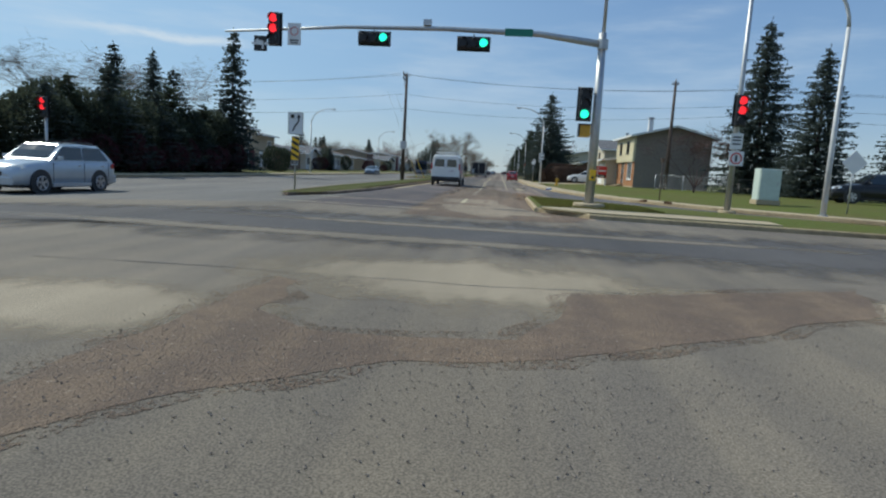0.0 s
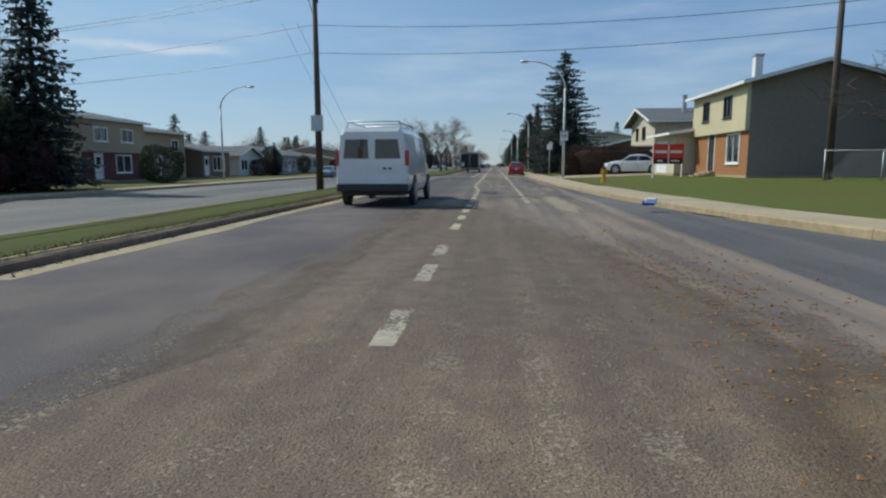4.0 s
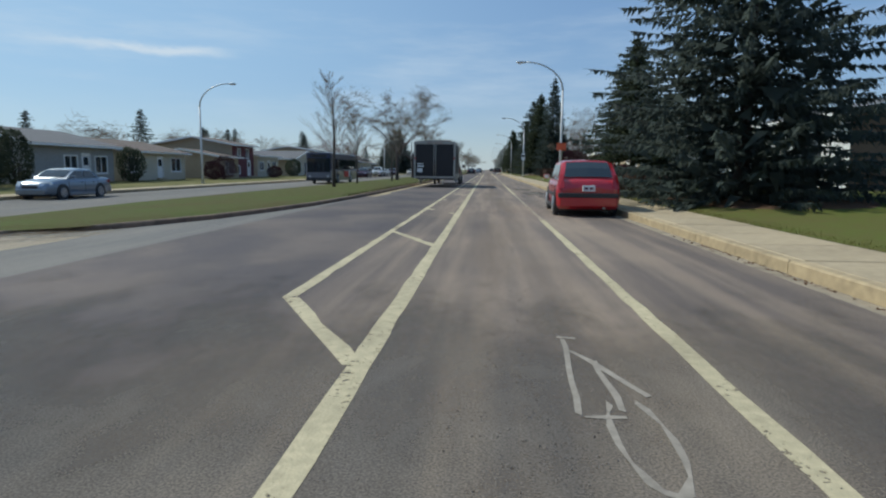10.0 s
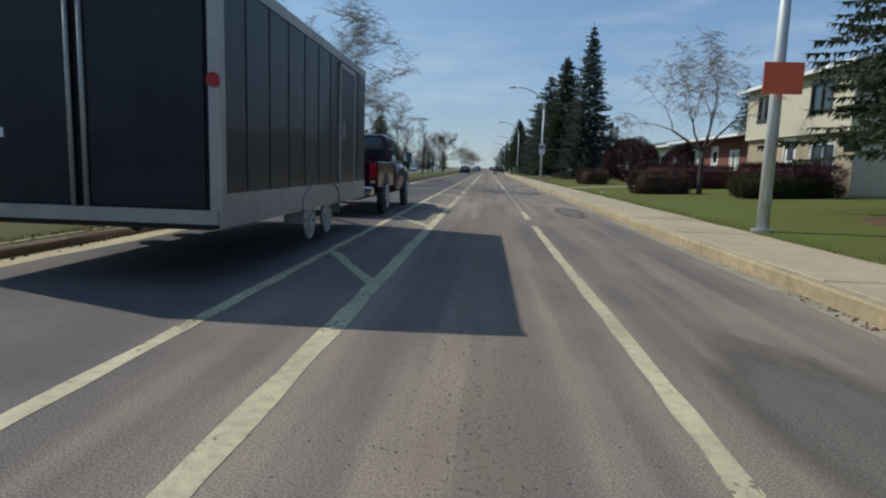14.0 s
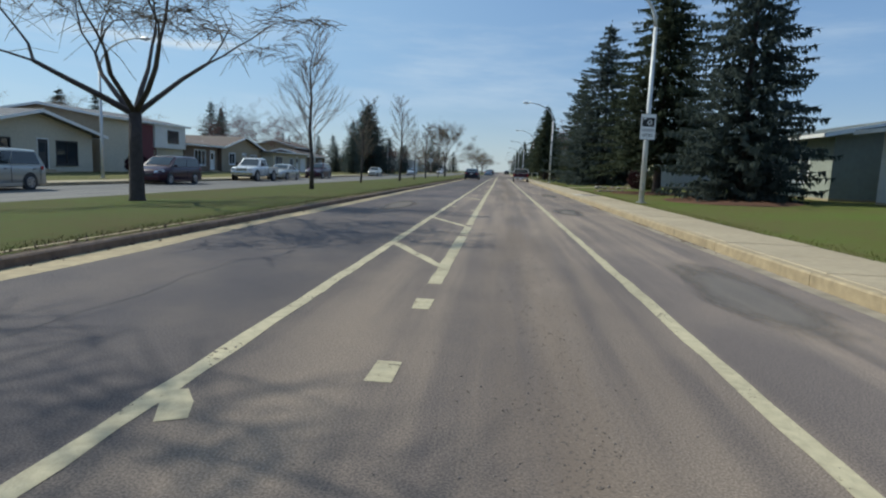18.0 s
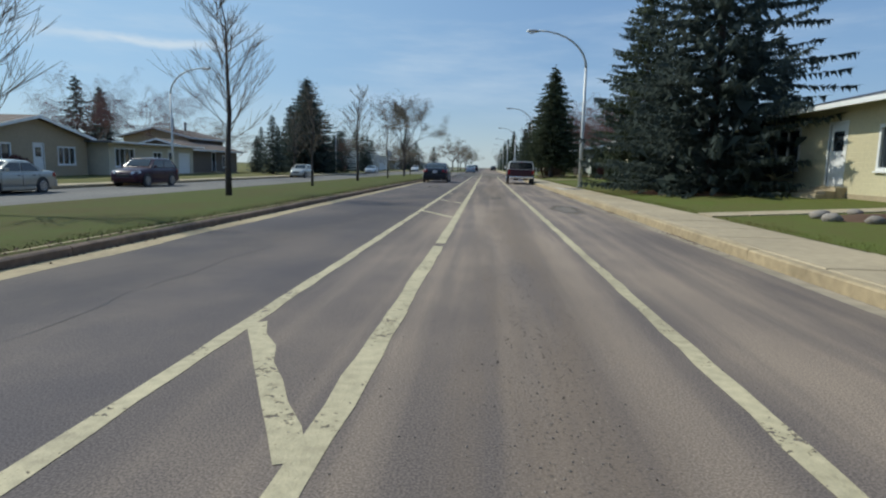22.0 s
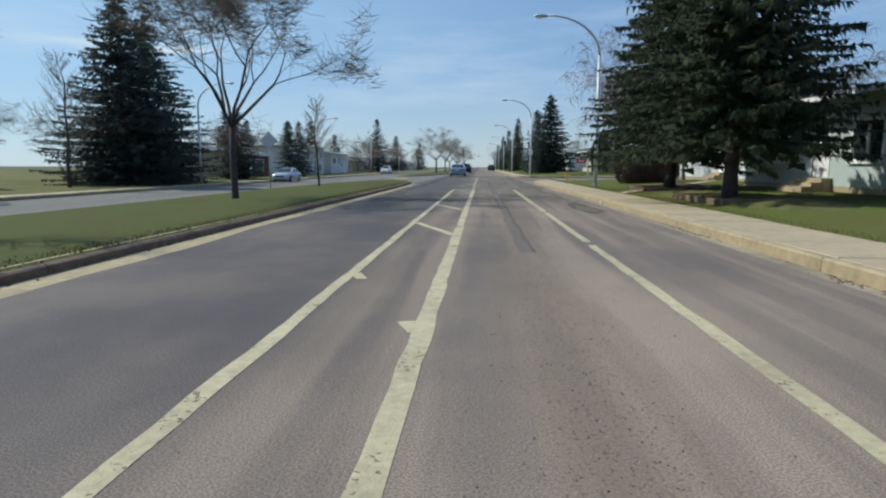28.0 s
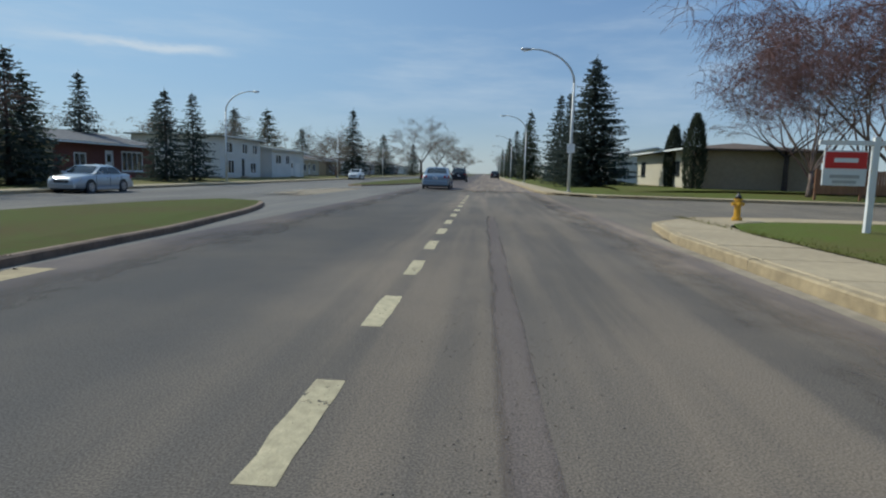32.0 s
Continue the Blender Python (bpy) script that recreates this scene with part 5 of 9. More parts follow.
def shrub(x, y, r, h, mat, label, seed=1, n=2600, name="shrub", blade=0.03, z=None, low=0.0):
    """A round shrub of small leafy clumps with an uneven outline."""
    rng = random.Random(seed)
    ob = thing(name, label, "shrub", pose(x, y, ground_z(x) if z is None else z))
    stems = Solid()
    for k in range(6):
        a = k * 1.05 + seed
        stems.tube([(0.05 * math.cos(a), 0.05 * math.sin(a), -0.1), (r * 0.3 * math.cos(a), r * 0.3 * math.sin(a), h * 0.45), (r * 0.6 * math.cos(a), r * 0.6 * math.sin(a), h * 0.8)], [0.035, 0.025, 0.01], 5)
    part("stem", stems, M["bark"], ob)

    def surf():
        while True:
            u = np.array([rng.uniform(-1, 1) for _ in range(3)])
            q = np.linalg.norm(u)
            if 0.05 < q <= 1:
                break
        u = u / q * (q ** 0.33)
        bump = 1 + 0.22 * noise.noise((u[0] * 2 + seed, u[1] * 2, u[2] * 2))
        return (u[0] * r * bump, u[1] * r * bump, low + h * 0.52 + u[2] * h * 0.5 * bump), u

    part("foliage", tri_mesh("foliage", np.array(twig_skin(rng, n, surf, 0.08, 0.2, blade)), M[mat]), M[mat], ob)
    return ob


def cedar(x, y, r, h, seed, label="upright dark green cedar beside the house", mat="cedar"):
    rng = random.Random(seed)
    ob = thing("cedar", label, "tree", pose(x, y, ground_z(x)))
    part("trunk", Solid().tube([(0, 0, -0.2), (0, 0, h * 0.8)], [0.08, 0.03], 6), M["bark"], ob)

    def surf():
        f = rng.random() ** 0.8
        a = rng.uniform(0, 6.283)
        rr = r * (math.sin(math.pi * min(1, 0.18 + f * 0.82)) ** 0.6) * (1 + 0.15 * noise.noise((math.cos(a) * 2, math.sin(a) * 2, f * 5 + seed))) * rng.uniform(0.7, 1.0)
        return (rr * math.cos(a), rr * math.sin(a), f * h), (math.cos(a) * 0.6, math.sin(a) * 0.6, 1.2)

    part("foliage", tri_mesh("foliage", np.array(twig_skin(rng, 2200, surf, 0.14, 0.34, 0.05)), M[mat]), M[mat], ob)
    return ob


# right-hand verge and gardens
spruce(7.6, 62.6, 12.6, "broad", 1.08, 10, "large dark spruce beside a brown hedge")
spruce(9.9, 86.2, 9.6, "green", 1.15, 33, "round-headed spruce with a bare lower trunk")
spruce(11.0, 91.0, 10.5, "green", 1.1, 140, "spruce with spreading branches over the lawn")
spruce(9.8, 136.0, 14.2, "tall", 0.84, 200, "tall dark spruce in a mulch bed")
spruce(9.2, 167.6, 14.4, "broad", 1.0, 20, "tall broad spruce close to the pavement")
spruce(8.7, 145.0, 13.0, "boughs", 1.08, 150, "dense spruce in a mulch bed by the pavement")
spruce(8.0, 174.0, 11.0, "loose", 0.85, 30, "shaggy spruce with upswept branches")
spruce(6.7, 205.6, 11.2, "boughs", 1.12, 55, "broad spruce with drooping boughs and a bare lower trunk")
spruce(7.4, 213.4, 11.0, "boughs", 1.22, 300, "green spruce with drooping boughs in a timber bed")
spruce(8.9, 271.5, 10.4, "tall", 1.35, 15, "spruce on the corner lawn past the side street")
spruce(8.4, 282, 9.0, "far", 1.0, 100, "spruce behind the street lamp")
spruce(21.3, 23.1, 13.6, "tall", 1.05, 10, "tall spruce beyond the corner lawn")
spruce(23.2, 17.5, 10.6, "tall", 1.1, 70, "tall spruce beyond the corner lawn")
spruce(28.5, 17.0, 7.0, "far", 1.3, 190, "spruce beyond the corner lawn")
spruce(25.5, 8.5, 6.5, "far_b", 1.3, 40, "spruce behind the grey cabinet")
for x, y, h, k, w in ((17.5, 186, 8.5, "far", 1.0), (23, 192, 10, "far", 0.9), (25, 197, 9.5, "far", 0.8), (21, 215, 9, "far", 0.8), (30, 150, 11, "far", 1), (33, 124, 10, "far", 1), (27, 66, 8, "far", 1.1), (9.5, 300, 11, "far", 1.0), (8, 330, 12, "far_b", 1), (9, 352, 12, "far", 0.9), (8, 378, 12, "far", 1), (7.5, 410, 12, "far_b", 1.0), (9, 450, 12, "far", 1.1), (8, 500, 12, "far", 0.9), (22, 292, 7, "slim", 0.8), (24, 296, 6.5, "slim", 0.8)):
    spruce(x, y, h, k, w, x * 31 % 360, "spruce behind the houses")
bare(26.0, 260.5, 15.0, "birch", 40, 1.3, "tall bare tree with a dense reddish crown")
bare(28.0, 258.0, 13.0, "red_bush", 200, 1.0, "dense dark red leafless tree behind the fence")
bare(20.5, 259.5, 10.0, "red_bush", 15, 0.9, "dense dark red leafless tree behind the fence")
bare(13.5, 234.5, 10.5, "birch", 130, 1.1, "bare birch with drooping reddish twigs")
bare(30.0, 263.0, 16.0, "birch", 160, 1.2, "tall bare tree with a dense reddish crown")
bare(22.5, 257.5, 13.0, "birch", 310, 1.1, "tall bare tree with a dense reddish crown")
bare(19.2, 257.2, 10.5, "birch", 70, 1.1, "bare tree with reddish twigs beside the board fence")
bare(12.0, 226.0, 9.5, "birch", 250, 1.0, "bare birch with drooping reddish twigs")
bare(9.4, 103.0, 6.6, "elm_b", 20, 0.85, "pale bare tree with a round crown on the lawn")
bare(33, 141, 7.5, "bush", 60, 1.1, "round bare tree behind the bungalows")
bare(21, 264, 8.5, "elm_b", 60, 1.1, "bare tree past the side street")
bare(17.5, 222, 6.5, "bush", 60, 1.0, "bare bush behind the spruce")
bare(14.5, 40.5, 4.2, "young_b", 30, 1.0, "slender bare sapling by the garage")
bare(15.0, 17.5, 4.6, "red_bush", 60, 1.1, "dark red bare bush beside the grey house")
hedge(6.3, 46.8, 13.9, 48.7, 2.2, "hedge", "tall brown leafless hedge along the drive", seed=4, n=16000, round_=0.12)
hedge(5.9, 47.0, 7.4, 49.2, 1.55, "hedge", "tapering end of the leafless hedge", seed=3, n=7000, round_=0.7)
hedge(5.8, 70.4, 7.9, 73.6, 0.9, "hedge", "clipped brown hedge beside the pavement", seed=5, n=6000, round_=0.15)
hedge(6.6, 102.6, 9.0, 104.2, 0.9, "hedge", "clipped brown hedge on the lawn", seed=6)
hedge(6.7, 118.0, 8.6, 121.0, 0.95, "hedge", "clipped brown hedge beside the pavement", seed=7)
hedge(9.3, 98.5, 12.6, 100.0, 0.75, "hedge_green", "low clipped hedge by the drive", seed=8)
hedge(8.4, 108.6, 13.4, 111.4, 1.2, "hedge_red", "clipped dark red-brown hedge below the window", seed=9, round_=0.1)
hedge(10.6, 98.6, 13.2, 103.2, 1.2, "hedge_red", "clipped dark red-brown hedge on the lawn", seed=10)
shrub(11.0, 122.8, 2.0, 3.2, "hedge_red", "large dark red leafless shrub", 11, 15000, blade=0.022)
shrub(13.4, 119.2, 1.2, 2.4, "hedge_red", "dark red leafless shrub by the wall", 12, 7000, blade=0.02)
shrub(9.7, 151.0, 0.45, 0.8, "hedge_green", "small yellowish shrub by the steps", 13, 1400, blade=0.02)
shrub(9.5, 152.8, 0.75, 1.35, "hedge_red", "round reddish shrub in a stone bed", 14, 4200, blade=0.02)
shrub(10.3, 194.9, 0.85, 1.7, "hedge_red", "dark red leafless shrub below the window", 15, 4200, blade=0.02)
shrub(12.2, 93.5, 0.6, 0.9, "hedge_red", "low reddish shrub by the wall", 16, 1200, blade=0.016)
cedar(10.5, 193.2, 0.75, 2.6, 17)
cedar(10.9, 202.0, 0.75, 2.5, 18)
cedar(12.6, 89.6, 0.4, 1.9, 19)
cedar(12.6, 92.3, 0.4, 1.8, 20)
cedar(14.6, 268.5, 0.7, 4.6, 21)
cedar(14.4, 263.0, 0.8, 5.0, 22)
hedge(7.1, 221.0, 10.2, 222.6, 1.5, "hedge", "brown leafless hedge beside the lamp post", seed=23)
shrub(13.4, 144.0, 0.7, 0.9, "hedge_green", "low shrub by the bungalow", 24, 1400)

# far side gardens
for i, (x, y, h, k, w) in enumerate([(-25.8 - 0.7 * (j % 2), 5.0 + 2.9 * j, 5.2 + 0.9 * ((j * 7) % 3), ("far", "far_b")[j % 2], 1.5) for j in range(9)] + [(-29 - 3.4 * j, 3.5 + (j % 3), 5.6 + 0.7 * (j % 3), ("far_b", "far")[j % 2], 1.5) for j in range(7)] + [(-25.6, 29.5, 13.4, "slim", 1.0), (-27.5, 22.0, 8.5, "far", 1.3), (-33.2, 28.5, 11.2, "tall", 0.8), (-34.5, 24.5, 11.0, "slim", 1.1), (-38.5, 12, 12.5, "tall", 0.9), (-43, 8.5, 11.0, "slim", 1.1)]):
    spruce(x, y, h, k, w * 1.18, i * 37 % 360, "dark spruce in the thicket at the corner")
for j in range(12):
    shrub(-26.6 - 1.3 * (j % 2), 5.6 + 2.1 * j, 2.3, 4.6 + 0.5 * ((j * 5) % 3), "cedar", "tall dark evergreen bush in the thicket", 60 + j, 4200, blade=0.09)
for j in range(12):
    shrub(-30.0 - 2.6 * j, 5.0 + 0.8 * (j % 3), 2.3, 4.4 + 0.5 * ((j * 5) % 3), "cedar", "tall dark evergreen bush in the thicket", 80 + j, 3600, blade=0.09)
for j in range(9):
    shrub(-24.3 - 0.4 * (j % 2), 5.5 + 2.7 * j, 1.1, 1.9 + 0.4 * (j % 3), "hedge_red", "brown leafless bush before the dark thicket", 100 + j, 1500, blade=0.03)
for i, (x, y, h, k, w) in enumerate(((-54.7, 98.2, 10.2, "far", 1.0), (-55.5, 139, 10.5, "far", 1.0), (-29.2, 76.5, 4.5, "slim", 1.2), (-58, 166, 9.5, "far", 1.0), (-53.7, 219, 12, "far", 0.9), (-64, 180, 10, "far", 1.0), (-66, 196, 11, "slim", 1.3), (-60, 120, 8.5, "far", 1.0), (-62, 108, 7.5, "far_b", 1.0), (-55.1, 226, 11.5, "tall", 0.95),
        (-27.0, 232.5, 14.0, "broad", 0.9), (-29.5, 240.5, 14.2, "broad_b", 0.9), (-25.6, 213.5, 7.0, "far", 0.9), (-31.0, 222.4, 5.0, "slim", 1.2), (-33, 243, 11, "far", 1.0), (-26.5, 252.5, 7.5, "far", 1.2), (-29, 257, 7.0, "far_b", 1.2), (-26.0, 268.5, 7.4, "far", 0.9), (-37, 274, 9.5, "far", 0.8),
        (-46, 274, 9.5, "far", 1.0), (-52, 280, 9.5, "far", 0.8), (-26.0, 273.2, 7.7, "far", 0.85), (-44, 300, 10, "far", 1.0), (-46, 330, 12, "far", 1.1), (-42, 336, 12.5, "far_b", 1.2), (-27, 344, 13.5, "far", 0.8), (-40, 352, 10, "far", 1.2), (-30, 400, 12, "far", 1.1), (-26, 440, 11, "far", 1.0), (-49, 92, 6.5, "far", 1.1), (-70, 210, 12, "far", 0.9), (-50, 60, 9.0, "far", 1.0))):
    spruce(x, y, h, k, w * 1.25, i * 47 % 360, "spruce in a garden across the road")
shrub(-26.3, 43.3, 1.75, 2.9, "cedar", "round dark evergreen shrub on the verge", 30, 5000, blade=0.05)
shrub(-30.2, 74.5, 1.5, 2.2, "hedge_red", "round dark shrub before the white gable", 31, 3000, blade=0.03)
for k, (x, y, r, h) in enumerate(((-30.5, 78.8, 1.1, 3.2), (-31.4, 80.6, 1.2, 3.9), (-31.2, 82.4, 1.0, 3.6), (-31.2, 95.6, 1.1, 3.0), (-30.8, 139.2, 1.2, 2.8))):
    shrub(x, y, r, h, "cedar", "dark upright evergreen by the house", 32 + k, 2400, blade=0.05)
for k, (x, y, r, h) in enumerate(((-29.6, 108.4, 1.1, 2.0), (-29.8, 111.4, 1.4, 2.6), (-29.4, 126.8, 1.0, 1.6), (-29.2, 156.4, 0.9, 1.5), (-29.4, 178.0, 0.9, 1.4))):
    shrub(x, y, r, h, "hedge_red", "leafless reddish bush before the far houses", 40 + k, 2400, blade=0.03)
for i, (x, y, h, k) in enumerate(((-50, 84, 6, "bush"), (-46, 132, 7, "bush"), (-47, 152, 8, "elm_b"), (-48, 176, 8, "elm_b"), (-46, 112, 7, "bush"), (-40.3, 214.3, 11, "birch"), (-43, 206, 10, "birch"), (-27, 226, 9, "young"), (-26.5, 232, 5, "red_bush"), (-38, 36, 12.5, "elm_a"), (-44, 30, 12, "elm_a"), (-33, 345, 10, "bush"), (-30, 370, 9, "elm_b"), (-44, 320, 8, "bush"), (-24.5, 246, 6, "red_bush"), (-46, 284, 8, "bush"), (-27, 330, 8, "bush"),
        (-48, 70, 7, "bush"), (-52, 100, 7, "elm_b"), (-50, 122, 7, "bush"), (-49, 142, 7.5, "bush"), (-51, 164, 7.5, "elm_b"), (-50, 190, 8, "bush"), (-46, 240, 8, "elm_b"), (-50, 258, 8, "bush"), (-42, 296, 8, "bush"), (-36, 312, 9, "elm_b"), (-24, 318, 6, "bush"), (-25, 352, 7, "bush"), (-24, 385, 8, "bush"), (22, 335, 8, "bush"), (20, 372, 8, "elm_b"), (10, 392, 8, "bush"))):
    bare(x, y, h, k, i * 61, 1.0, "bare tree in a garden beyond the road", z=LEFT_Z if x < 0 else 0.4)

# median trees
bare(-9.7, 109.8, 10.5, "elm_tall", 20, 1.0, "tall vase-shaped elm without leaves on the median")
bare(-9.9, 125.5, 8.6, "elm_wide", 75, 1.15, "wide-spreading bare elm on the median")
bare(-9.2, 209.6, 8.6, "elm_c", 160, 0.85, "round-crowned bare elm with dense twigs on the median")
for i, (x, y, h, kind, ln) in enumerate(((-9.7, 82.3, 7.6, "young", 0), (-10.6, 93.5, 6.6, "young_b", 0), (-8.8, 100.5, 6.0, "young", 0), (-8.6, 136.8, 7.4, "young", 0), (-10.2, 153.5, 6.6, "young_b", 9), (-8.7, 161.8, 7.6, "young", 0), (-9.0, 172.8, 5.6, "young_b", 0), (-9.5, 186.3, 7.2, "young", 0), (-10.6, 226.3, 6.0, "young_b", 7), (-9.0, 197, 5.4, "young_b", 0))):
    bare(x, y, h, kind, i * 77, 1.0, "young bare street tree on the median", lean=ln)
for i, (x, y, h, k) in enumerate(((-9.3, 310, 9, "elm_b"), (-9, 335, 9, "elm_a"), (-9.5, 365, 9, "elm_b"), (-9, 400, 10, "elm_a"), (-10, 262 + 180, 10, "elm_b"), (-9, 500, 10, "elm_a"), (-12, 560, 11, "elm_a"), (8, 520, 10, "bush"), (2.5 + 9, 470, 10, "elm_b"))):
    bare(x, y, h, k, i * 53, 1.0, "bare tree far along the road")

# ---- street furniture ----
def street_lamp(x, y, side, label, h=8.35, reach=2.85, z=None):
    """A tapered pole whose top bends over the road, with a cobra head. side: -1 reaches to -x."""
    ob = thing("street_lamp", label, "street lamp", pose(x, y, ground_z(x) if z is None else z), "street lamps")
    pole = Solid().tube([(0, 0, 0), (0, 0, 2.5), (0, 0, h * 0.77)], [0.105, 0.095, 0.07], 10)
    part("pole", pole, M["pole_paint"], ob)
    arm = [(0, 0, h * 0.77)]
    for k in range(1, 9):
        a = math.pi / 2 * k / 8
        arm.append((side * reach * (1 - math.cos(a)) * 0.92, 0, h * 0.77 + (h * 0.23) * math.sin(a)))
    part("arm", Solid().tube(arm, [0.07 - 0.0035 * k for k in range(9)], 8), M["pole_paint"], ob)
    e = Vector(arm[-1])
    head = Solid()
    rings = []
    for u, w, t in ((-0.05, 0.05, 0.05), (0.1, 0.09, 0.075), (0.3, 0.15, 0.09), (0.5, 0.15, 0.075), (0.62, 0.08, 0.04)):
        rings.append([(e.x + side * u, e.y + w * math.cos(a), e.z - 0.02 + t * math.sin(a)) for a in (2 * math.pi * k / 10 for k in range(10))])
    head.loft(rings, smooth=True)
    hd = part("lamp_head", head, M["sign_back"], ob, "grey cobra lamp head")
    part("lens", Solid().disc((e.x + side * 0.36, e.y, e.z - 0.1), (0, 0, 1), 0.12, 0.06, 14), M["lamp_clear"], hd)
    part("base_plate", Solid().disc((0, 0, 0.02), (0, 0, 1), 0.19, 0.05, 12), M["sign_back"], ob)
    part("hatch", Solid().box(-0.05, -0.11, 0.5, 0.05, -0.085, 0.75), M["sign_back"], ob)
    return ob


def glyphs(text, x, z, size, mat, parent, y=-0.012):
    """Raised letters facing -y."""
    cu = bpy.data.curves.new("letters", "FONT")
    cu.body, cu.size, cu.extrude, cu.align_x, cu.align_y = text, size, 0.002, "CENTER", "CENTER"
    tmp = bpy.data.objects.new("letters_source", cu)
    me = bpy.data.meshes.new_from_object(tmp)
    bpy.data.objects.remove(tmp)
    me.materials.clear()
    me.materials.append(mat)
    return part("lettering", me, mat, parent, m=pose(x, y, z, 90, 0, 0))


def plate(w, h, c=0.02):
    return Solid().box(-w / 2, -0.006, -h / 2, w / 2, 0.006, h / 2)


def sign_on_pole(name, label, x, y, z0, post_h, panels, post=True, r=0.03, turn=0, category="sign"):
    """A post with flat panels facing the ride. panels: z, w, h, material, painter."""
    ob = thing(name, label, category, pose(x, y, z0, 0, 0, turn))
    if post:
        part("post", Solid().tube([(0, 0.03, -0.1), (0, 0.03, post_h)], r, 8), M["steel"], ob)
    for z, w, h, mat, painter in panels:
        p = part("panel", plate(w, h), M[mat], ob, m=pose(0, -0.02 if post else -0.1, z))
        part("clamp", Solid().box(-0.04, 0.006, -0.02, 0.04, 0.05, 0.02), M["sign_back"], p)
        if painter:
            painter(p)
    return ob


def rim(p, w, h, t=0.015, mat="sign_black"):
    s = Solid()
    for a in ((-w / 2, -h / 2, w / 2, -h / 2 + t), (-w / 2, h / 2 - t, w / 2, h / 2), (-w / 2, -h / 2, -w / 2 + t, h / 2), (w / 2 - t, -h / 2, w / 2, h / 2)):
        s.box(a[0], -0.011, a[1], a[2], -0.006, a[3])
    part("border", s, M[mat], p)


def bars(p, rows, mat="sign_black", y=-0.012):
    """Unreadable lettering as plain bars: (x, z, w, h)."""
    for x, z, w, h in rows:
        part("letter_bar", Solid().box(x - w / 2, y, z - h / 2, x + w / 2, y + 0.006, z + h / 2), M[mat], p)


LAMPS_R = [(42.1, 5.35), (87.3, 5.2), (133.4, 5.3), (176.0, 5.2), (219.4, 5.5), (257.3, 5.2), (299, 5.2), (341, 5.2), (384, 5.2), (428, 5.2), (472, 5.2)]
for i, (y, x) in enumerate(LAMPS_R):
    street_lamp(x, y, -1, "pale steel street lamp at the back of the pavement")
for y in (50.2, 94.6, 145.0, 187.6, 239.0, 276.3, 320, 365, 410):
    street_lamp(-24.3, y, 1, "pale steel street lamp across the road", z=LEFT_Z)


def paint_50(p):
    rim(p, 0.6, 0.75)
    bars(p, [(0, 0.27, 0.5, 0.06)])
    glyphs("50", 0, -0.06, 0.42, M["sign_black"], p)


sign_on_pole("speed_limit_sign", "white speed limit sign clamped to a lamp post", 5.35, 42.1, 0.15, 0, [(3.05, 0.6, 0.75, "sign_white", paint_50)], post=False)
sign_on_pole("small_sign", "small grey sign clamped to a lamp post", 5.2, 42.0, 0.15, 0, [(2.5, 0.32, 0.3, "sign_back", None)], post=False)


def paint_busstop(p):
    bars(p, [(-0.13, 0.2, 0.16, 0.2)], "sign_black")
    bars(p, [(0.1, 0.24, 0.16, 0.06), (0.1, 0.15, 0.12, 0.04)], "sign_back")


sign_on_pole("bus_stop_sign", "white bus stop sign on a thin steel post", 4.75, 46.8, 0.15, 2.8, [(2.48, 0.45, 0.62, "sign_white", paint_busstop)])
sign_on_pole("orange_sign", "faded orange construction sign on a lamp post", 5.2, 87.2, 0.15, 0, [(2.6, 0.65, 0.52, "sign_orange", None)], post=False)


def paint_camera(p):
    bars(p, [(0, 0.17, 0.44, 0.32)], "sign_black")
    ring = Solid().disc((0.05, -0.014, 0.16), (0, 1, 0), 0.09, 0.01, 18)
    part("lens", ring, M["sign_white"], p)
    part("lens_core", Solid().disc((0.05, -0.02, 0.16), (0, 1, 0), 0.05, 0.008, 16), M["sign_black"], p)
    bars(p, [(-0.13, 0.29, 0.1, 0.05)], "sign_white", -0.016)
    bars(p, [(0, -0.12, 0.42, 0.1)], "sign_back")
    glyphs("SPEED", 0, -0.31, 0.14, M["sign_black"], p)
    rim(p, 0.56, 0.95, 0.012)


sign_on_pole("camera_sign", "white speed camera sign on a lamp post", 5.3, 133.4, 0.15, 0, [(2.85, 0.56, 0.95, "sign_white", paint_camera)], post=False)
sign_on_pole("small_sign", "small white sign on a lamp post", 5.2, 257.3, 0.15, 0, [(2.6, 0.45, 0.55, "sign_white", None)], post=False)


def diamond_sign(x, y, z, label, w=0.75, hgt=3.0, mat="sign_back"):
    ob = thing("diamond_sign", label, "sign", pose(x, y, z))
    part("post", Solid().tube([(0, 0.03, -0.1), (0, 0.03, hgt)], 0.03, 8), M["steel"], ob)
    part("panel", plate(w, w), M[mat], ob, m=pose(0, -0.02, hgt - 0.45, 0, 45, 0))


diamond_sign(-13.4, 225.2, -0.25, "diamond sign seen from its grey back", 0.8, 3.4)
diamond_sign(15.0, -2.5, 0.15, "white diamond sign on a thin post", 0.7, 2.6, "sign_white")


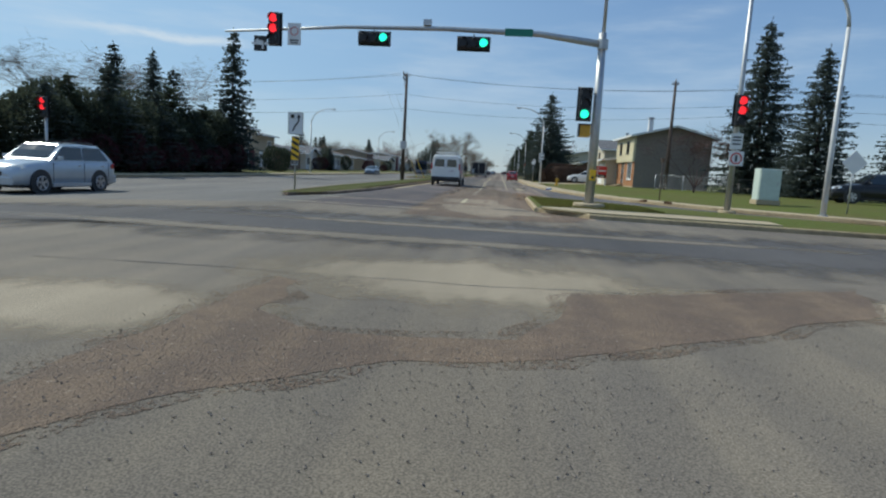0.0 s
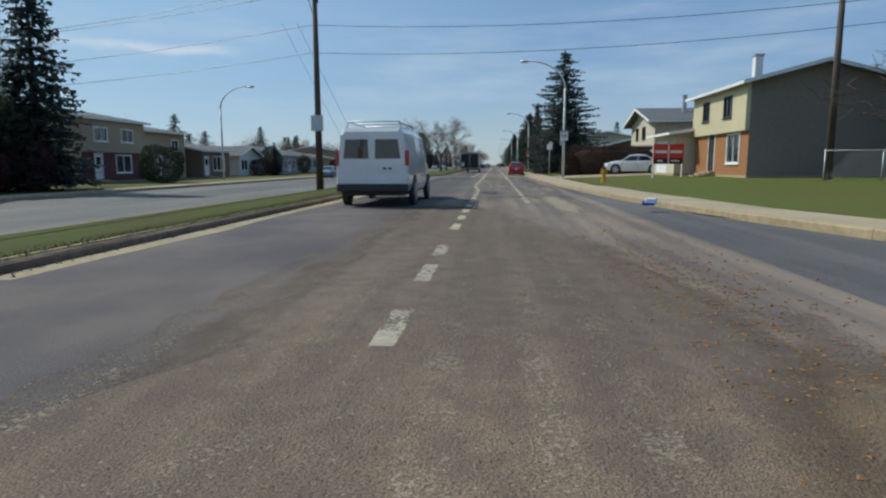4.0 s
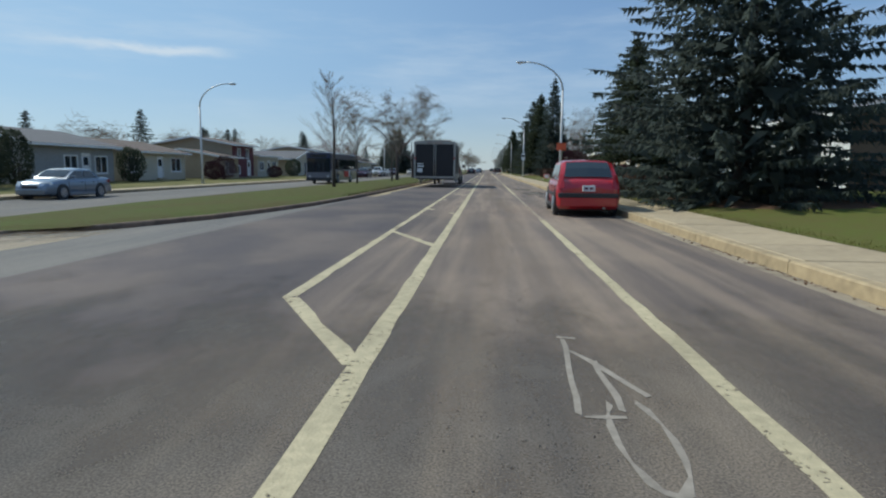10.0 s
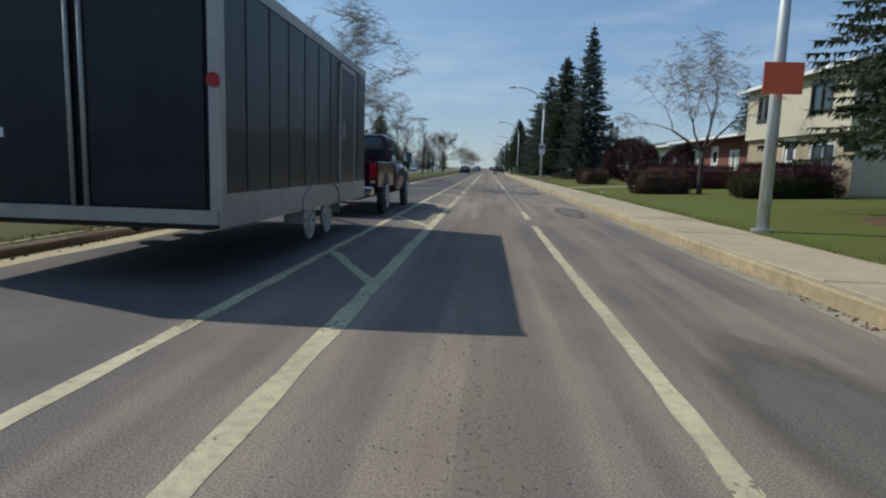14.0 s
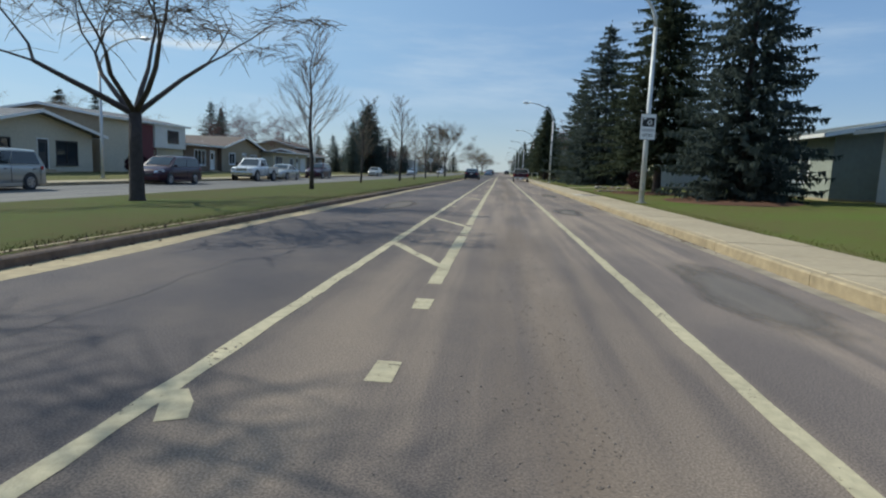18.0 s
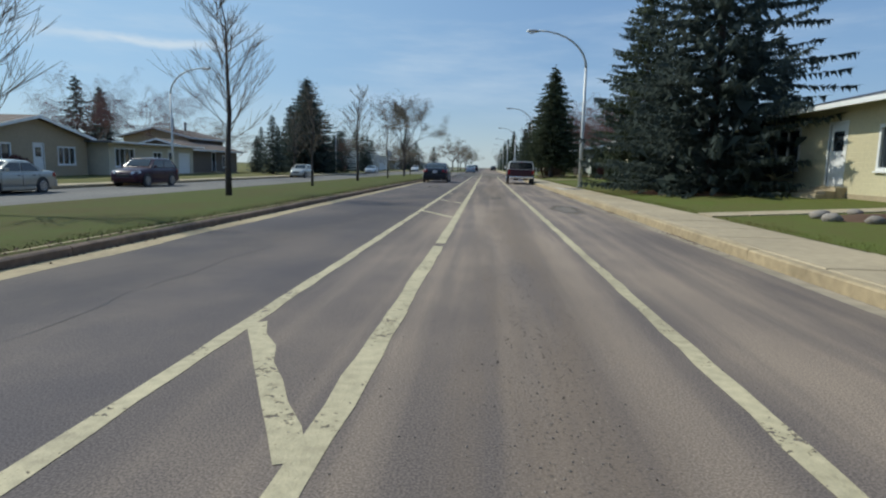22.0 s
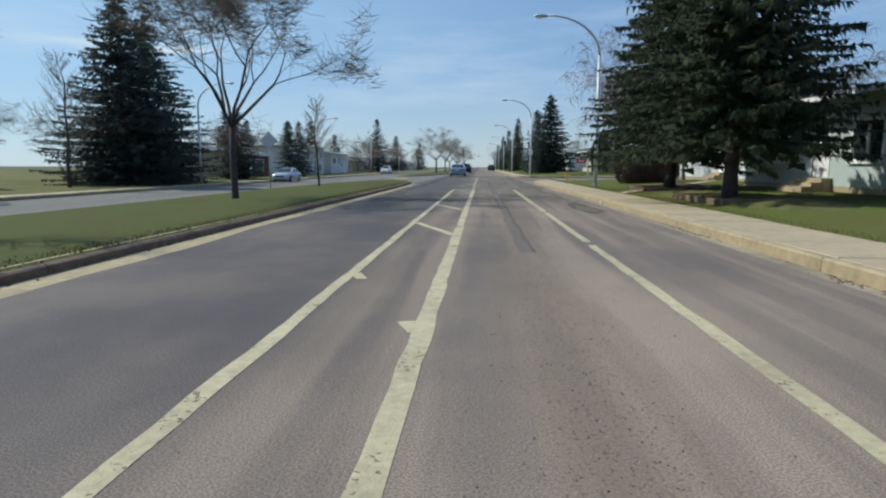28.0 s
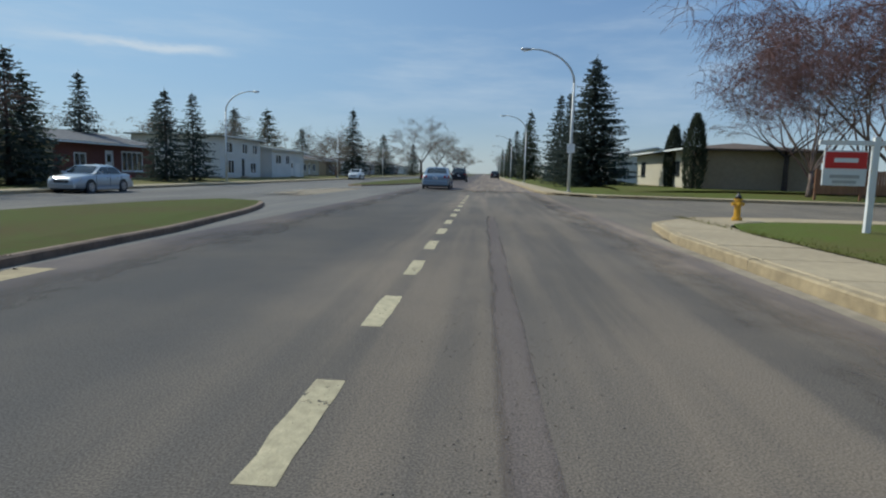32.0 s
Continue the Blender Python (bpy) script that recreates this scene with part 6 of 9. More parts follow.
def keep_right():
    ob = thing("traffic_sign", "white curved arrow sign over a striped hazard board", "sign", pose(-7.2, -5.4, 0.1))
    part("post", Solid().tube([(0, 0.03, -0.1), (0, 0.03, 2.9)], 0.032, 8), M["steel"], ob)
    p = part("panel", plate(0.6, 0.85), M["sign_white"], ob, m=pose(0, -0.02, 2.45))
    rim(p, 0.6, 0.85)
    s = Solid()
    for a, b in (((-0.12, -0.3), (-0.02, -0.1)), ((-0.02, -0.1), (0.12, 0.08)), ((0.12, 0.08), (0.12, 0.26))):
        d = (Vector((b[0], b[1])) - Vector(a)).normalized() * 0.03
        n = Vector((-d.y, d.x))
        s.add([(a[0] + n.x, -0.013, a[1] + n.y), (a[0] - n.x, -0.013, a[1] - n.y), (b[0] - n.x, -0.013, b[1] - n.y), (b[0] + n.x, -0.013, b[1] + n.y)], [(0, 1, 2, 3)])
    s.add([(0.03, -0.013, 0.22), (0.21, -0.013, 0.22), (0.12, -0.013, 0.36)], [(0, 1, 2)])
    s.add([(-0.2, -0.013, 0.2), (-0.06, -0.013, 0.2), (-0.06, -0.013, 0.34), (-0.2, -0.013, 0.34)], [(0, 1, 2, 3)])
    part("arrow", s, M["sign_black"], p)
    q = part("hazard_board", plate(0.3, 0.9), M["sign_yellow"], ob, m=pose(0, -0.02, 1.5))
    s = Solid()
    for k in range(4):
        z = -0.42 + 0.24 * k
        s.add([(-0.15, -0.013, z + 0.16), (0.15, -0.013, z), (0.15, -0.013, min(0.45, z + 0.11)), (-0.15, -0.013, min(0.45, z + 0.27))], [(0, 1, 2, 3)])
    part("stripes", s, M["sign_black"], q)


keep_right()


def signal_head(parent, x, z, lit, y=-0.12, sideways=False, size=0.3, n=3, louvre=True):
    """A black three-lamp head with visors and a back board."""
    w, h = (0.36, n * 0.33 + 0.04)
    m = pose(x, y, z, 0, 90 if sideways else 0, 0)
    hd = part("signal_head", Solid().box(-w / 2, -0.1, -h / 2, w / 2, 0.1, h / 2, 0.03), M["black"], parent, m=m)
    part("back_board", Solid().box(-w / 2 - 0.06, 0.1, -h / 2 - 0.03, w / 2 + 0.06, 0.112, h / 2 + 0.03), M["black"], hd)
    for k in range(n):
        c = (0, -0.11, h / 2 - 0.185 - 0.33 * k)
        part("lens", Solid().disc(c, (0, 1, 0), 0.135, 0.03, 18, 0.008), lit.get(k, M["black"]), hd)
        vis = Solid()
        for i in range(9):
            a, b = math.radians(-20 + 220 * i / 9), math.radians(-20 + 220 * (i + 1) / 9)
            vis.add([(c[0] + 0.15 * math.cos(a), -0.11, c[2] + 0.15 * math.sin(a)), (c[0] + 0.15 * math.cos(b), -0.11, c[2] + 0.15 * math.sin(b)),
                     (c[0] + 0.15 * math.cos(b), -0.27, c[2] + 0.15 * math.sin(b)), (c[0] + 0.15 * math.cos(a), -0.27, c[2] + 0.15 * math.sin(a))], [(0, 1, 2, 3)])
        part("visor", vis, M["black"], hd)
    return hd


def signal_mast():
    ob = thing("signal_mast", "galvanised traffic signal mast with a long arm", "traffic signal", pose(3.8, -8.1, 0.12))
    part("plinth", Solid().disc((0, 0, 0.05), (0, 0, 1), 0.52, 0.2, 20, 0.04), M["concrete"], ob)
    part("pole", Solid().tube([(0, 0, 0.1), (0, 0, 3), (-0.02, 0, 5.6)], [0.155, 0.14, 0.12], 14), M["steel"], ob)
    part("pole_top", Solid().tube([(0, 0, 5.6), (0, 0, 8.6)], [0.06, 0.05], 8), M["steel"], ob)
    part("collar", Solid().disc((0, 0, 5.25), (0, 0, 1), 0.17, 0.3, 14), M["steel"], ob)
    arm = [(0, 0, 5.25), (-2.0, 0, 5.5), (-5.0, 0, 5.56), (-8.5, 0, 5.5), (-12.6, 0, 5.22)]
    part("mast_arm", Solid().tube(arm, [0.12, 0.1, 0.08, 0.06, 0.035], 10), M["steel"], ob)
    for x, z in ((-7.45, 5.16), (-4.15, 5.11)):
        hd = signal_head(ob, x, z, {0: M["go"]}, sideways=True)
        part("hanger", Solid().box(-0.3, 0.05, -0.03, -0.1, 0.1, 0.03), M["steel"], hd)
    hd = signal_head(ob, -10.85, 5.34, {0: M["stop"], 1: M["stop"]})
    p = part("turn_sign", plate(0.45, 0.5), M["sign_black"], ob, m=pose(-11.3, -0.16, 4.84))
    s = Solid()
    s.add([(0.05, -0.012, -0.18), (0.11, -0.012, -0.18), (0.11, -0.012, 0.06), (0.05, -0.012, 0.0)], [(0, 1, 2, 3)])
    s.add([(0.11, -0.012, 0.0), (0.11, -0.012, 0.08), (-0.08, -0.012, 0.11), (-0.08, -0.012, 0.04)], [(0, 1, 2, 3)])
    s.add([(-0.07, -0.012, -0.02), (-0.07, -0.012, 0.17), (-0.19, -0.012, 0.075)], [(0, 1, 2)])
    part("arrow", s, M["sign_white"], p)
    p = part("turn_ban_sign", plate(0.45, 0.72), M["sign_white"], ob, m=pose(-10.15, -0.14, 5.18))
    bars(p, [(0, -0.2, 0.3, 0.05), (0, -0.28, 0.25, 0.04)])
    ringm = Solid().tube([(0.13 * math.cos(a), -0.012, 0.1 + 0.13 * math.sin(a)) for a in (2 * math.pi * k / 16 for k in range(17))], 0.012, 4)
    part("ban_ring", ringm, M["sign_red"], p)
    part("street_sign", Solid().box(-0.45, -0.01, -0.12, 0.45, 0.01, 0.12), M["sign_green"], ob, m=pose(-2.7, -0.11, 5.5))
    sp = ob.children[-1]
    bars(sp, [(-0.12, 0, 0.36, 0.09), (0.22, 0, 0.16, 0.09)], "sign_white", -0.016)
    part("camera_box", Solid().box(-0.13, -0.1, 0, 0.13, 0.1, 0.18), M["sign_back"], ob, m=pose(-5.7, 0, 5.64))
    hd = signal_head(ob, -0.42, 3.35, {2: M["go"]}, y=-0.1)
    part("bracket", Solid().box(0.15, 0, -0.35, 0.45, 0.04, -0.31).box(0.15, 0, 0.31, 0.45, 0.04, 0.35), M["steel"], hd)
    ped = part("pedestrian_head", Solid().box(-0.19, -0.12, -0.2, 0.19, 0.12, 0.2, 0.03), M["hydrant"], ob, "yellow pedestrian signal box", m=pose(-0.35, 0.02, 2.5))
    part("hood", Solid().box(-0.21, -0.2, -0.2, -0.17, 0.12, 0.2).box(-0.21, -0.2, 0.18, 0.2, 0.12, 0.22), M["black"], ped)
    part("push_plate", Solid().box(-0.08, -0.2, 0.9, 0.12, -0.15, 1.25), M["sign_yellow"], ob)
    part("push_button", Solid().disc((0.02, -0.21, 1.0), (0, 1, 0), 0.04, 0.03, 12), M["black"], ob)


signal_mast()


def corner_signal(x, y):
    ob = thing("corner_signal", "signal pole with a black head and two small signs", "traffic signal", pose(x, y, 0.12))
    part("pole", Solid().tube([(0, 0, 0), (0, 0, 8.8)], [0.11, 0.06], 10), M["steel"], ob)
    part("plinth", Solid().disc((0, 0, 0.02), (0, 0, 1), 0.3, 0.14, 16, 0.03), M["concrete"], ob)
    signal_head(ob, 0.0, 3.6, {0: M["stop"], 1: M["stop"]}, y=-0.22)
    p = part("white_sign", plate(0.42, 0.55), M["sign_white"], ob, m=pose(0, -0.14, 2.55))
    bars(p, [(0, 0.14, 0.28, 0.05), (0, 0.03, 0.3, 0.05), (0, -0.1, 0.28, 0.05)])
    p = part("ban_sign", plate(0.5, 0.5), M["sign_white"], ob, m=pose(0.05, -0.14, 1.95))
    part("ban_ring", Solid().tube([(0.18 * math.cos(a), -0.014, 0.18 * math.sin(a)) for a in (2 * math.pi * k / 18 for k in range(19))], 0.022, 5), M["sign_red"], p)
    bars(p, [(0, 0, 0.07, 0.22)])


corner_signal(9.0, -6.0)
street_lamp(13.1, -4.4, -1, "tall pale steel lamp pole at the corner", 9.0, 2.6, 0.15)


def left_signal():
    ob = thing("far_signal", "small signal pole with red lamps at the far corner", "traffic signal", pose(-22.6, 1.0, LEFT_Z))
    part("pole", Solid().tube([(0, 0, 0), (0, 0, 3.3)], 0.07, 8), M["steel"], ob)
    signal_head(ob, 0, 3.4, {0: M["stop"], 1: M["stop"]})


left_signal()


def cabinet():
    ob = thing("utility_cabinet", "pale green metal cabinet on the lawn", "cabinet", pose(13.6, 2.0, 0.4))
    mat = material("cabinet_green", (0.5, 0.58, 0.52), 0.5, vary=0.08)
    part("body", Solid().box(-0.5, -0.35, 0.1, 0.5, 0.35, 1.6, 0.03), mat, ob)
    part("base", Solid().box(-0.55, -0.4, -0.1, 0.55, 0.4, 0.12), M["concrete"], ob)
    part("door", Solid().box(-0.46, -0.375, 0.18, 0.46, -0.352, 1.52), mat, ob)
    part("handle", Solid().box(0.3, -0.4, 0.8, 0.34, -0.375, 1.0), M["steel"], ob)


cabinet()


def utility_pole(x, y, h, z, label, arms=True):
    ob = thing("utility_pole", label, "utility pole", pose(x, y, z))
    part("pole", Solid().tube([(0, 0, -0.3), (0, 0, h)], [0.17, 0.1], 10), M["wood_pole"], ob)
    part("insulator", Solid().disc((0, -0.02, h + 0.08), (0, 0, 1), 0.07, 0.2, 10), M["sign_back"], ob)
    part("insulator", Solid().disc((0.2, 0, h - 0.1), (0, 0, 1), 0.05, 0.16, 10), M["sign_back"], ob)
    part("insulator", Solid().disc((-0.2, 0, h - 0.1), (0, 0, 1), 0.05, 0.16, 10), M["sign_back"], ob)
    if arms:
        for z in (h - 0.42, h - 0.06):
            part("cross_arm", Solid().box(-0.2, -0.95, z - 0.06, -0.1, 0.95, z + 0.06, 0.01), M["wood_pole"], ob)
            for y in (-0.85, 0.85):
                part("insulator", Solid().disc((-0.15, y, z + 0.14), (0, 0, 1), 0.05, 0.16, 10), M["sign_back"], ob)
        part("brace", Solid().tube([(-0.16, -0.6, h - 0.46), (-0.12, 0, h - 1.1), (-0.16, 0.6, h - 0.46)], 0.018, 6), M["wood_pole"], ob)
    else:
        part("cross_arm", Solid().box(-0.28, -0.04, h - 0.25, 0.28, 0.04, h - 0.17), M["wood_pole"], ob)
    return ob


up = utility_pole(-7.7, 24.0, 8.9, 0.05, "dark timber utility pole on the narrow median")
part("notice_board", Solid().box(-0.28, -0.2, 2.6, 0.28, -0.17, 3.3), M["sign_back"], up, "grey sign board")
utility_pole(14.7, 24.2, 8.9, 0.45, "dark timber utility pole beside the grey house", False)
utility_pole(-42, 34, 9.0, LEFT_Z, "timber utility pole beyond the thicket", False)


def wires():
    ob = thing("overhead_wires", "black overhead wires crossing the road", "cable")
    for z0, z1, z2, dx in ((9.35, 9.1, 7.5, 0.2), (9.2, 9.0, 7.4, -0.2), (7.6, 7.4, 6.3, 0.0), (6.4, 6.2, 5.6, 0.0)):
        for a, b in (((-42, 34, z1 - 0.3), (-7.85, 24 + 4 * dx, z0 - 0.3)), ((-7.85, 24 + 4 * dx, z0 - 0.3), (17.2 + dx, 17.5, z2 + 0.45)), ((17.2 + dx, 17.5, z2 + 0.45), (60, 6, z2 + 0.4))):
            a, b = Vector(a), Vector(b)
            pts = [a.lerp(b, k / 12) - Vector((0, 0, 0.55 * 4 * (k / 12) * (1 - k / 12))) for k in range(13)]
            part("wire", Solid().tube(pts, 0.012, 4, False), M["black"], ob)


wires()


def guy_guards(y, label="pair of slanting yellow guy wire guards on the median"):
    ob = thing("guy_wire", label, "cable", pose(-8.0, y, 0.1))
    for dx in (0.0, 0.7):
        part("guard", Solid().tube([(dx + 0.35, 0.4, 0.1), (dx - 0.3, -0.3, 1.75)], 0.03, 6), M["sign_yellow"], ob)
        part("wire", Solid().tube([(dx + 0.42, 0.5, 0), (dx + 0.35, 0.4, 0.1), (dx - 1.5, -8, 7.5)], 0.008, 4), M["black"], ob)


guy_guards(32.8)


def hydrant(x, y, label="yellow fire hydrant with a dark cap on the grass"):
    ob = thing("fire_hydrant", label, "hydrant", pose(x, y, ground_z(x)))
    part("barrel", Solid().tube([(0, 0, -0.05), (0, 0, 0.05), (0, 0, 0.051), (0, 0, 0.6), (0, 0, 0.62), (0, 0, 0.68)], [0.17, 0.17, 0.11, 0.105, 0.14, 0.14], 14, True, False), M["hydrant"], ob)
    part("bonnet", Solid().tube([(0, 0, 0.68), (0, 0, 0.76), (0, 0, 0.82), (0, 0, 0.9)], [0.125, 0.1, 0.045, 0.035], 12), M["black"], ob)
    for a in ((1, 0, 0), (-1, 0, 0), (0, -1, 0)):
        part("outlet", Solid().disc(Vector(a) * 0.14 + Vector((0, 0, 0.5)), a, 0.06, 0.12, 10), M["hydrant"], ob)
    return ob


hydrant(6.2, 30.0)
hydrant(6.26, 235.2).scale = (0.72, 0.72, 0.72)


def for_sale_board(x, y, z, label):
    ob = thing("for_sale_board", label, "sign", pose(x, y, z, 0, 0, 8))
    part("post", Solid().box(-0.9, -0.04, -0.1, -0.82, 0.04, 1.9), M["white"], ob)
    part("post", Solid().box(0.82, -0.04, -0.1, 0.9, 0.04, 1.9), M["white"], ob)
    p = part("board", Solid().box(-0.9, -0.06, 0.75, 0.9, -0.03, 1.9), M["sign_red"], ob)
    bars(p, [(-0.45, 1.45, 0.7, 0.16), (0.45, 1.45, 0.7, 0.16)], "sign_white", -0.07)
    bars(p, [(0, 0.93, 1.7, 0.3)], "sign_black", -0.066)
    bars(p, [(-0.5, 0.93, 0.3, 0.1), (0.4, 0.93, 0.5, 0.08)], "sign_white", -0.074)
    part("divider", Solid().box(-0.03, -0.075, 0.75, 0.03, -0.06, 1.9), M["white"], p)


for_sale_board(10.4, 33.2, 0.38, "red and white real estate board on the lawn")


def realty_post(x, y):
    ob = thing("realty_sign", "white sign post with a hanging red board", "sign", pose(x, y, ground_z(x), 0, 0, -8))
    part("post", Solid().box(-0.05, -0.05, -0.2, 0.05, 0.05, 1.75), M["white"], ob)
    part("arm", Solid().box(-0.95, -0.04, 1.6, 0.2, 0.04, 1.68), M["white"], ob)
    p = part("board", Solid().box(-0.85, -0.02, 0.85, -0.12, 0.02, 1.5), M["sign_white"], ob)
    bars(p, [(-0.48, 1.32, 0.7, 0.3)], "sign_red", -0.028)
    bars(p, [(-0.48, 1.32, 0.4, 0.08)], "sign_white", -0.034)
    bars(p, [(-0.48, 1.02, 0.5, 0.06), (-0.48, 0.92, 0.4, 0.05)], "sign_back", -0.028)
    for k in (-0.75, -0.22):
        part("hook", Solid().tube([(k, 0, 1.5), (k, 0, 1.6)], 0.008, 4), M["steel"], p)


realty_post(7.25, 231.8)


def thin_post(x, y, h, label):
    ob = thing("marker_post", label, "post", pose(x, y, ground_z(x)))
    part("post", Solid().tube([(0, 0, -0.1), (0, 0, h)], 0.035, 8), M["wood_pole"], ob)
    part("cap", Solid().box(-0.08, -0.05, h - 0.1, 0.08, 0.05, h + 0.08), M["timber"], ob)


thin_post(8.8, 2.6, 1.9, "slim brown marker post on the lawn")


def litter(name, x, y, z, mat, label, s=0.12, parts=3):
    ob = thing(name, label, "litter", pose(x, y, z, 0, 0, x * 40))
    sol = Solid()
    for k in range(parts):
        c = Vector((random.uniform(-s, s), random.uniform(-s, s), 0.03))
        sol.box(c.x - s * .5, c.y - s * .3, 0, c.x + s * .5, c.y + s * .3, 0.05 + random.uniform(0, .06), 0.01)
    part("scrap", sol, mat, ob)
    return ob


bag = litter("crumpled_bag", 3.95, 11.2, 0.16, M["sign_blue"], "crumpled blue and white bag on the pavement edge", 0.17, 3)
part("white_fold", Solid().box(-0.2, -0.12, 0, 0.05, 0.1, 0.16, 0.02), M["white"], bag)
litter("stone_rubble", 7.2, -0.4, 0.16, M["mulch"], "lump of brown rubble by the kerb", 0.2, 3)
litter("stone_rubble", 8.2, -1.2, 0.16, M["mulch"], "lump of brown rubble by the kerb", 0.2, 3)
litter("paper_scrap", 3.2, 193.0, 0.004, M["white"], "white paper scrap in the gutter", 0.06, 2)
litter("paper_scrap", 3.3, 206.5, 0.004, M["white"], "white paper scrap in the gutter", 0.06, 2)
litter("paper_scrap", 5.4, 103.4, 0.17, M["white"], "white scrap at the lawn edge", 0.05, 2)
drain = thing("drain_box", "dark iron kerb inlet beside the pavement", "drain", pose(3.55, 105.2, 0.1))
part("grate", Solid().box(-0.16, -0.11, -0.1, 0.06, 0.11, 0.062, 0.01), M["trim"], drain)


# loose stones, leaves and grass as joined cover
def scatter(name, label, n, place, size, mat, kind="stuff", seed=1, flat=0.6):
    rng = random.Random(seed)
    v = []
    for _ in range(n):
        x, y, z = place(rng)
        s = size * rng.uniform(0.4, 1.6)
        a = rng.uniform(0, 6.28)
        p = [np.array((x + s * math.cos(a + k * 2.09), y + s * math.sin(a + k * 2.09), z)) for k in range(3)]
        t = np.array((x + rng.uniform(-s, s) * .4, y + rng.uniform(-s, s) * .4, z + s * flat))
        for i in range(3):
            v += [p[i], p[(i + 1) % 3], t]
    ob = part(name, tri_mesh(name, np.array(v), mat), mat)
    return tagged(ob, label, kind=kind)


M["pebble"] = material("grey_brown_pebbles", (0.21, 0.175, 0.145), 0.9, vary=0.6, scale=30, coarse=3, dark=(0.08, 0.068, 0.058))
scatter("pebbles", "loose grey and brown pebbles on the crossing", 16000, lambda r: r.choice(((r.uniform(-1.6, 4.0), r.gauss(-25.3, 0.9), 0.003), (r.uniform(-1.5, 3.0), r.gauss(-13.6, 0.4), 0.003), (r.gauss(-1.1, 0.3), r.uniform(-14, -3), 0.003), (r.gauss(0.4, 0.9), r.uniform(-4, 12), 0.002))), 0.0062, M["pebble"], seed=2)
scatter("pebbles_lane", "scattered grit along the bicycle lane", 42000, lambda r: (r.choice((r.gauss(0.3, 0.16), r.gauss(0.3, 0.5))), r.uniform(12, 236), 0.002), 0.0055, M["pebble"], seed=3)
scatter("gutter_leaves", "dry leaves and silt in the gutter", 1900, lambda r: (3.37 - abs(r.gauss(0, 0.07)), r.choice((31.0, 36.5, 43.2, 50.4, 53.0, 64.1, 66.2, 73.5, 81.0, 92.4, 101.5, 113.0, 121.4, 124.8, 131.0, 139.7, 143.5, 152.2, 158.6, 166.3, 170.4, 181.7, 186.2, 193.4, 199.0, 207.6, 211.2, 222.5)) + r.gauss(0, 0.8), 0.006), 0.017, M["mulch"], seed=4, flat=0.5)
scatter("dry_leaves", "orange dry leaves swept to the kerb", 1500, lambda r: (r.gauss(2.2, 0.5), r.gauss(3.0, 2.6), 0.004), 0.018, material("dry_leaf", (0.26, 0.13, 0.05), 0.9, vary=0.4, scale=20), seed=5, flat=0.3)


M["crumb"] = material("crumbled_earth", (0.15, 0.102, 0.074), 0.95, vary=0.5, scale=9, spec=0.1)
scatter("kerb_earth", "brown earth and leaf crumbs along the median kerbs", 9000, lambda r: ((x := -4.84 - r.gauss(0, 0.1)), (y := r.choice((r.uniform(0, 38), r.uniform(66, 226), r.uniform(66, 226), r.uniform(66, 226)))), 0.134 if x < -4.76 else 0.004), 0.02, M["crumb"], seed=12, flat=0.7)
M["median_blade"] = material("median_grass_blades", (0.06, 0.072, 0.018), 0.85, vary=0.4, scale=2.5, coarse=0.4, dark=(0.11, 0.10, 0.03), spec=0.12)


def tufts(name, label, n, place, h, mat, seed):
    rng = random.Random(seed)
    v = []
    for _ in range(n):
        x, y, z = place(rng)
        a = rng.uniform(0, 6.28)
        w = 0.007
        hh = h * rng.uniform(0.5, 1.4)
        d = np.array((math.cos(a), math.sin(a), 0))
        b = np.array((x, y, z))
        lean = np.array((rng.uniform(-.5, .5) * hh, rng.uniform(-.5, .5) * hh, hh))
        v += [b - d * w, b + d * w, b + lean]
    return tagged(part(name, tri_mesh(name, np.array(v), mat), mat), label, kind="stuff")


tufts("verge_grass", "short grass at the pavement's edge", 26000, lambda r: ((x := 4.95 + abs(r.gauss(0, 0.22))), r.uniform(24, 236), ground_z(x) - 0.01), 0.04, M["blade"], 6)
tufts("island_grass", "rough grass on the traffic island", 26000, lambda r: ((x := r.uniform(2.2, 6.0)), r.uniform(-9.4, -1.6 - max(0, x - 2.4) * 1.05), 0.14), 0.045, M["blade"], 8)
tufts("median_grass", "short mixed green and straw grass on the medians", 34000, lambda r: ((x := -4.98 - abs(r.gauss(0, 0.2))), r.choice((r.uniform(-2, 38), r.uniform(66, 226), r.uniform(66, 226), r.uniform(66, 226))), road_z(max(x, -13.6)) + 0.118 + 0.036 * min(1.0, (-4.9 - x) / 0.65)), 0.022, M["median_blade"], 7)

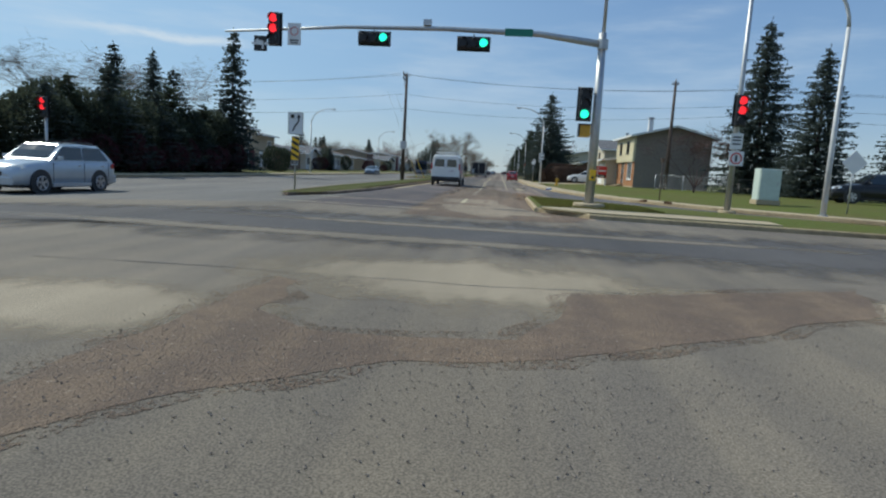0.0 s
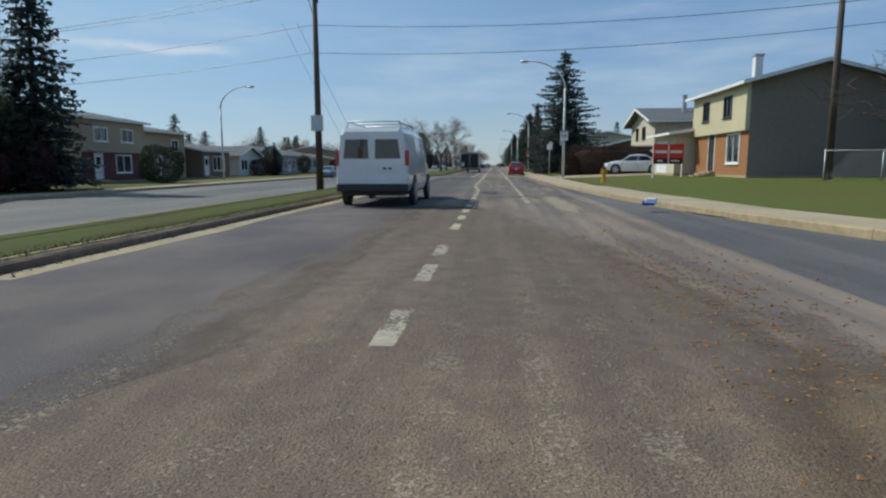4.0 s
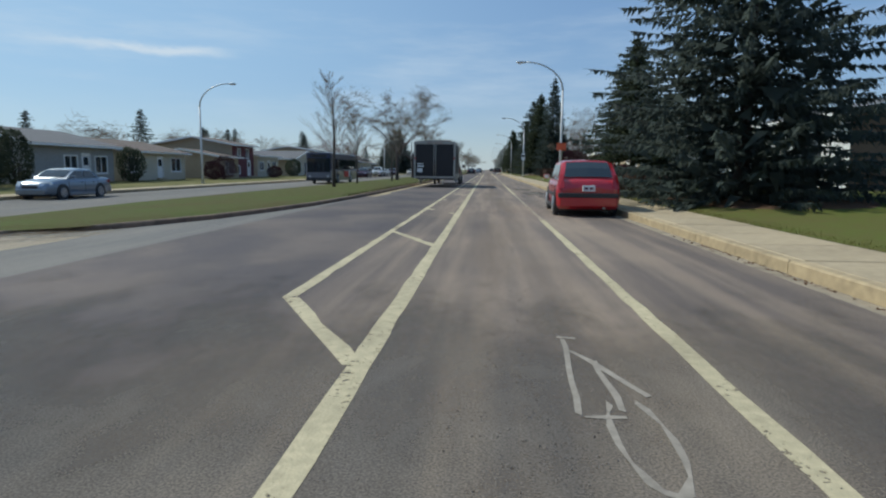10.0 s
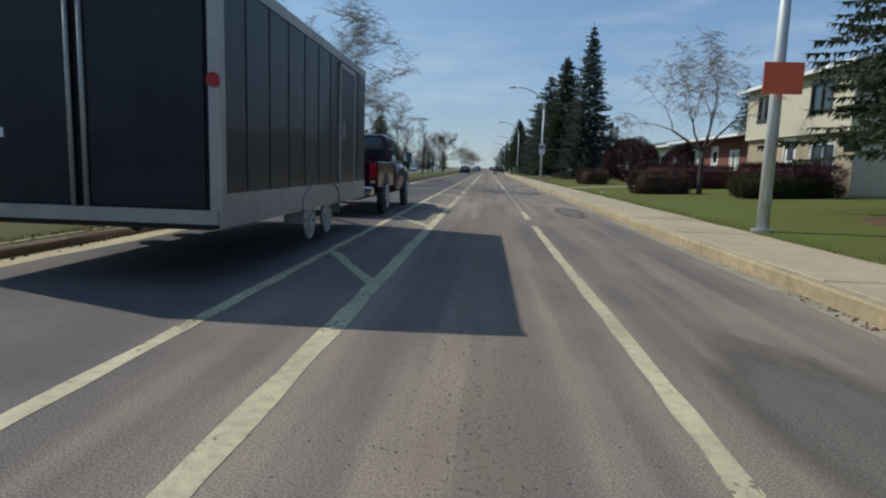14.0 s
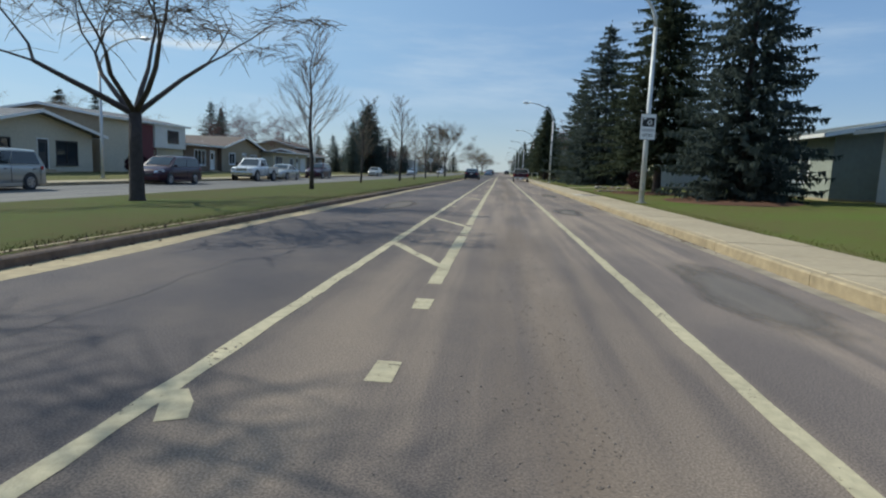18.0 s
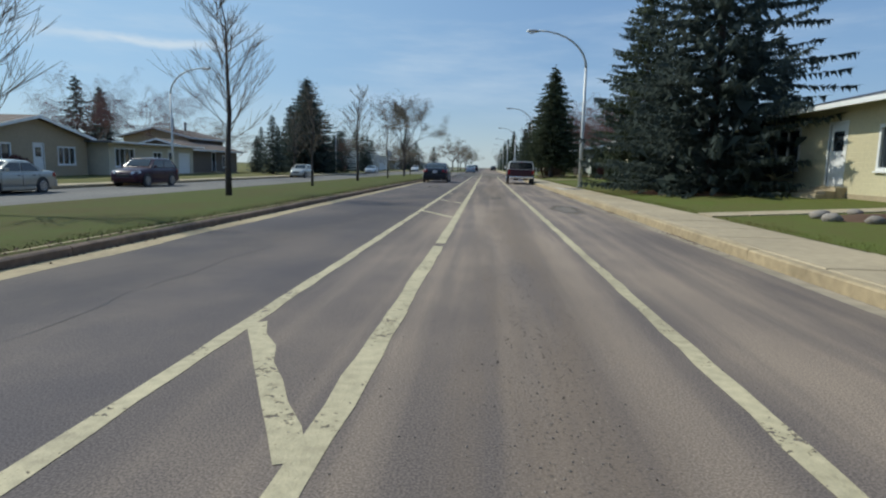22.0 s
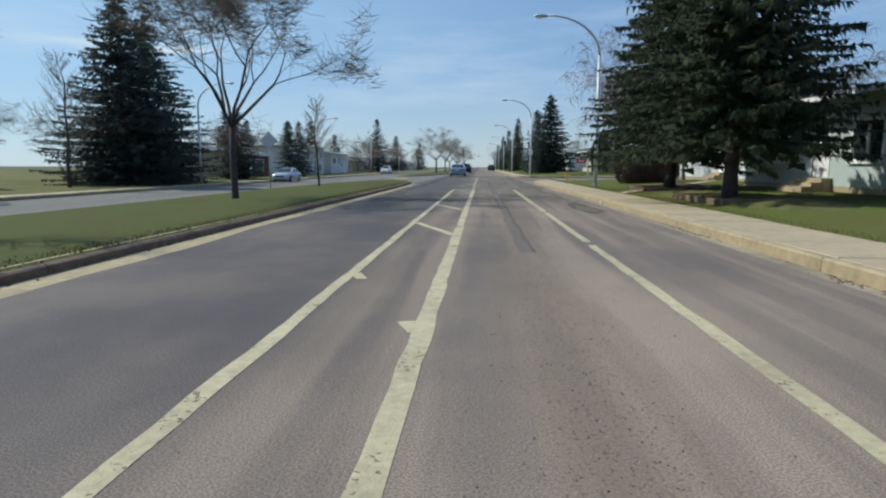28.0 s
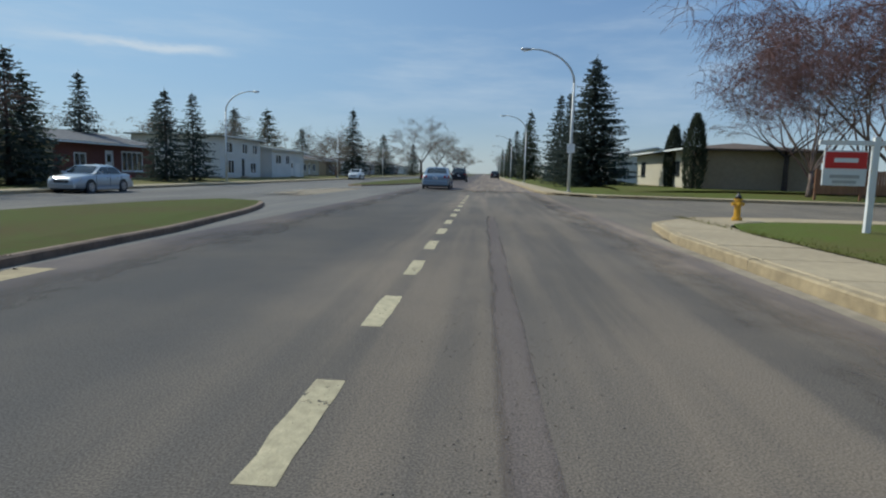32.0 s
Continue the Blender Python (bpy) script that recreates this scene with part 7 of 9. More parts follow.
# ---- vehicles ----
def wheel(parent, x, y, r, w, spokes=6, rim_mat="alloy"):
    sd = 1 if x > 0 else -1
    prof = [(-w / 2, r * 0.66), (-w / 2, r * 0.93), (-w * 0.36, r), (w * 0.36, r), (w / 2, r * 0.93), (w / 2, r * 0.66)]
    tyre = Solid().tube([(x + d, y, r) for d, _ in prof], [q for _, q in prof], 24, True, True)
    wh = part("wheel", tyre, M["rubber"], parent)
    face = x + sd * w / 2
    rimp = part("rim", Solid().disc((face + sd * 0.004, y, r), (1, 0, 0), r * 0.66, 0.02, 24), M["trim"], wh)
    s = Solid()
    for k in range(spokes):
        a = 2 * math.pi * k / spokes + 0.3
        c, t = math.cos(a), math.sin(a)
        for w2 in (1,):
            p = [(0.06 * r / 0.3 * c - 0.035 * t, 0.06 * r / 0.3 * t + 0.035 * c), (0.64 * r * c - 0.05 * t, 0.64 * r * t + 0.05 * c), (0.64 * r * c + 0.05 * t, 0.64 * r * t - 0.05 * c), (0.06 * r / 0.3 * c + 0.035 * t, 0.06 * r / 0.3 * t - 0.035 * c)]
            q = [(face + sd * 0.016, y + u, r + v) for u, v in p]
            q2 = [(face + sd * 0.03, y + u, r + v) for u, v in p]
            s.loft([q, q2] if sd > 0 else [q2, q])
    s.tube([(face + sd * 0.02, y + r * 0.63 * math.cos(a), r + r * 0.63 * math.sin(a)) for a in (2 * math.pi * k / 24 for k in range(25))], 0.02, 5)
    s.disc((face + sd * 0.026, y, r), (1, 0, 0), r * 0.18, 0.03, 14)
    part("spokes", s, M[rim_mat], wh)
    return wh


def ring_at(y, w, zb, zt, crown=0.03, tuck=0.86, belly=0.9):
    half = [(belly * w, zb), (w * 0.975, zb + 0.10 * (zt - zb)), (w, zb + 0.45 * (zt - zb)), (w * 0.985, zb + 0.8 * (zt - zb)), (w * 0.93, zt - 0.03), (w * tuck * 0.8, zt), (w * 0.35, zt + crown)]
    pts = [(-x, y, z) for x, z in half] + [(x, y, z) for x, z in reversed(half)]
    return pts


def car(name, label, m, paint, L=4.5, W=1.75, H=1.45, hood=0.92, belt=0.95, deck=1.0, ws0=0.95, ws1=0.25, rg1=-1.05, rg0=-1.75, r=0.31, base=2.65, clear=0.2, category="car",
        doors=4, top_w=0.78, tail="lamp_red", spokes=6, plate_rear=True, rails=False, trim_low=False, group=""):
    """A car from lofted body and cabin, pointing to +y. ws0, ws1: windscreen base and top; rg1, rg0: rear window top and base, along y."""
    ob = thing(name, label, category, m, group)
    hl, w = L / 2, W / 2
    fy, ry = base / 2 + 0.02, -base / 2 + 0.02
    st = [(-hl, 0.8, clear + 0.2, deck - 0.22), (-hl + 0.06, 0.9, clear + 0.08, deck - 0.06), (-hl + 0.3, 0.97, clear + 0.02, deck), (rg0, 0.99, clear, max(deck, belt) - 0.0), (ry, 1, clear, belt), (0, 1, clear, belt),
          (ws0 - 0.05, 1, clear, belt - 0.0), (ws0 + 0.25, 0.99, clear, hood + 0.02), (hl - 0.5, 0.955, clear + 0.02, hood - 0.06), (hl - 0.16, 0.88, clear + 0.06, hood - 0.17), (hl - 0.03, 0.76, clear + 0.12, hood - 0.3), (hl, 0.66, clear + 0.2, hood - 0.4)]
    st = sorted(st, key=lambda q: q[0])
    body = Solid().loft([ring_at(y, w * k, zb, zt) for y, k, zb, zt in st], smooth=True)
    bd = part("body", body, M[paint], ob)
    bw, tw = w * 0.93, w * top_w

    def crow(y, z):
        return [(-bw, y, belt - 0.05), (-(bw + (tw - bw) * max(0, (z - belt) * 0.9 / (H - belt))), y, belt + (z - belt) * 0.9), (-(tw * 0.86 if z > belt + .2 else bw * .9), y, z), (0, y, z + 0.025),
                ((tw * 0.86 if z > belt + .2 else bw * .9), y, z), ((bw + (tw - bw) * max(0, (z - belt) * 0.9 / (H - belt))), y, belt + (z - belt) * 0.9), (bw, y, belt - 0.05)]

    cab = Solid().loft([crow(y, z) for y, z in ((rg0, belt + 0.01), ((rg0 + rg1) / 2, belt + (H - belt) * 0.56), (rg1, H - 0.04), ((rg1 + ws1) / 2, H), (ws1, H - 0.05), ((ws0 + ws1) / 2, belt + (H - belt) * 0.5), (ws0, belt + 0.01))], closed=True, smooth=False)
    part("cabin", cab, M[paint], ob)

    def sx(z):
        return bw + (tw - bw) * (z - belt) / (H - belt) + 0.012

    def pane(nm, pts, mat="car_glass", t=0.006):
        return part(nm, Solid().add(pts, [tuple(range(len(pts)))]), M[mat], ob)

    zt, zb = H - 0.13, belt + 0.03
    k = (zt - belt) / (H - belt)
    yf0, yf1 = ws0 - 0.16, ws1 + (ws0 - ws1) * (1 - k) - 0.12
    yr0, yr1 = rg0 + 0.2, rg1 - (rg1 - rg0) * (1 - k) + 0.1
    cuts = [0.0, 0.5, 1.0] if doors == 4 else [0.0, 0.62, 1.0]
    for sd in (-1, 1):
        for a, b in zip(cuts, cuts[1:]):
            g = 0.035
            q = [(sd * sx(zb), yr0 + (yf0 - yr0) * a + g, zb), (sd * sx(zb), yr0 + (yf0 - yr0) * b - g, zb), (sd * sx(zt), yr1 + (yf1 - yr1) * b - g, zt), (sd * sx(zt), yr1 + (yf1 - yr1) * a + g, zt)]
            pane("side_window", q if sd > 0 else q[::-1])
        for yy in (yr0 + (yf0 - yr0) * 0.5, yf0 + 0.08, yr0 + 0.1) if doors == 4 else (yr0 + (yf0 - yr0) * 0.55, yf0 + 0.08):
            part("door_seam", Solid().box(sd * w - 0.006, yy - 0.006, clear + 0.14, sd * w + 0.004, yy + 0.006, belt - 0.06), M["trim"], bd)
        for yy in ((yr0 + (yf0 - yr0) * 0.56, yr0 + 0.35) if doors == 4 else (yr0 + (yf0 - yr0) * 0.6,)):
            part("door_handle", Solid().box(sd * (w - 0.01) - 0.02, yy, belt - 0.18, sd * (w - 0.01) + 0.02, yy + 0.16, belt - 0.145, 0.008), M["chrome"] if paint in ("pale_blue", "silver") else M["trim"], bd)
        mr = part("mirror", Solid().box(-0.09, -0.06, -0.06, 0.09, 0.06, 0.07, 0.03), M[paint], ob, m=pose(sd * (w + 0.09), ws0 - 0.28, belt + 0.08))
        part("mirror_glass", Solid().box(-0.075, -0.068, -0.045, 0.075, -0.06, 0.055), M["chrome"], mr)
        for yy in (fy, ry):
            part("wheel_arch", Solid().disc((sd * (w - 0.055), yy, r + 0.02), (1, 0, 0), r + 0.065, 0.122, 26), M["trim"], ob)
            wheel(ob, sd * (w - 0.10), yy, r, 0.215, spokes)
        part("rocker", Solid().box(sd * w - 0.03, ry + r + 0.1, clear - 0.02, sd * w + 0.008, fy - r - 0.1, clear + 0.1, 0.01), M["trim"] if trim_low else M[paint], bd)
        if trim_low:
            part("side_moulding", Solid().box(sd * w - 0.01, ry + r + 0.05, 0.5, sd * w + 0.018, fy - r - 0.05, 0.6, 0.008), M["trim"], bd)
        tl = [(sd * w * 0.6, -hl - 0.012, deck - 0.24), (sd * w * 0.6, -hl - 0.012, deck - 0.1), (sd * w * 0.95, -hl + 0.1, deck - 0.08), (sd * (w * 0.985), -hl + 0.22, deck - 0.12), (sd * (w * 0.985), -hl + 0.2, deck - 0.26), (sd * w * 0.9, -hl + 0.03, deck - 0.28)]
        if trim_low:
            tl = [(sd * w * 0.74, -hl - 0.012, deck - 0.2), (sd * w * 0.78, -hl + 0.1, deck + 0.14), (sd * w * 0.9, -hl + 0.16, deck + 0.14), (sd * w * 0.96, -hl + 0.1, deck - 0.1), (sd * w * 0.93, -hl + 0.03, deck - 0.24)]
        hlm = [(p[0], p[1] + 0.14, p[2]) for p in tl]
        part("tail_light", Solid().loft([hlm, tl]), M[tail], ob)
        hd = [(sd * w * 0.5, hl - 0.02, hood - 0.3), (sd * w * 0.5, hl - 0.06, hood - 0.17), (sd * w * 0.9, hl - 0.3, hood - 0.1), (sd * w * 0.94, hl - 0.32, hood - 0.22), (sd * w * 0.82, hl - 0.1, hood - 0.32)]
        part("headlight", Solid().loft([[(p[0], p[1] - 0.1, p[2]) for p in hd], hd]), M["lamp_clear"], ob)
    z0 = belt + 0.05
    xw = lambda z: (bw + (tw - bw) * (z - belt) / (H - belt)) * 0.86
    for nm, ya, yb, sg in (("windscreen", ws0, ws1, 1), ("rear_window", rg0, rg1, -1)):
        curve = [(ya, belt + 0.01), ((ya + yb) / 2, belt + (H - belt) * (0.5 if sg > 0 else 0.56)), (yb, H - (0.05 if sg > 0 else 0.04))]
        rows = []
        for f in (0.12, 0.5, 0.9):
            (y0, q0), (y1, q1) = (curve[0], curve[1]) if f <= 0.5 else (curve[1], curve[2])
            u = f * 2 if f <= 0.5 else f * 2 - 1
            yy, zz = y0 + (y1 - y0) * u, q0 + (q1 - q0) * u
            wide = xw(zz) * 0.96
            rows += [(-wide, yy + sg * 0.022, zz + 0.012), (0, yy + sg * 0.03, zz + 0.03), (wide, yy + sg * 0.022, zz + 0.012)]
        f = [(0, 1, 4, 3), (1, 2, 5, 4), (3, 4, 7, 6), (4, 5, 8, 7)]
        part(nm, Solid().add(rows, f if sg < 0 else [q[::-1] for q in f]), M["car_glass"], ob)
    part("rear_bumper", Solid().box(-w * 0.93, -hl - 0.05, clear + 0.06, w * 0.93, -hl + 0.2, clear + 0.36, 0.05), M[paint], ob)
    if trim_low:
        part("bumper_strip", Solid().box(-w * 0.94, -hl - 0.065, clear + 0.3, w * 0.94, -hl + 0.16, clear + 0.42, 0.02), M["trim"], ob)
    part("front_bumper", Solid().box(-w * 0.78, hl - 0.2, clear + 0.04, w * 0.78, hl + 0.03, clear + 0.3, 0.05), M[paint], ob)
    part("grille", Solid().box(-w * 0.42, hl - 0.06, clear + 0.32, w * 0.42, hl + 0.012, clear + 0.46, 0.02), M["trim"], ob)
    if plate_rear:
        pl = part("number_plate", Solid().box(-0.16, -hl - 0.075, clear + 0.47, 0.16, -hl - 0.0, clear + 0.62), M["plate"], ob)
        bars(pl, [(-0.07, clear + 0.54, 0.1, 0.06), (0.07, clear + 0.54, 0.1, 0.06)], "plate_bars", -hl - 0.082)
    part("exhaust", Solid().tube([(w * 0.5, -hl + 0.2, clear + 0.04), (w * 0.5, -hl - 0.04, clear + 0.04)], 0.03, 8), M["steel"], ob)
    part("under_body", Solid().box(-w * 0.85, -hl + 0.3, clear - 0.05, w * 0.85, hl - 0.3, clear + 0.12), M["trim"], ob)
    if rails:
        for sd in (-1, 1):
            part("roof_rail", Solid().tube([(sd * tw * 0.8, rg1 + 0.1, H - 0.01), (sd * tw * 0.8, rg1 + 0.25, H + 0.05), (sd * tw * 0.8, ws1 - 0.3, H + 0.05), (sd * tw * 0.8, ws1 - 0.15, H - 0.02)], 0.018, 6), M["trim"], ob)
    return ob


HATCH_SHAPE = dict(L=3.95, W=1.68, H=1.48, hood=0.95, belt=0.93, deck=0.95, ws0=0.95, ws1=0.3, rg1=-1.35, rg0=-1.85, base=2.5, r=0.3)
SUV_SHAPE = dict(L=4.7, W=1.86, H=1.7, hood=1.05, belt=1.1, deck=1.12, ws0=0.95, ws1=0.25, rg1=-1.55, rg0=-2.15, base=2.75, r=0.36, clear=0.25)
VAN_SHAPE = dict(L=4.9, W=1.95, H=1.72, hood=1.0, belt=1.05, deck=1.1, ws0=1.35, ws1=0.45, rg1=-2.05, rg0=-2.35, base=2.95, r=0.33, clear=0.2)
SEDAN_SHAPE = dict(L=4.75, W=1.82, H=1.45, hood=0.93, belt=0.95, deck=0.99, ws0=1.05, ws1=0.3, rg1=-0.8, rg0=-1.5, base=2.75, r=0.32)
COUPE_SHAPE = dict(L=4.5, W=1.76, H=1.38, hood=0.9, belt=0.92, deck=0.98, ws0=0.85, ws1=0.15, rg1=-0.95, rg0=-1.7, base=2.72, r=0.325)

car("red_hatchback", "bright red parked hatchback with black rubbing strips", pose(2.56, 60.6, 0, 0, 0, -2) @ Matrix.Diagonal((0.9, 1, 0.93, 1)), "red_car", **{**HATCH_SHAPE, "trim_low": True, "spokes": 8})
car("silver_sedan", "pale silver-blue sedan in the driving lane", pose(-3.1, 262.0, 0), "pale_blue", **{**SEDAN_SHAPE, "spokes": 9})
car("dark_coupe", "dark navy coupe with silver wheels in the driving lane", pose(-3.6, 186.6, 0), "navy", **{**COUPE_SHAPE, "spokes": 7, "doors": 2})
car("white_sedan", "white sedan parked on the driveway", pose(11.0, 44.6, 0.42, 0, 0, 82), "white_car", **{**SEDAN_SHAPE, "L": 4.5, "W": 1.72})
car("silver_suv", "silver crossover turning at the crossing", pose(-14.9, -8.7, -0.43, 0, 0, 178), "silver", **{**SUV_SHAPE, "rails": True, "spokes": 5})
car("black_car", "black car waiting at the crossing", pose(13.2, -14.5, 0, 0, 0, 92), "black_car", **SUV_SHAPE)
car("dark_suv", "dark blue sport utility far ahead in the lane", pose(-3.0, 296.0, 0), "navy", **{**SUV_SHAPE})
for x, y, rz, shape, paint, label in ((-20.7, 72.5, 180, SEDAN_SHAPE, "steel_blue", "blue-grey sedan parked across the road"),
                                      (-20.7, 132.2, 180, VAN_SHAPE, "gold_silver", "pale gold minivan parked across the road"),
                                      (-20.7, 146.1, 180, VAN_SHAPE, "burgundy", "burgundy minivan parked across the road"),
                                      (-20.7, 166.3, 180, SEDAN_SHAPE, "gold_silver", "silver-beige sedan parked across the road"),
                                      (-20.7, 177.5, 180, SUV_SHAPE, "burgundy", "burgundy wagon parked across the road"),
                                      (-20.7, 209.0, 180, HATCH_SHAPE, "gold_silver", "silver hatchback parked across the road"),
                                      (-20.7, 251.0, 180, SEDAN_SHAPE, "silver", "silver sedan parked across the road"),
                                      (-20.7, 318.0, 180, SUV_SHAPE, "white_car", "white wagon parked across the road"),
                                      (2.3, 352.0, 0, SUV_SHAPE, "black_car", "dark car parked far ahead by the kerb"),
                                      (22.0, 8.0, 80, SUV_SHAPE, "black_car", "dark car parked beyond the corner trees")):
    car("parked_car", label, pose(x, y, -0.455 if x < -15 else (0.0 if x < 15 else 0.5), 0, 0, rz), paint, **{**shape, "group": "parked cars"})


def pickup(name, label, m, paint, canopy=None, L=5.6, W=1.98, H=1.88, r=0.4, base=3.55, crew=True):
    ob = thing(name, label, "pickup", m)
    hl, w = L / 2, W / 2
    fy, ry = base / 2 + 0.1, -base / 2 + 0.1
    belt, hood, clear = 1.18, 1.16, 0.42
    cab_r, cab_f = (-0.55 if crew else 0.0), 1.35
    st = [(cab_r, 1, clear, belt), (0.4, 1, clear, belt), (cab_f, 1, clear, belt), (cab_f + 0.2, 0.99, clear, hood), (hl - 0.3, 0.96, clear, hood - 0.06), (hl - 0.04, 0.9, clear + 0.05, hood - 0.14), (hl, 0.8, clear + 0.12, hood - 0.24)]
    bd = part("body", Solid().loft([ring_at(y, w * k, zb, zt) for y, k, zb, zt in st], smooth=True), M[paint], ob)
    tw, bw = w * 0.76, w * 0.93

    def crow(y, z):
        return [(-bw, y, belt - 0.04), (-(bw + (tw - bw) * (z - belt) / (H - belt)), y, z - 0.05), (-tw * 0.86, y, z), (tw * 0.86, y, z), ((bw + (tw - bw) * (z - belt) / (H - belt)), y, z - 0.05), (bw, y, belt - 0.04)]

    part("cab", Solid().loft([crow(y, z) for y, z in ((cab_r + 0.02, belt + 0.08), (cab_r + 0.12, H - 0.04), (0.1, H), (cab_f - 0.75, H - 0.03), (cab_f, belt + 0.08))]), M[paint], ob)
    zb, zt = belt + 0.05, H - 0.12
    sx = lambda z: bw + (tw - bw) * (z - belt) / (H - belt) + 0.016
    for sd in (-1, 1):
        cuts = ((cab_r + 0.2, 0.32), (0.4, 1.12)) if crew else ((0.2, 1.12),)
        for a, b in cuts:
            q = [(sd * sx(zb), a, zb), (sd * sx(zb), b, zb), (sd * sx(zt), min(b, cab_f - 0.72), zt), (sd * sx(zt), a, zt)]
            part("side_window", Solid().add(q if sd > 0 else q[::-1], [(0, 1, 2, 3)]), M["car_glass"], ob)
        for yy in ((cab_r + 0.1, 0.36, 1.2) if crew else (0.1, 1.2)):
            part("door_seam", Solid().box(sd * w - 0.006, yy - 0.007, clear + 0.12, sd * w + 0.005, yy + 0.007, belt - 0.05), M["trim"], bd)
        part("door_handle", Solid().box(sd * w - 0.02, 0.44, belt - 0.2, sd * w + 0.03, 0.6, belt - 0.15, 0.01), M["chrome"], bd)
        mr = part("mirror", Solid().box(-0.11, -0.07, -0.13, 0.11, 0.07, 0.13, 0.03), M["trim"], ob, m=pose(sd * (w + 0.12), cab_f - 0.25, belt + 0.16))
        part("mirror_glass", Solid().box(-0.09, -0.078, -0.11, 0.09, -0.07, 0.11), M["chrome"], mr)
        for yy in (fy, ry):
            part("wheel_arch", Solid().disc((sd * (w - 0.06), yy, r + 0.05), (1, 0, 0), r + 0.1, 0.13, 26), M["trim"], ob)
            wheel(ob, sd * (w - 0.12), yy, r, 0.26, 6)
        part("bed_side", Solid().box(sd * w - 0.07 if sd > 0 else -w, -hl + 0.08, 0.62, w if sd > 0 else -w + 0.07, cab_r - 0.03, belt, 0.02), M[paint], ob)
        part("tail_light", Solid().box(sd * (w - 0.17), -hl - 0.012, 0.82, sd * (w - 0.02), -hl + 0.1, belt - 0.05, 0.015) if sd > 0 else Solid().box(-w + 0.02, -hl - 0.012, 0.82, -w + 0.17, -hl + 0.1, belt - 0.05, 0.015), M["lamp_red"], ob)
        part("headlight", Solid().box(sd * w * 0.72 - 0.14, hl - 0.12, 0.82, sd * w * 0.72 + 0.14, hl + 0.01, 1.02, 0.02), M["lamp_clear"], ob)
    part("bed_floor", Solid().box(-w + 0.05, -hl + 0.1, 0.62, w - 0.05, cab_r - 0.03, 0.72), M["trim"], ob)
    tg = part("tailgate", Solid().box(-w + 0.16, -hl, 0.66, w - 0.16, -hl + 0.07, belt, 0.015), M[paint], ob)
    part("handle", Solid().box(-0.11, -hl - 0.015, belt - 0.13, 0.11, -hl, belt - 0.05), M["trim"], tg)
    part("rear_bumper", Solid().box(-w * 0.92, -hl - 0.12, 0.46, w * 0.92, -hl + 0.06, 0.64, 0.03), M["chrome"], ob)
    part("front_bumper", Solid().box(-w * 0.9, hl - 0.1, 0.48, w * 0.9, hl + 0.08, 0.72, 0.04), M["chrome"], ob)
    part("grille", Solid().box(-w * 0.45, hl - 0.02, 0.78, w * 0.45, hl + 0.03, 1.04, 0.02), M["chrome"], ob)
    low = -0.2 if canopy else 0.0
    pl = part("number_plate", Solid().box(-0.16, -hl - 0.14, 0.48 + low, 0.16, -hl - 0.12, 0.62 + low), M["plate"], ob)
    bars(pl, [(-0.07, 0.55 + low, 0.1, 0.06), (0.07, 0.55 + low, 0.1, 0.06)], "plate_bars", -hl - 0.148)
    part("under_frame", Solid().box(-w * 0.55, -hl + 0.2, 0.34, w * 0.55, hl - 0.4, 0.5), M["trim"], ob)
    part("exhaust", Solid().tube([(w * 0.55, -hl + 0.7, 0.4), (w * 0.55, -hl - 0.02, 0.4)], 0.035, 8), M["steel"], ob)
    zz = [belt + 0.1, H - 0.1]
    for nm, q in (("windscreen", [(-bw * .86, cab_f - 0.02 + 0.03, zz[0]), (-tw * .84, cab_f - 0.66, zz[1]), (tw * .84, cab_f - 0.66, zz[1]), (bw * .86, cab_f + 0.01, zz[0])]),
                  ("rear_window", [(-bw * .82, cab_r + 0.02, zz[0] + 0.05), (bw * .82, cab_r + 0.02, zz[0] + 0.05), (tw * .84, cab_r + 0.085, zz[1]), (-tw * .84, cab_r + 0.085, zz[1])])):
        part(nm, Solid().add(q, [(0, 1, 2, 3)]), M["car_glass"], ob)
    if canopy:
        cb, cf = -hl + 0.03, cab_r - 0.05
        ring = lambda y, k: [(-w * 0.97, y, belt), (-w * 0.9 * k, y, H - 0.12), (-w * 0.78 * k, y, H + 0.0), (w * 0.78 * k, y, H + 0.0), (w * 0.9 * k, y, H - 0.12), (w * 0.97, y, belt)]
        cp = part("canopy", Solid().loft([ring(cb, 0.97), ring(cb + 0.15, 1.0), ring(cf, 1.0)]), M[canopy], ob, "white fibreglass canopy")
        part("canopy_window", Solid().add([(-w * 0.89, cb - 0.012, belt + 0.03), (w * 0.89, cb - 0.012, belt + 0.03), (w * 0.83, cb - 0.012, H - 0.07), (-w * 0.83, cb - 0.012, H - 0.07)], [(0, 1, 2, 3)]), M["car_glass"], cp)
        part("brake_light", Solid().box(-0.1, cb - 0.02, H - 0.1, 0.1, cb + 0.01, H - 0.06), M["lamp_red"], cp)
        for sd in (-1, 1):
            q = [(sd * (w * 0.955), cb + 0.25, belt + 0.13), (sd * (w * 0.955), cf - 0.15, belt + 0.13), (sd * (w * 0.925), cf - 0.15, H - 0.2), (sd * (w * 0.925), cb + 0.25, H - 0.2)]
            part("canopy_window", Solid().add(q if sd > 0 else q[::-1], [(0, 1, 2, 3)]), M["car_glass"], cp)
    return ob


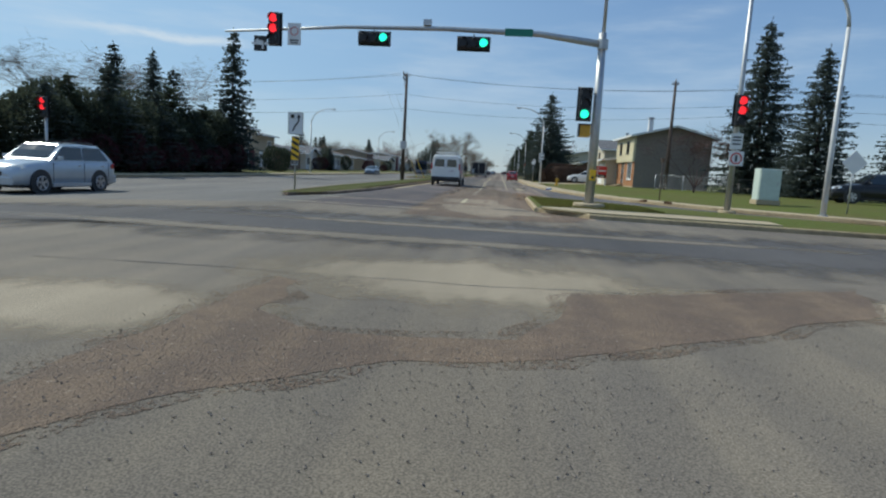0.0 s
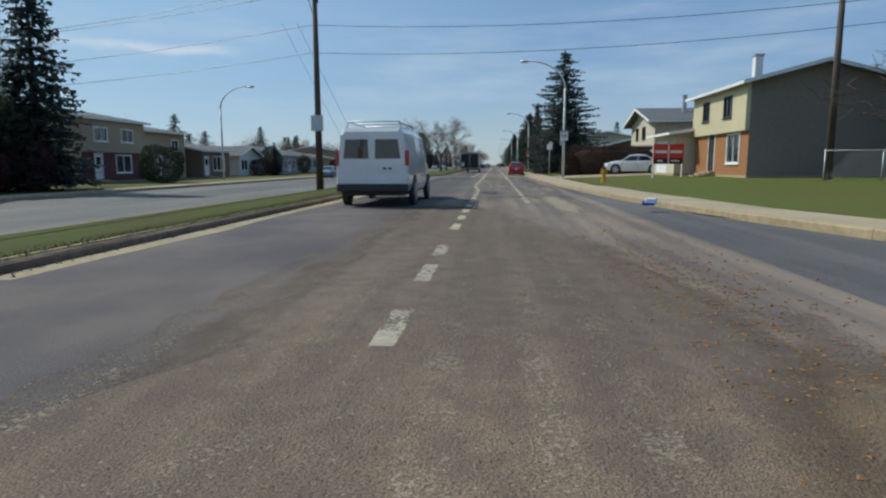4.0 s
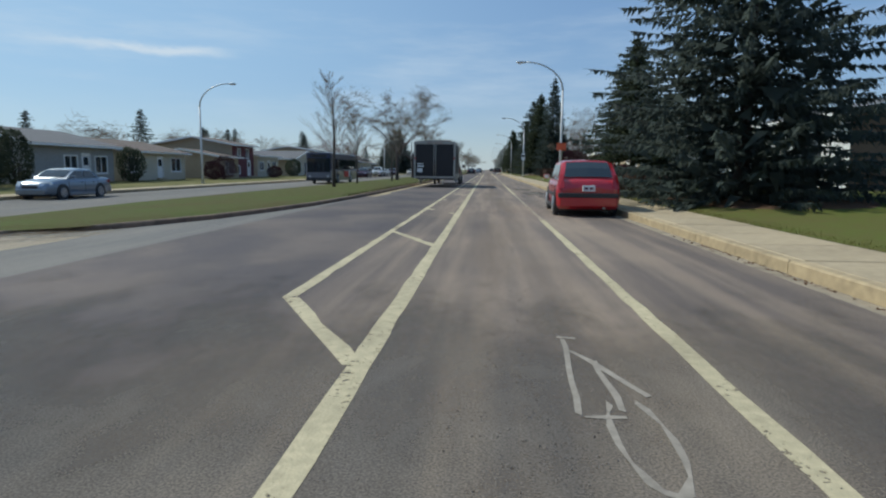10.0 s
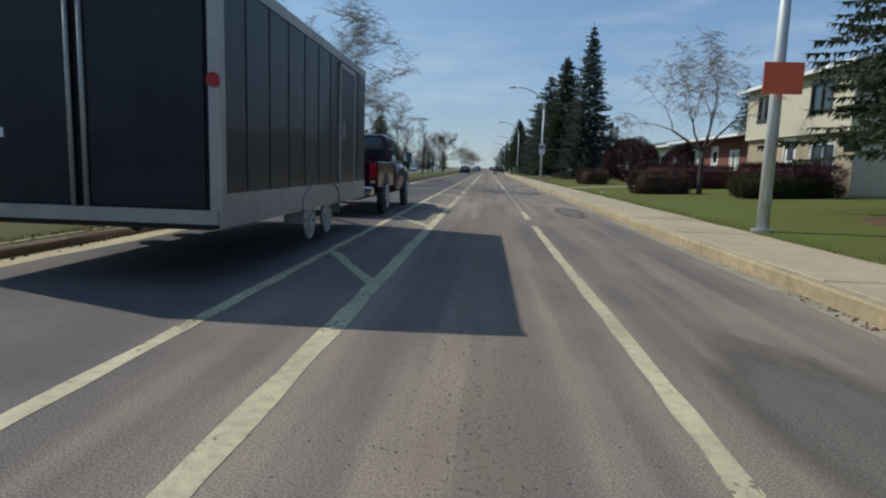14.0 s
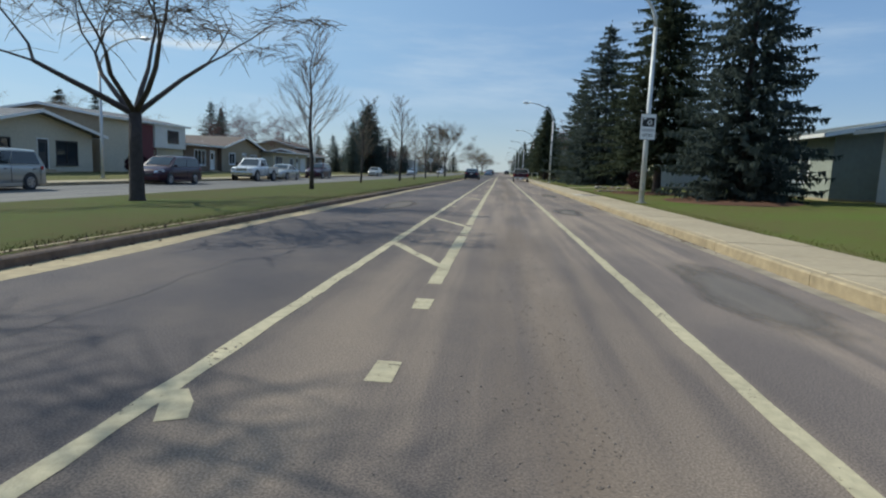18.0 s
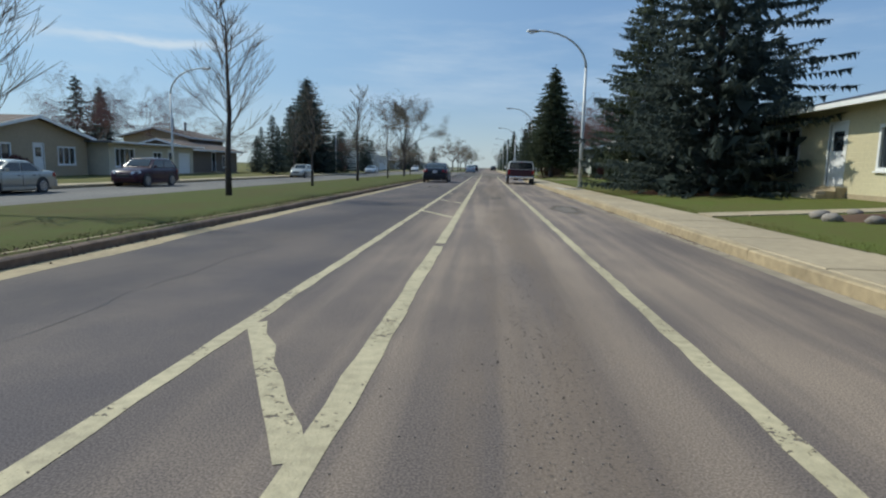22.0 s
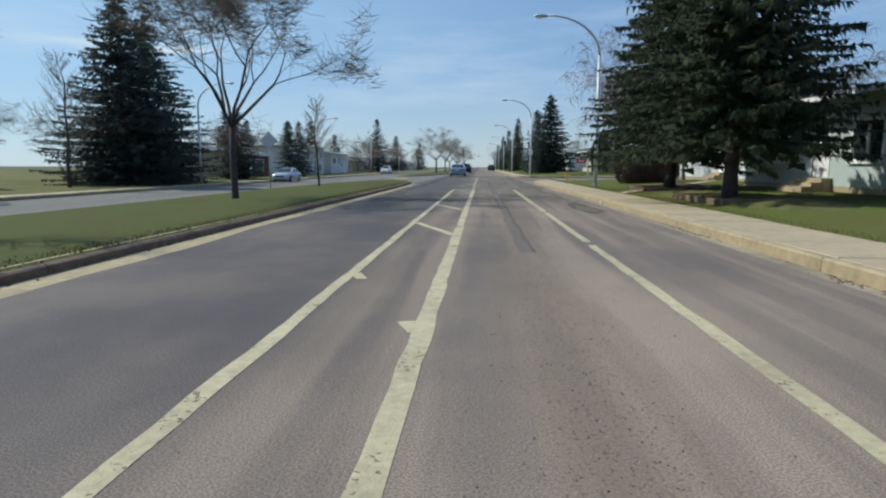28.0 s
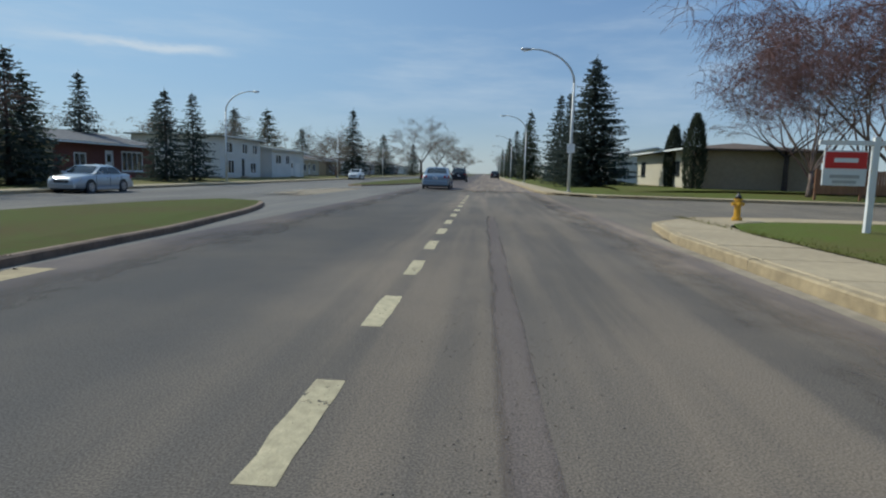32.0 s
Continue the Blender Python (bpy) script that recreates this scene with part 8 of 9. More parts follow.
pickup("canopy_pickup", "parked burgundy pickup with a white canopy", pose(2.45, 187.1, 0, 0, 0, -1) @ Matrix.Diagonal((0.95, 0.93, 0.87, 1)), "burgundy", canopy="white", crew=False, L=5.5, W=1.95, H=1.84, r=0.37)
pickup("crew_pickup", "dark red crew cab pickup towing a trailer", pose(-2.95, 91.9, 0), "burgundy")
pickup("white_pickup", "pale pickup parked across the road", pose(-20.7, 159.6, -0.455, 0, 0, 180), "white_car", L=5.5)


def cargo_van(m):
    ob = thing("cargo_van", "white cargo van with a roof ladder rack", "van", m)
    L, W, H, r = 5.6, 2.0, 2.08, 0.37
    hl, w = L / 2, W / 2
    st = [(-hl, 0.93, 0.45, H - 0.1), (-hl + 0.08, 0.97, 0.42, H), (-1.0, 1.0, 0.4, H + 0.02), (0.9, 1.0, 0.4, H), (1.35, 0.98, 0.4, H - 0.18)]
    def ring(y, k, zb, zt):
        half = [(w * k * 0.93, zb), (w * k, zb + 0.2), (w * k, 1.1), (w * k * 0.88, zt - 0.14), (w * k * 0.76, zt)]
        return [(-x, y, z) for x, z in half] + [(x, y, z) for x, z in reversed(half)]
    bd = part("body", Solid().loft([ring(*s) for s in st] + [ring(1.9, 0.95, 0.42, 1.3), ring(hl - 0.1, 0.88, 0.45, 1.1), ring(hl, 0.8, 0.5, 0.95)]), M["white_car"], ob)
    for sd in (-1, 1):
        q = [(sd * w * 0.42 - 0.34, -hl - 0.012, 1.28), (sd * w * 0.42 + 0.34, -hl - 0.012, 1.28), (sd * w * 0.4 + 0.3, -hl - 0.012, 1.78), (sd * w * 0.4 - 0.3, -hl - 0.012, 1.78)]
        dr = part("rear_door", Solid().box(sd * w * 0.43 - 0.41, -hl - 0.008, 0.55, sd * w * 0.43 + 0.41, -hl + 0.03, 1.9), M["white_car"], ob)
        part("rear_window", Solid().add(q, [(0, 1, 2, 3)]), M["car_glass"], dr)
        part("tail_light", Solid().box(sd * (w * 0.93) - 0.05, -hl - 0.02, 1.1, sd * (w * 0.93) + 0.05, -hl + 0.1, 1.5, 0.01), M["lamp_red"], ob)
        q = [(sd * (w * 0.985), 0.35, 1.18), (sd * (w * 0.985), 1.25, 1.18), (sd * (w * 0.91), 1.0, 1.72), (sd * (w * 0.91), 0.35, 1.72)]
        part("side_window", Solid().add(q if sd > 0 else q[::-1], [(0, 1, 2, 3)]), M["car_glass"], ob)
        part("mirror", Solid().box(-0.1, -0.06, -0.14, 0.1, 0.06, 0.14, 0.03), M["trim"], ob, m=pose(sd * (w + 0.13), 1.25, 1.3))
        for yy in (1.75, -1.65):
            part("wheel_arch", Solid().disc((sd * (w - 0.06), yy, r + 0.03), (1, 0, 0), r + 0.07, 0.13, 24), M["trim"], ob)
            wheel(ob, sd * (w - 0.12), yy, r, 0.24, 8, "steel")
        part("rack_rail", Solid().tube([(sd * 0.68, -2.5, H + 0.16), (sd * 0.68, 0.8, H + 0.16)], 0.02, 6), M["steel"], ob)
    for yy in (-2.45, -1.3, -0.2, 0.75):
        part("rack_bar", Solid().tube([(-0.75, yy, H - 0.02), (-0.7, yy, H + 0.18), (0.7, yy, H + 0.18), (0.75, yy, H - 0.02)], 0.02, 6), M["steel"], ob)
    part("rear_bumper", Solid().box(-w * 0.95, -hl - 0.1, 0.42, w * 0.95, -hl + 0.1, 0.62, 0.03), M["trim"], ob)
    part("windscreen", Solid().add([(-w * .82, 1.93, 1.3), (-w * .72, 1.38, H - 0.26), (w * .72, 1.38, H - 0.26), (w * .82, 1.93, 1.3)], [(0, 1, 2, 3)]), M["car_glass"], ob)
    pl = part("number_plate", Solid().box(0.25, -hl - 0.03, 0.95, 0.57, -hl - 0.012, 1.1), M["plate"], ob)
    bars(pl, [(0.34, 1.02, 0.1, 0.06), (0.48, 1.02, 0.1, 0.06)], "plate_bars", -hl - 0.036)
    part("under_body", Solid().box(-w * 0.8, -hl + 0.2, 0.3, w * 0.8, hl - 0.4, 0.46), M["trim"], ob)


cargo_van(pose(-2.9, 15.2, 0))


def trailer(m):
    ob = thing("cargo_trailer", "black enclosed cargo trailer with silver edge trim", "trailer", m)
    L, W, H, z0 = 6.1, 2.45, 2.85, 0.62
    w = W / 2
    black = material("trailer_panel", (0.012, 0.013, 0.019), 0.42, vary=0.25, scale=3, coat=0.1, spec=0.35)
    trim = material("trailer_trim", (0.42, 0.4, 0.36), 0.5, 0.5, vary=0.2)
    bd = part("body", Solid().box(-w, 0, z0, w, L, H - 0.08), black, ob)
    part("roof", Solid().loft([[(-w - 0.01, y, H - 0.1), (-w * 0.8, y, H - 0.02), (0, y, H + 0.04), (w * 0.8, y, H - 0.02), (w + 0.01, y, H - 0.1)] for y in (-0.03, L + 0.02)], closed=True), trim, ob)
    for sd in (-1, 1):
        part("corner_post", Solid().box(sd * w - 0.07, -0.035, z0 - 0.06, sd * w + 0.035, 0.06, H - 0.08), trim, ob)
        part("door", Solid().box(sd * 0.58 - 0.53, -0.025, z0 + 0.08, sd * 0.58 + 0.53, 0.0, H - 0.22), black, ob)
        part("door_post", Solid().tube([(sd * 0.06, -0.04, z0), (sd * 0.06, -0.04, H - 0.2)], 0.022, 6), trim, ob)
        part("tail_light", Solid().disc((sd * (w - 0.02), -0.045, z0 + 1.15), (0, 1, 0), 0.06, 0.03, 12), M["lamp_red"], ob)
        part("top_rail", Solid().box(sd * w - 0.012, 0, H - 0.2, sd * w + 0.012, L, H - 0.08), trim, ob)
        part("bottom_rail", Solid().box(sd * w - 0.012, 0, z0 - 0.1, sd * w + 0.014, L, z0 + 0.2), trim, ob)
        for k in range(1, 10):
            part("side_seam", Solid().box(sd * w - 0.005, L * k / 10 - 0.012, z0 + 0.2, sd * w + 0.006, L * k / 10 + 0.012, H - 0.2), M["trim"], ob)
        for yy in (2.75, 3.62):
            wheel(ob, sd * (w - 0.16), yy, 0.36, 0.2, 8, "steel")
        pts = [(sd * (w + 0.03), 3.2 + 0.95 * math.cos(a), 0.36 + 0.5 * max(0, math.sin(a)) ** 0.4) for a in (math.pi * k / 10 for k in range(11))]
        part("fender", Solid().loft([[(x - sd * 0.24, y, z) for x, y, z in pts], pts], closed=False, caps=False), trim, ob)
    part("side_door", Solid().box(w, 4.2, z0 + 0.2, w + 0.018, 5.1, H - 0.3), black, ob)
    part("door_frame", Solid().box(w, 4.14, z0 + 0.18, w + 0.026, 4.2, H - 0.26).box(w, 5.1, z0 + 0.18, w + 0.026, 5.16, H - 0.26).box(w, 4.14, H - 0.3, w + 0.026, 5.16, H - 0.24), trim, ob)
    part("door_latch", Solid().box(w + 0.018, 4.26, 1.5, w + 0.05, 4.34, 1.75), trim, ob)
    part("header", Solid().box(-w, -0.03, H - 0.22, w, 0.02, H - 0.08), trim, ob)
    part("sill", Solid().box(-w, -0.06, z0 - 0.06, w, 0.05, z0 + 0.06), trim, ob)
    part("frame", Solid().box(-w + 0.1, 0.05, z0 - 0.12, w - 0.1, L, z0), M["trim"], ob)
    part("tongue", Solid().tube([(-0.7, L, 0.5), (0, L + 1.1, 0.48)], 0.05, 6).tube([(0.7, L, 0.5), (0, L + 1.1, 0.48)], 0.05, 6), M["trim"], ob)
    part("jack", Solid().tube([(0, L + 0.85, 0.0), (0, L + 0.85, 0.75)], 0.03, 8), M["steel"], ob)
    part("jack_foot", Solid().box(-0.09, L + 0.76, -0.005, 0.09, L + 0.94, 0.02), M["steel"], ob)
    part("sticker", Solid().box(-w + 0.14, -0.034, 1.25, -w + 0.55, -0.026, 1.33), M["sign_white"], ob)
    part("sticker", Solid().box(-w + 0.14, -0.034, 1.4, -w + 0.5, -0.026, 1.46), M["sign_white"], ob)
    part("notice", Solid().box(-w + 0.14, -0.034, 0.92, -w + 0.46, -0.026, 1.16), M["plate"], ob)
    for x in (-0.35, 0, 0.35):
        part("marker_light", Solid().box(x - 0.05, -0.045, H - 0.17, x + 0.05, -0.03, H - 0.13), M["lamp_red"], ob)


trailer(pose(-3.15, 81.4, 0))


def bus(m):
    ob = thing("city_bus", "dark blue and grey city bus across the median", "bus", m)
    L, W, H = 11.5, 2.55, 3.05
    w = W / 2
    part("lower_body", Solid().box(-w, -L / 2, 0.32, w, L / 2, 1.35, 0.06), M["bus_grey"], ob)
    part("upper_body", Solid().box(-w + 0.02, -L / 2 + 0.02, 1.35, w - 0.02, L / 2 - 0.02, H, 0.12), M["bus_blue"], ob)
    for sd in (-1, 1):
        for k in range(7):
            y = -L / 2 + 0.5 + 1.5 * k
            part("side_window", Solid().box(sd * w - 0.02, y, 1.45, sd * w + 0.006, y + 1.38, 2.45), M["car_glass"], ob)
        for y in (L / 2 - 2.6, -L / 2 + 3.2):
            part("wheel_arch", Solid().disc((sd * (w - 0.06), y, 0.52), (1, 0, 0), 0.6, 0.14, 24), M["trim"], ob)
            wheel(ob, sd * (w - 0.12), y, 0.48, 0.28, 10, "steel")
        part("advert", Solid().box(sd * w - 0.01, -1.6, 0.62, sd * w + 0.012, 0.4, 1.25), M["sign_red"], ob)
        part("advert_panel", Solid().box(sd * w - 0.01, -2.2, 0.62, sd * w + 0.012, -1.65, 1.35), M["sign_white"], ob)
        part("headlight", Solid().disc((sd * 0.9, L / 2 + 0.01, 0.75), (0, 1, 0), 0.12, 0.05, 14), M["lamp_clear"], ob)
    part("windscreen", Solid().box(-w + 0.12, L / 2 - 0.01, 1.15, w - 0.12, L / 2 + 0.015, 2.5), M["car_glass"], ob)
    part("destination_sign", Solid().box(-0.8, L / 2 - 0.01, 2.6, 0.8, L / 2 + 0.012, 2.88), M["black"], ob)
    part("bumper", Solid().box(-w, L / 2 - 0.05, 0.32, w, L / 2 + 0.08, 0.62, 0.03), M["trim"], ob)


bus(pose(-16.4, 108.5, -0.43, 0, 0, 180))

# ---- houses ----
def wall_panel(w, h, t, holes):
    """A wall in x and z with openings cut through it; the outer face at y = 0."""
    xs = sorted({-w / 2, w / 2, *[q for x, z, a, b in holes for q in (x - a / 2, x + a / 2)]})
    zs = sorted({0.0, h, *[q for x, z, a, b in holes for q in (z, z + b)]})
    xs = [x for x in xs if -w / 2 <= x <= w / 2]
    zs = [z for z in zs if 0 <= z <= h]
    s = Solid()
    nx, nz = len(xs), len(zs)
    full = [[not any(abs((xs[i] + xs[i + 1]) / 2 - x) < a / 2 and z < (zs[k] + zs[k + 1]) / 2 < z + b for x, z, a, b in holes) for k in range(nz - 1)] for i in range(nx - 1)]
    v = [(x, y, z) for y in (0, t) for x in xs for z in zs]
    f = []
    at = lambda j, i, k: j * nx * nz + i * nz + k
    there = lambda i, k: 0 <= i < nx - 1 and 0 <= k < nz - 1 and full[i][k]
    for i in range(nx - 1):
        for k in range(nz - 1):
            if not full[i][k]:
                continue
            f.append((at(0, i, k), at(0, i + 1, k), at(0, i + 1, k + 1), at(0, i, k + 1)))
            f.append((at(1, i, k), at(1, i, k + 1), at(1, i + 1, k + 1), at(1, i + 1, k)))
            for (di, dk), (a, b) in (((-1, 0), ((i, k), (i, k + 1))), ((1, 0), ((i + 1, k + 1), (i + 1, k))), ((0, -1), ((i + 1, k), (i, k))), ((0, 1), ((i, k + 1), (i + 1, k + 1)))):
                if not there(i + di, k + dk):
                    f.append((at(0, *a), at(0, *b), at(1, *b), at(1, *a)))
    used = sorted({q for face in f for q in face})
    place = {q: i for i, q in enumerate(used)}
    s.add([v[q] for q in used], [tuple(place[q] for q in face) for face in f])
    return s


def window(parent, x, z, w, h, panes=2, frame="white", curtain=None, y=0.0):
    """Frame, mullions, sill and panes set back in the wall."""
    fr = Solid()
    f = 0.06
    fr.box(x - w / 2 - 0.04, y - 0.03, z - 0.04, x + w / 2 + 0.04, y + 0.05, z + f).box(x - w / 2 - 0.04, y - 0.03, z + h - f, x + w / 2 + 0.04, y + 0.05, z + h + 0.04)
    fr.box(x - w / 2 - 0.04, y - 0.028, z + f, x - w / 2 + f, y + 0.048, z + h - f).box(x + w / 2 - f, y - 0.028, z + f, x + w / 2 + 0.04, y + 0.048, z + h - f)
    wd = part("window", fr, M[frame], parent)
    for k in range(panes):
        x0 = x - w / 2 + w * k / panes
        x1 = x - w / 2 + w * (k + 1) / panes
        part("pane", Solid().box(x0 + 0.03, y + 0.05, z + 0.03, x1 - 0.03, y + 0.062, z + h - 0.03), M["glass"], wd)
        if k:
            part("mullion", Solid().box(x0 - 0.025, y - 0.015, z + f, x0 + 0.025, y + 0.05, z + h - f), M[frame], wd)
        if curtain:
            part("curtain", Solid().box(x0 + 0.05, y + 0.036, z + 0.06, x0 + (x1 - x0) * 0.42, y + 0.046, z + h - 0.06), M[curtain], wd)
    part("sill", Solid().box(x - w / 2 - 0.08, y - 0.08, z - 0.09, x + w / 2 + 0.08, y + 0.02, z - 0.042), M[frame], wd)
    return wd


def door(parent, x, z, w=0.95, h=2.05, mat="white", panels=True):
    d = part("door", Solid().box(x - w / 2, 0.03, z, x + w / 2, 0.09, z + h), M[mat], parent)
    part("door_frame", Solid().box(x - w / 2 - 0.08, -0.02, z, x - w / 2, 0.1, z + h + 0.08).box(x + w / 2, -0.02, z, x + w / 2 + 0.08, 0.1, z + h + 0.08).box(x - w / 2, -0.02, z + h, x + w / 2, 0.1, z + h + 0.08), M["white"], d)
    part("handle", Solid().disc((x + w * 0.38, 0.0, z + 1.0), (0, 1, 0), 0.035, 0.06, 10), M["chrome"], d)
    if panels:
        part("door_light", Solid().box(x - w * 0.3, 0.018, z + 1.15, x + w * 0.3, 0.03, z + 1.8), M["glass"], d)


def garage_door(parent, x, z, w=2.6, h=2.1, mat="white"):
    d = part("garage_door", Solid().box(x - w / 2, 0.05, z, x + w / 2, 0.1, z + h), M[mat], parent)
    for k in range(4):
        part("panel", Solid().box(x - w / 2 + 0.04, 0.025, z + h * k / 4 + 0.03, x + w / 2 - 0.04, 0.05, z + h * (k + 1) / 4 - 0.02, 0.012), M[mat], d)


def gable_roof(parent, w, d, z, rise, over, mat, along="x", x0=0.0, y0=0.0, fascia="white", soffit="white"):
    """Two slabs that meet in a ridge. along: the ridge's direction."""
    t = 0.16
    if along == "x":
        half = d / 2 + over
        for sg in (-1, 1):
            yc = y0 + d / 2
            k = rise / (d / 2)
            e, r = (yc + sg * half, z - k * over), (yc, z + rise)
            xa, xb = x0 - w / 2 - over, x0 + w / 2 + over
            s = Solid().loft([[(xa, e[0], e[1]), (xb, e[0], e[1]), (xb, e[0], e[1] + t), (xa, e[0], e[1] + t)], [(xa, r[0], r[1]), (xb, r[0], r[1]), (xb, r[0], r[1] + t), (xa, r[0], r[1] + t)]])
            part("roof", s, M[mat], parent)
            part("gutter", Solid().box(xa - 0.01, e[0] - 0.06, e[1] - 0.02, xb + 0.01, e[0] + 0.06, e[1] + t - 0.03), M[fascia], parent)
        for xx in (x0 - w / 2 - over - 0.02, x0 + w / 2 + over):
            part("bargeboard", Solid().loft([[(xx, y0 - over, z - k * over - 0.03), (xx + 0.02, y0 - over, z - k * over - 0.03), (xx + 0.02, y0 - over, z - k * over + t), (xx, y0 - over, z - k * over + t)], [(xx, yc, z + rise - 0.03), (xx + 0.02, yc, z + rise - 0.03), (xx + 0.02, yc, z + rise + t), (xx, yc, z + rise + t)], [(xx, y0 + d + over, z - k * over - 0.03), (xx + 0.02, y0 + d + over, z - k * over - 0.03), (xx + 0.02, y0 + d + over, z - k * over + t), (xx, y0 + d + over, z - k * over + t)]]), M[fascia], parent)
    else:
        k = rise / (w / 2)
        for sg in (-1, 1):
            e, r = (x0 + sg * (w / 2 + over), z - k * over), (x0, z + rise)
            ya, yb = y0 - over, y0 + d + over * 0.3
            s = Solid().loft([[(e[0], ya, e[1]), (e[0], yb, e[1]), (e[0], yb, e[1] + t), (e[0], ya, e[1] + t)], [(r[0], ya, r[1]), (r[0], yb, r[1]), (r[0], yb, r[1] + t), (r[0], ya, r[1] + t)]])
            part("roof", s, M[mat], parent)
            part("gutter", Solid().box(e[0] - 0.06, ya, e[1] - 0.02, e[0] + 0.06, yb, e[1] + t - 0.03), M[fascia], parent)
        ya = y0 - over - 0.025
        part("bargeboard", Solid().loft([[(x, ya, zz - 0.06), (x, ya + 0.024, zz - 0.06), (x, ya + 0.024, zz + t), (x, ya, zz + t)] for x, zz in ((x0 - w / 2 - over, z - k * over), (x0, z + rise), (x0 + w / 2 + over, z - k * over))]), M[fascia], parent)


def hip_roof(parent, w, d, z, rise, over, mat, fascia="white"):
    a, b = w / 2 + over, -over
    c = d + over
    r = max(0.3, a - (c - b) / 2 * 0.9)
    t = 0.14
    base = [(-a, b), (a, b), (a, c), (-a, c)]
    m = (b + c) / 2
    s = Solid()
    s.add([(x, y, z) for x, y in base] + [(x, y, z + t) for x, y in base] + [(-r, m, z + rise), (r, m, z + rise)],
          [(3, 2, 1, 0), (0, 1, 5, 4), (1, 2, 6, 5), (2, 3, 7, 6), (3, 0, 4, 7), (4, 5, 9, 8), (5, 6, 9), (6, 7, 8, 9), (7, 4, 8)])
    part("roof", s, M[mat], parent)
    part("gutter", Solid().box(-a - 0.01, b - 0.08, z + 0.0, a + 0.01, b - 0.005, z + t - 0.01), M[fascia], parent)


def house(label, side, front, yc, width, depth, h, z=None, wall="stucco_grey", roof="gable_x", rise=1.3, over=0.55, shingle="shingle", windows=(), doors=(), garages=(), side_wall=None, lower=None, lower_h=0.0,
          gable_fill=None, chimneys=(), steps=True, fascia="white", group="", side_windows=(), name="house"):
    """side +1: right of the road, facing -x; -1: left of it, facing +x."""
    gz = (0.42 if side > 0 else LEFT_Z) if z is None else z
    ob = thing(name, label, "house", pose(front, yc, gz, 0, 0, -90 * side), group)
    t = 0.25
    holes = [(x, zz, w, hh) for x, zz, w, hh, *_ in windows] + [(x, zz, w, hh) for x, zz, w, hh, *_ in doors] + [(x, zz, w, hh) for x, zz, w, hh, *_ in garages]
    if lower:
        up = [q for q in holes if q[1] >= lower_h]
        lo = [q for q in holes if q[1] < lower_h]
        part("front_wall", wall_panel(width, lower_h, t, lo), M[lower], ob)
        f2 = part("upper_wall", wall_panel(width, h - lower_h, t + 0.2, [(x, zz - lower_h, w, hh) for x, zz, w, hh in up]), M[wall], ob, m=pose(0, -0.2 if h > 4 else -0.0, lower_h))
        up_y = -0.2 if h > 4 else 0.0
    else:
        part("front_wall", wall_panel(width, h, t, holes), M[wall], ob)
        up_y = 0.0
    # some houses pass a darker stucco here, toned for their shaded ends
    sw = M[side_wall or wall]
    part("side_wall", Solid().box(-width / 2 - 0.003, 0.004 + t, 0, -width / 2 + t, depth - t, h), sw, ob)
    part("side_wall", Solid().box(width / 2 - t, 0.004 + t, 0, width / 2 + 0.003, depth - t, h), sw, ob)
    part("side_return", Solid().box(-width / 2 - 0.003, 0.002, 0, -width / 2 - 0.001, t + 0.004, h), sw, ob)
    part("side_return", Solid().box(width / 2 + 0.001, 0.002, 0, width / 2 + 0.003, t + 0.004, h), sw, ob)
    part("back_wall", Solid().box(-width / 2, depth - t, 0, width / 2, depth, h), sw, ob)
    part("foundation", Solid().box(-width / 2 - 0.02, -0.015, -0.8, width / 2 + 0.02, depth + 0.02, 0.12), M["concrete"], ob)
    part("ceiling", Solid().box(-width / 2 + 0.02, 0.02, h - 0.08, width / 2 - 0.02, depth - 0.02, h - 0.02), M["trim"], ob)
    for x, zz, w, hh, *o in windows:
        window(ob, x, zz, w, hh, o[0] if o else 2, o[1] if len(o) > 1 else "white", o[2] if len(o) > 2 else None, y=up_y if (lower and zz >= lower_h) else 0.0)
    for x, zz, w, hh, *o in doors:
        door(ob, x, zz, w, hh, o[0] if o else "white")
        if steps and zz > 0.25:
            for k in range(3):
                part("step", Solid().box(x - 0.8, -0.35 - 0.3 * (2 - k), -0.2, x + 0.8, -0.02 - 0.3 * (2 - k) if k < 2 else -0.02, zz * (k + 1) / 3 - 0.04), M["concrete"], ob)
    for x, zz, w, hh, *o in garages:
        garage_door(ob, x, zz, w, hh, o[0] if o else "white")
    if roof == "gable_x":      # ridge along the road
        gable_roof(ob, width, depth, h, rise, over, shingle, "x", fascia=fascia)
        for sx in (-1, 1):
            x = sx * (width / 2 - 0.1)
            part("gable", Solid().loft([[(x - 0.1, 0, h), (x - 0.1, depth, h), (x - 0.1, depth / 2, h + rise)], [(x + 0.1, 0, h), (x + 0.1, depth, h), (x + 0.1, depth / 2, h + rise)]]), M[gable_fill or side_wall or wall], ob)
    elif roof == "gable_y":    # gable towards the road
        gable_roof(ob, width, depth, h, rise, over, shingle, "y", fascia=fascia)
        for y in (0.1, depth - 0.1):
            part("gable", Solid().loft([[(-width / 2, y - 0.1, h), (width / 2, y - 0.1, h), (0, y - 0.1, h + rise)], [(-width / 2, y + 0.1, h), (width / 2, y + 0.1, h), (0, y + 0.1, h + rise)]]), M[gable_fill or wall], ob)
    else:
        hip_roof(ob, width, depth, h, rise, over, shingle, fascia)
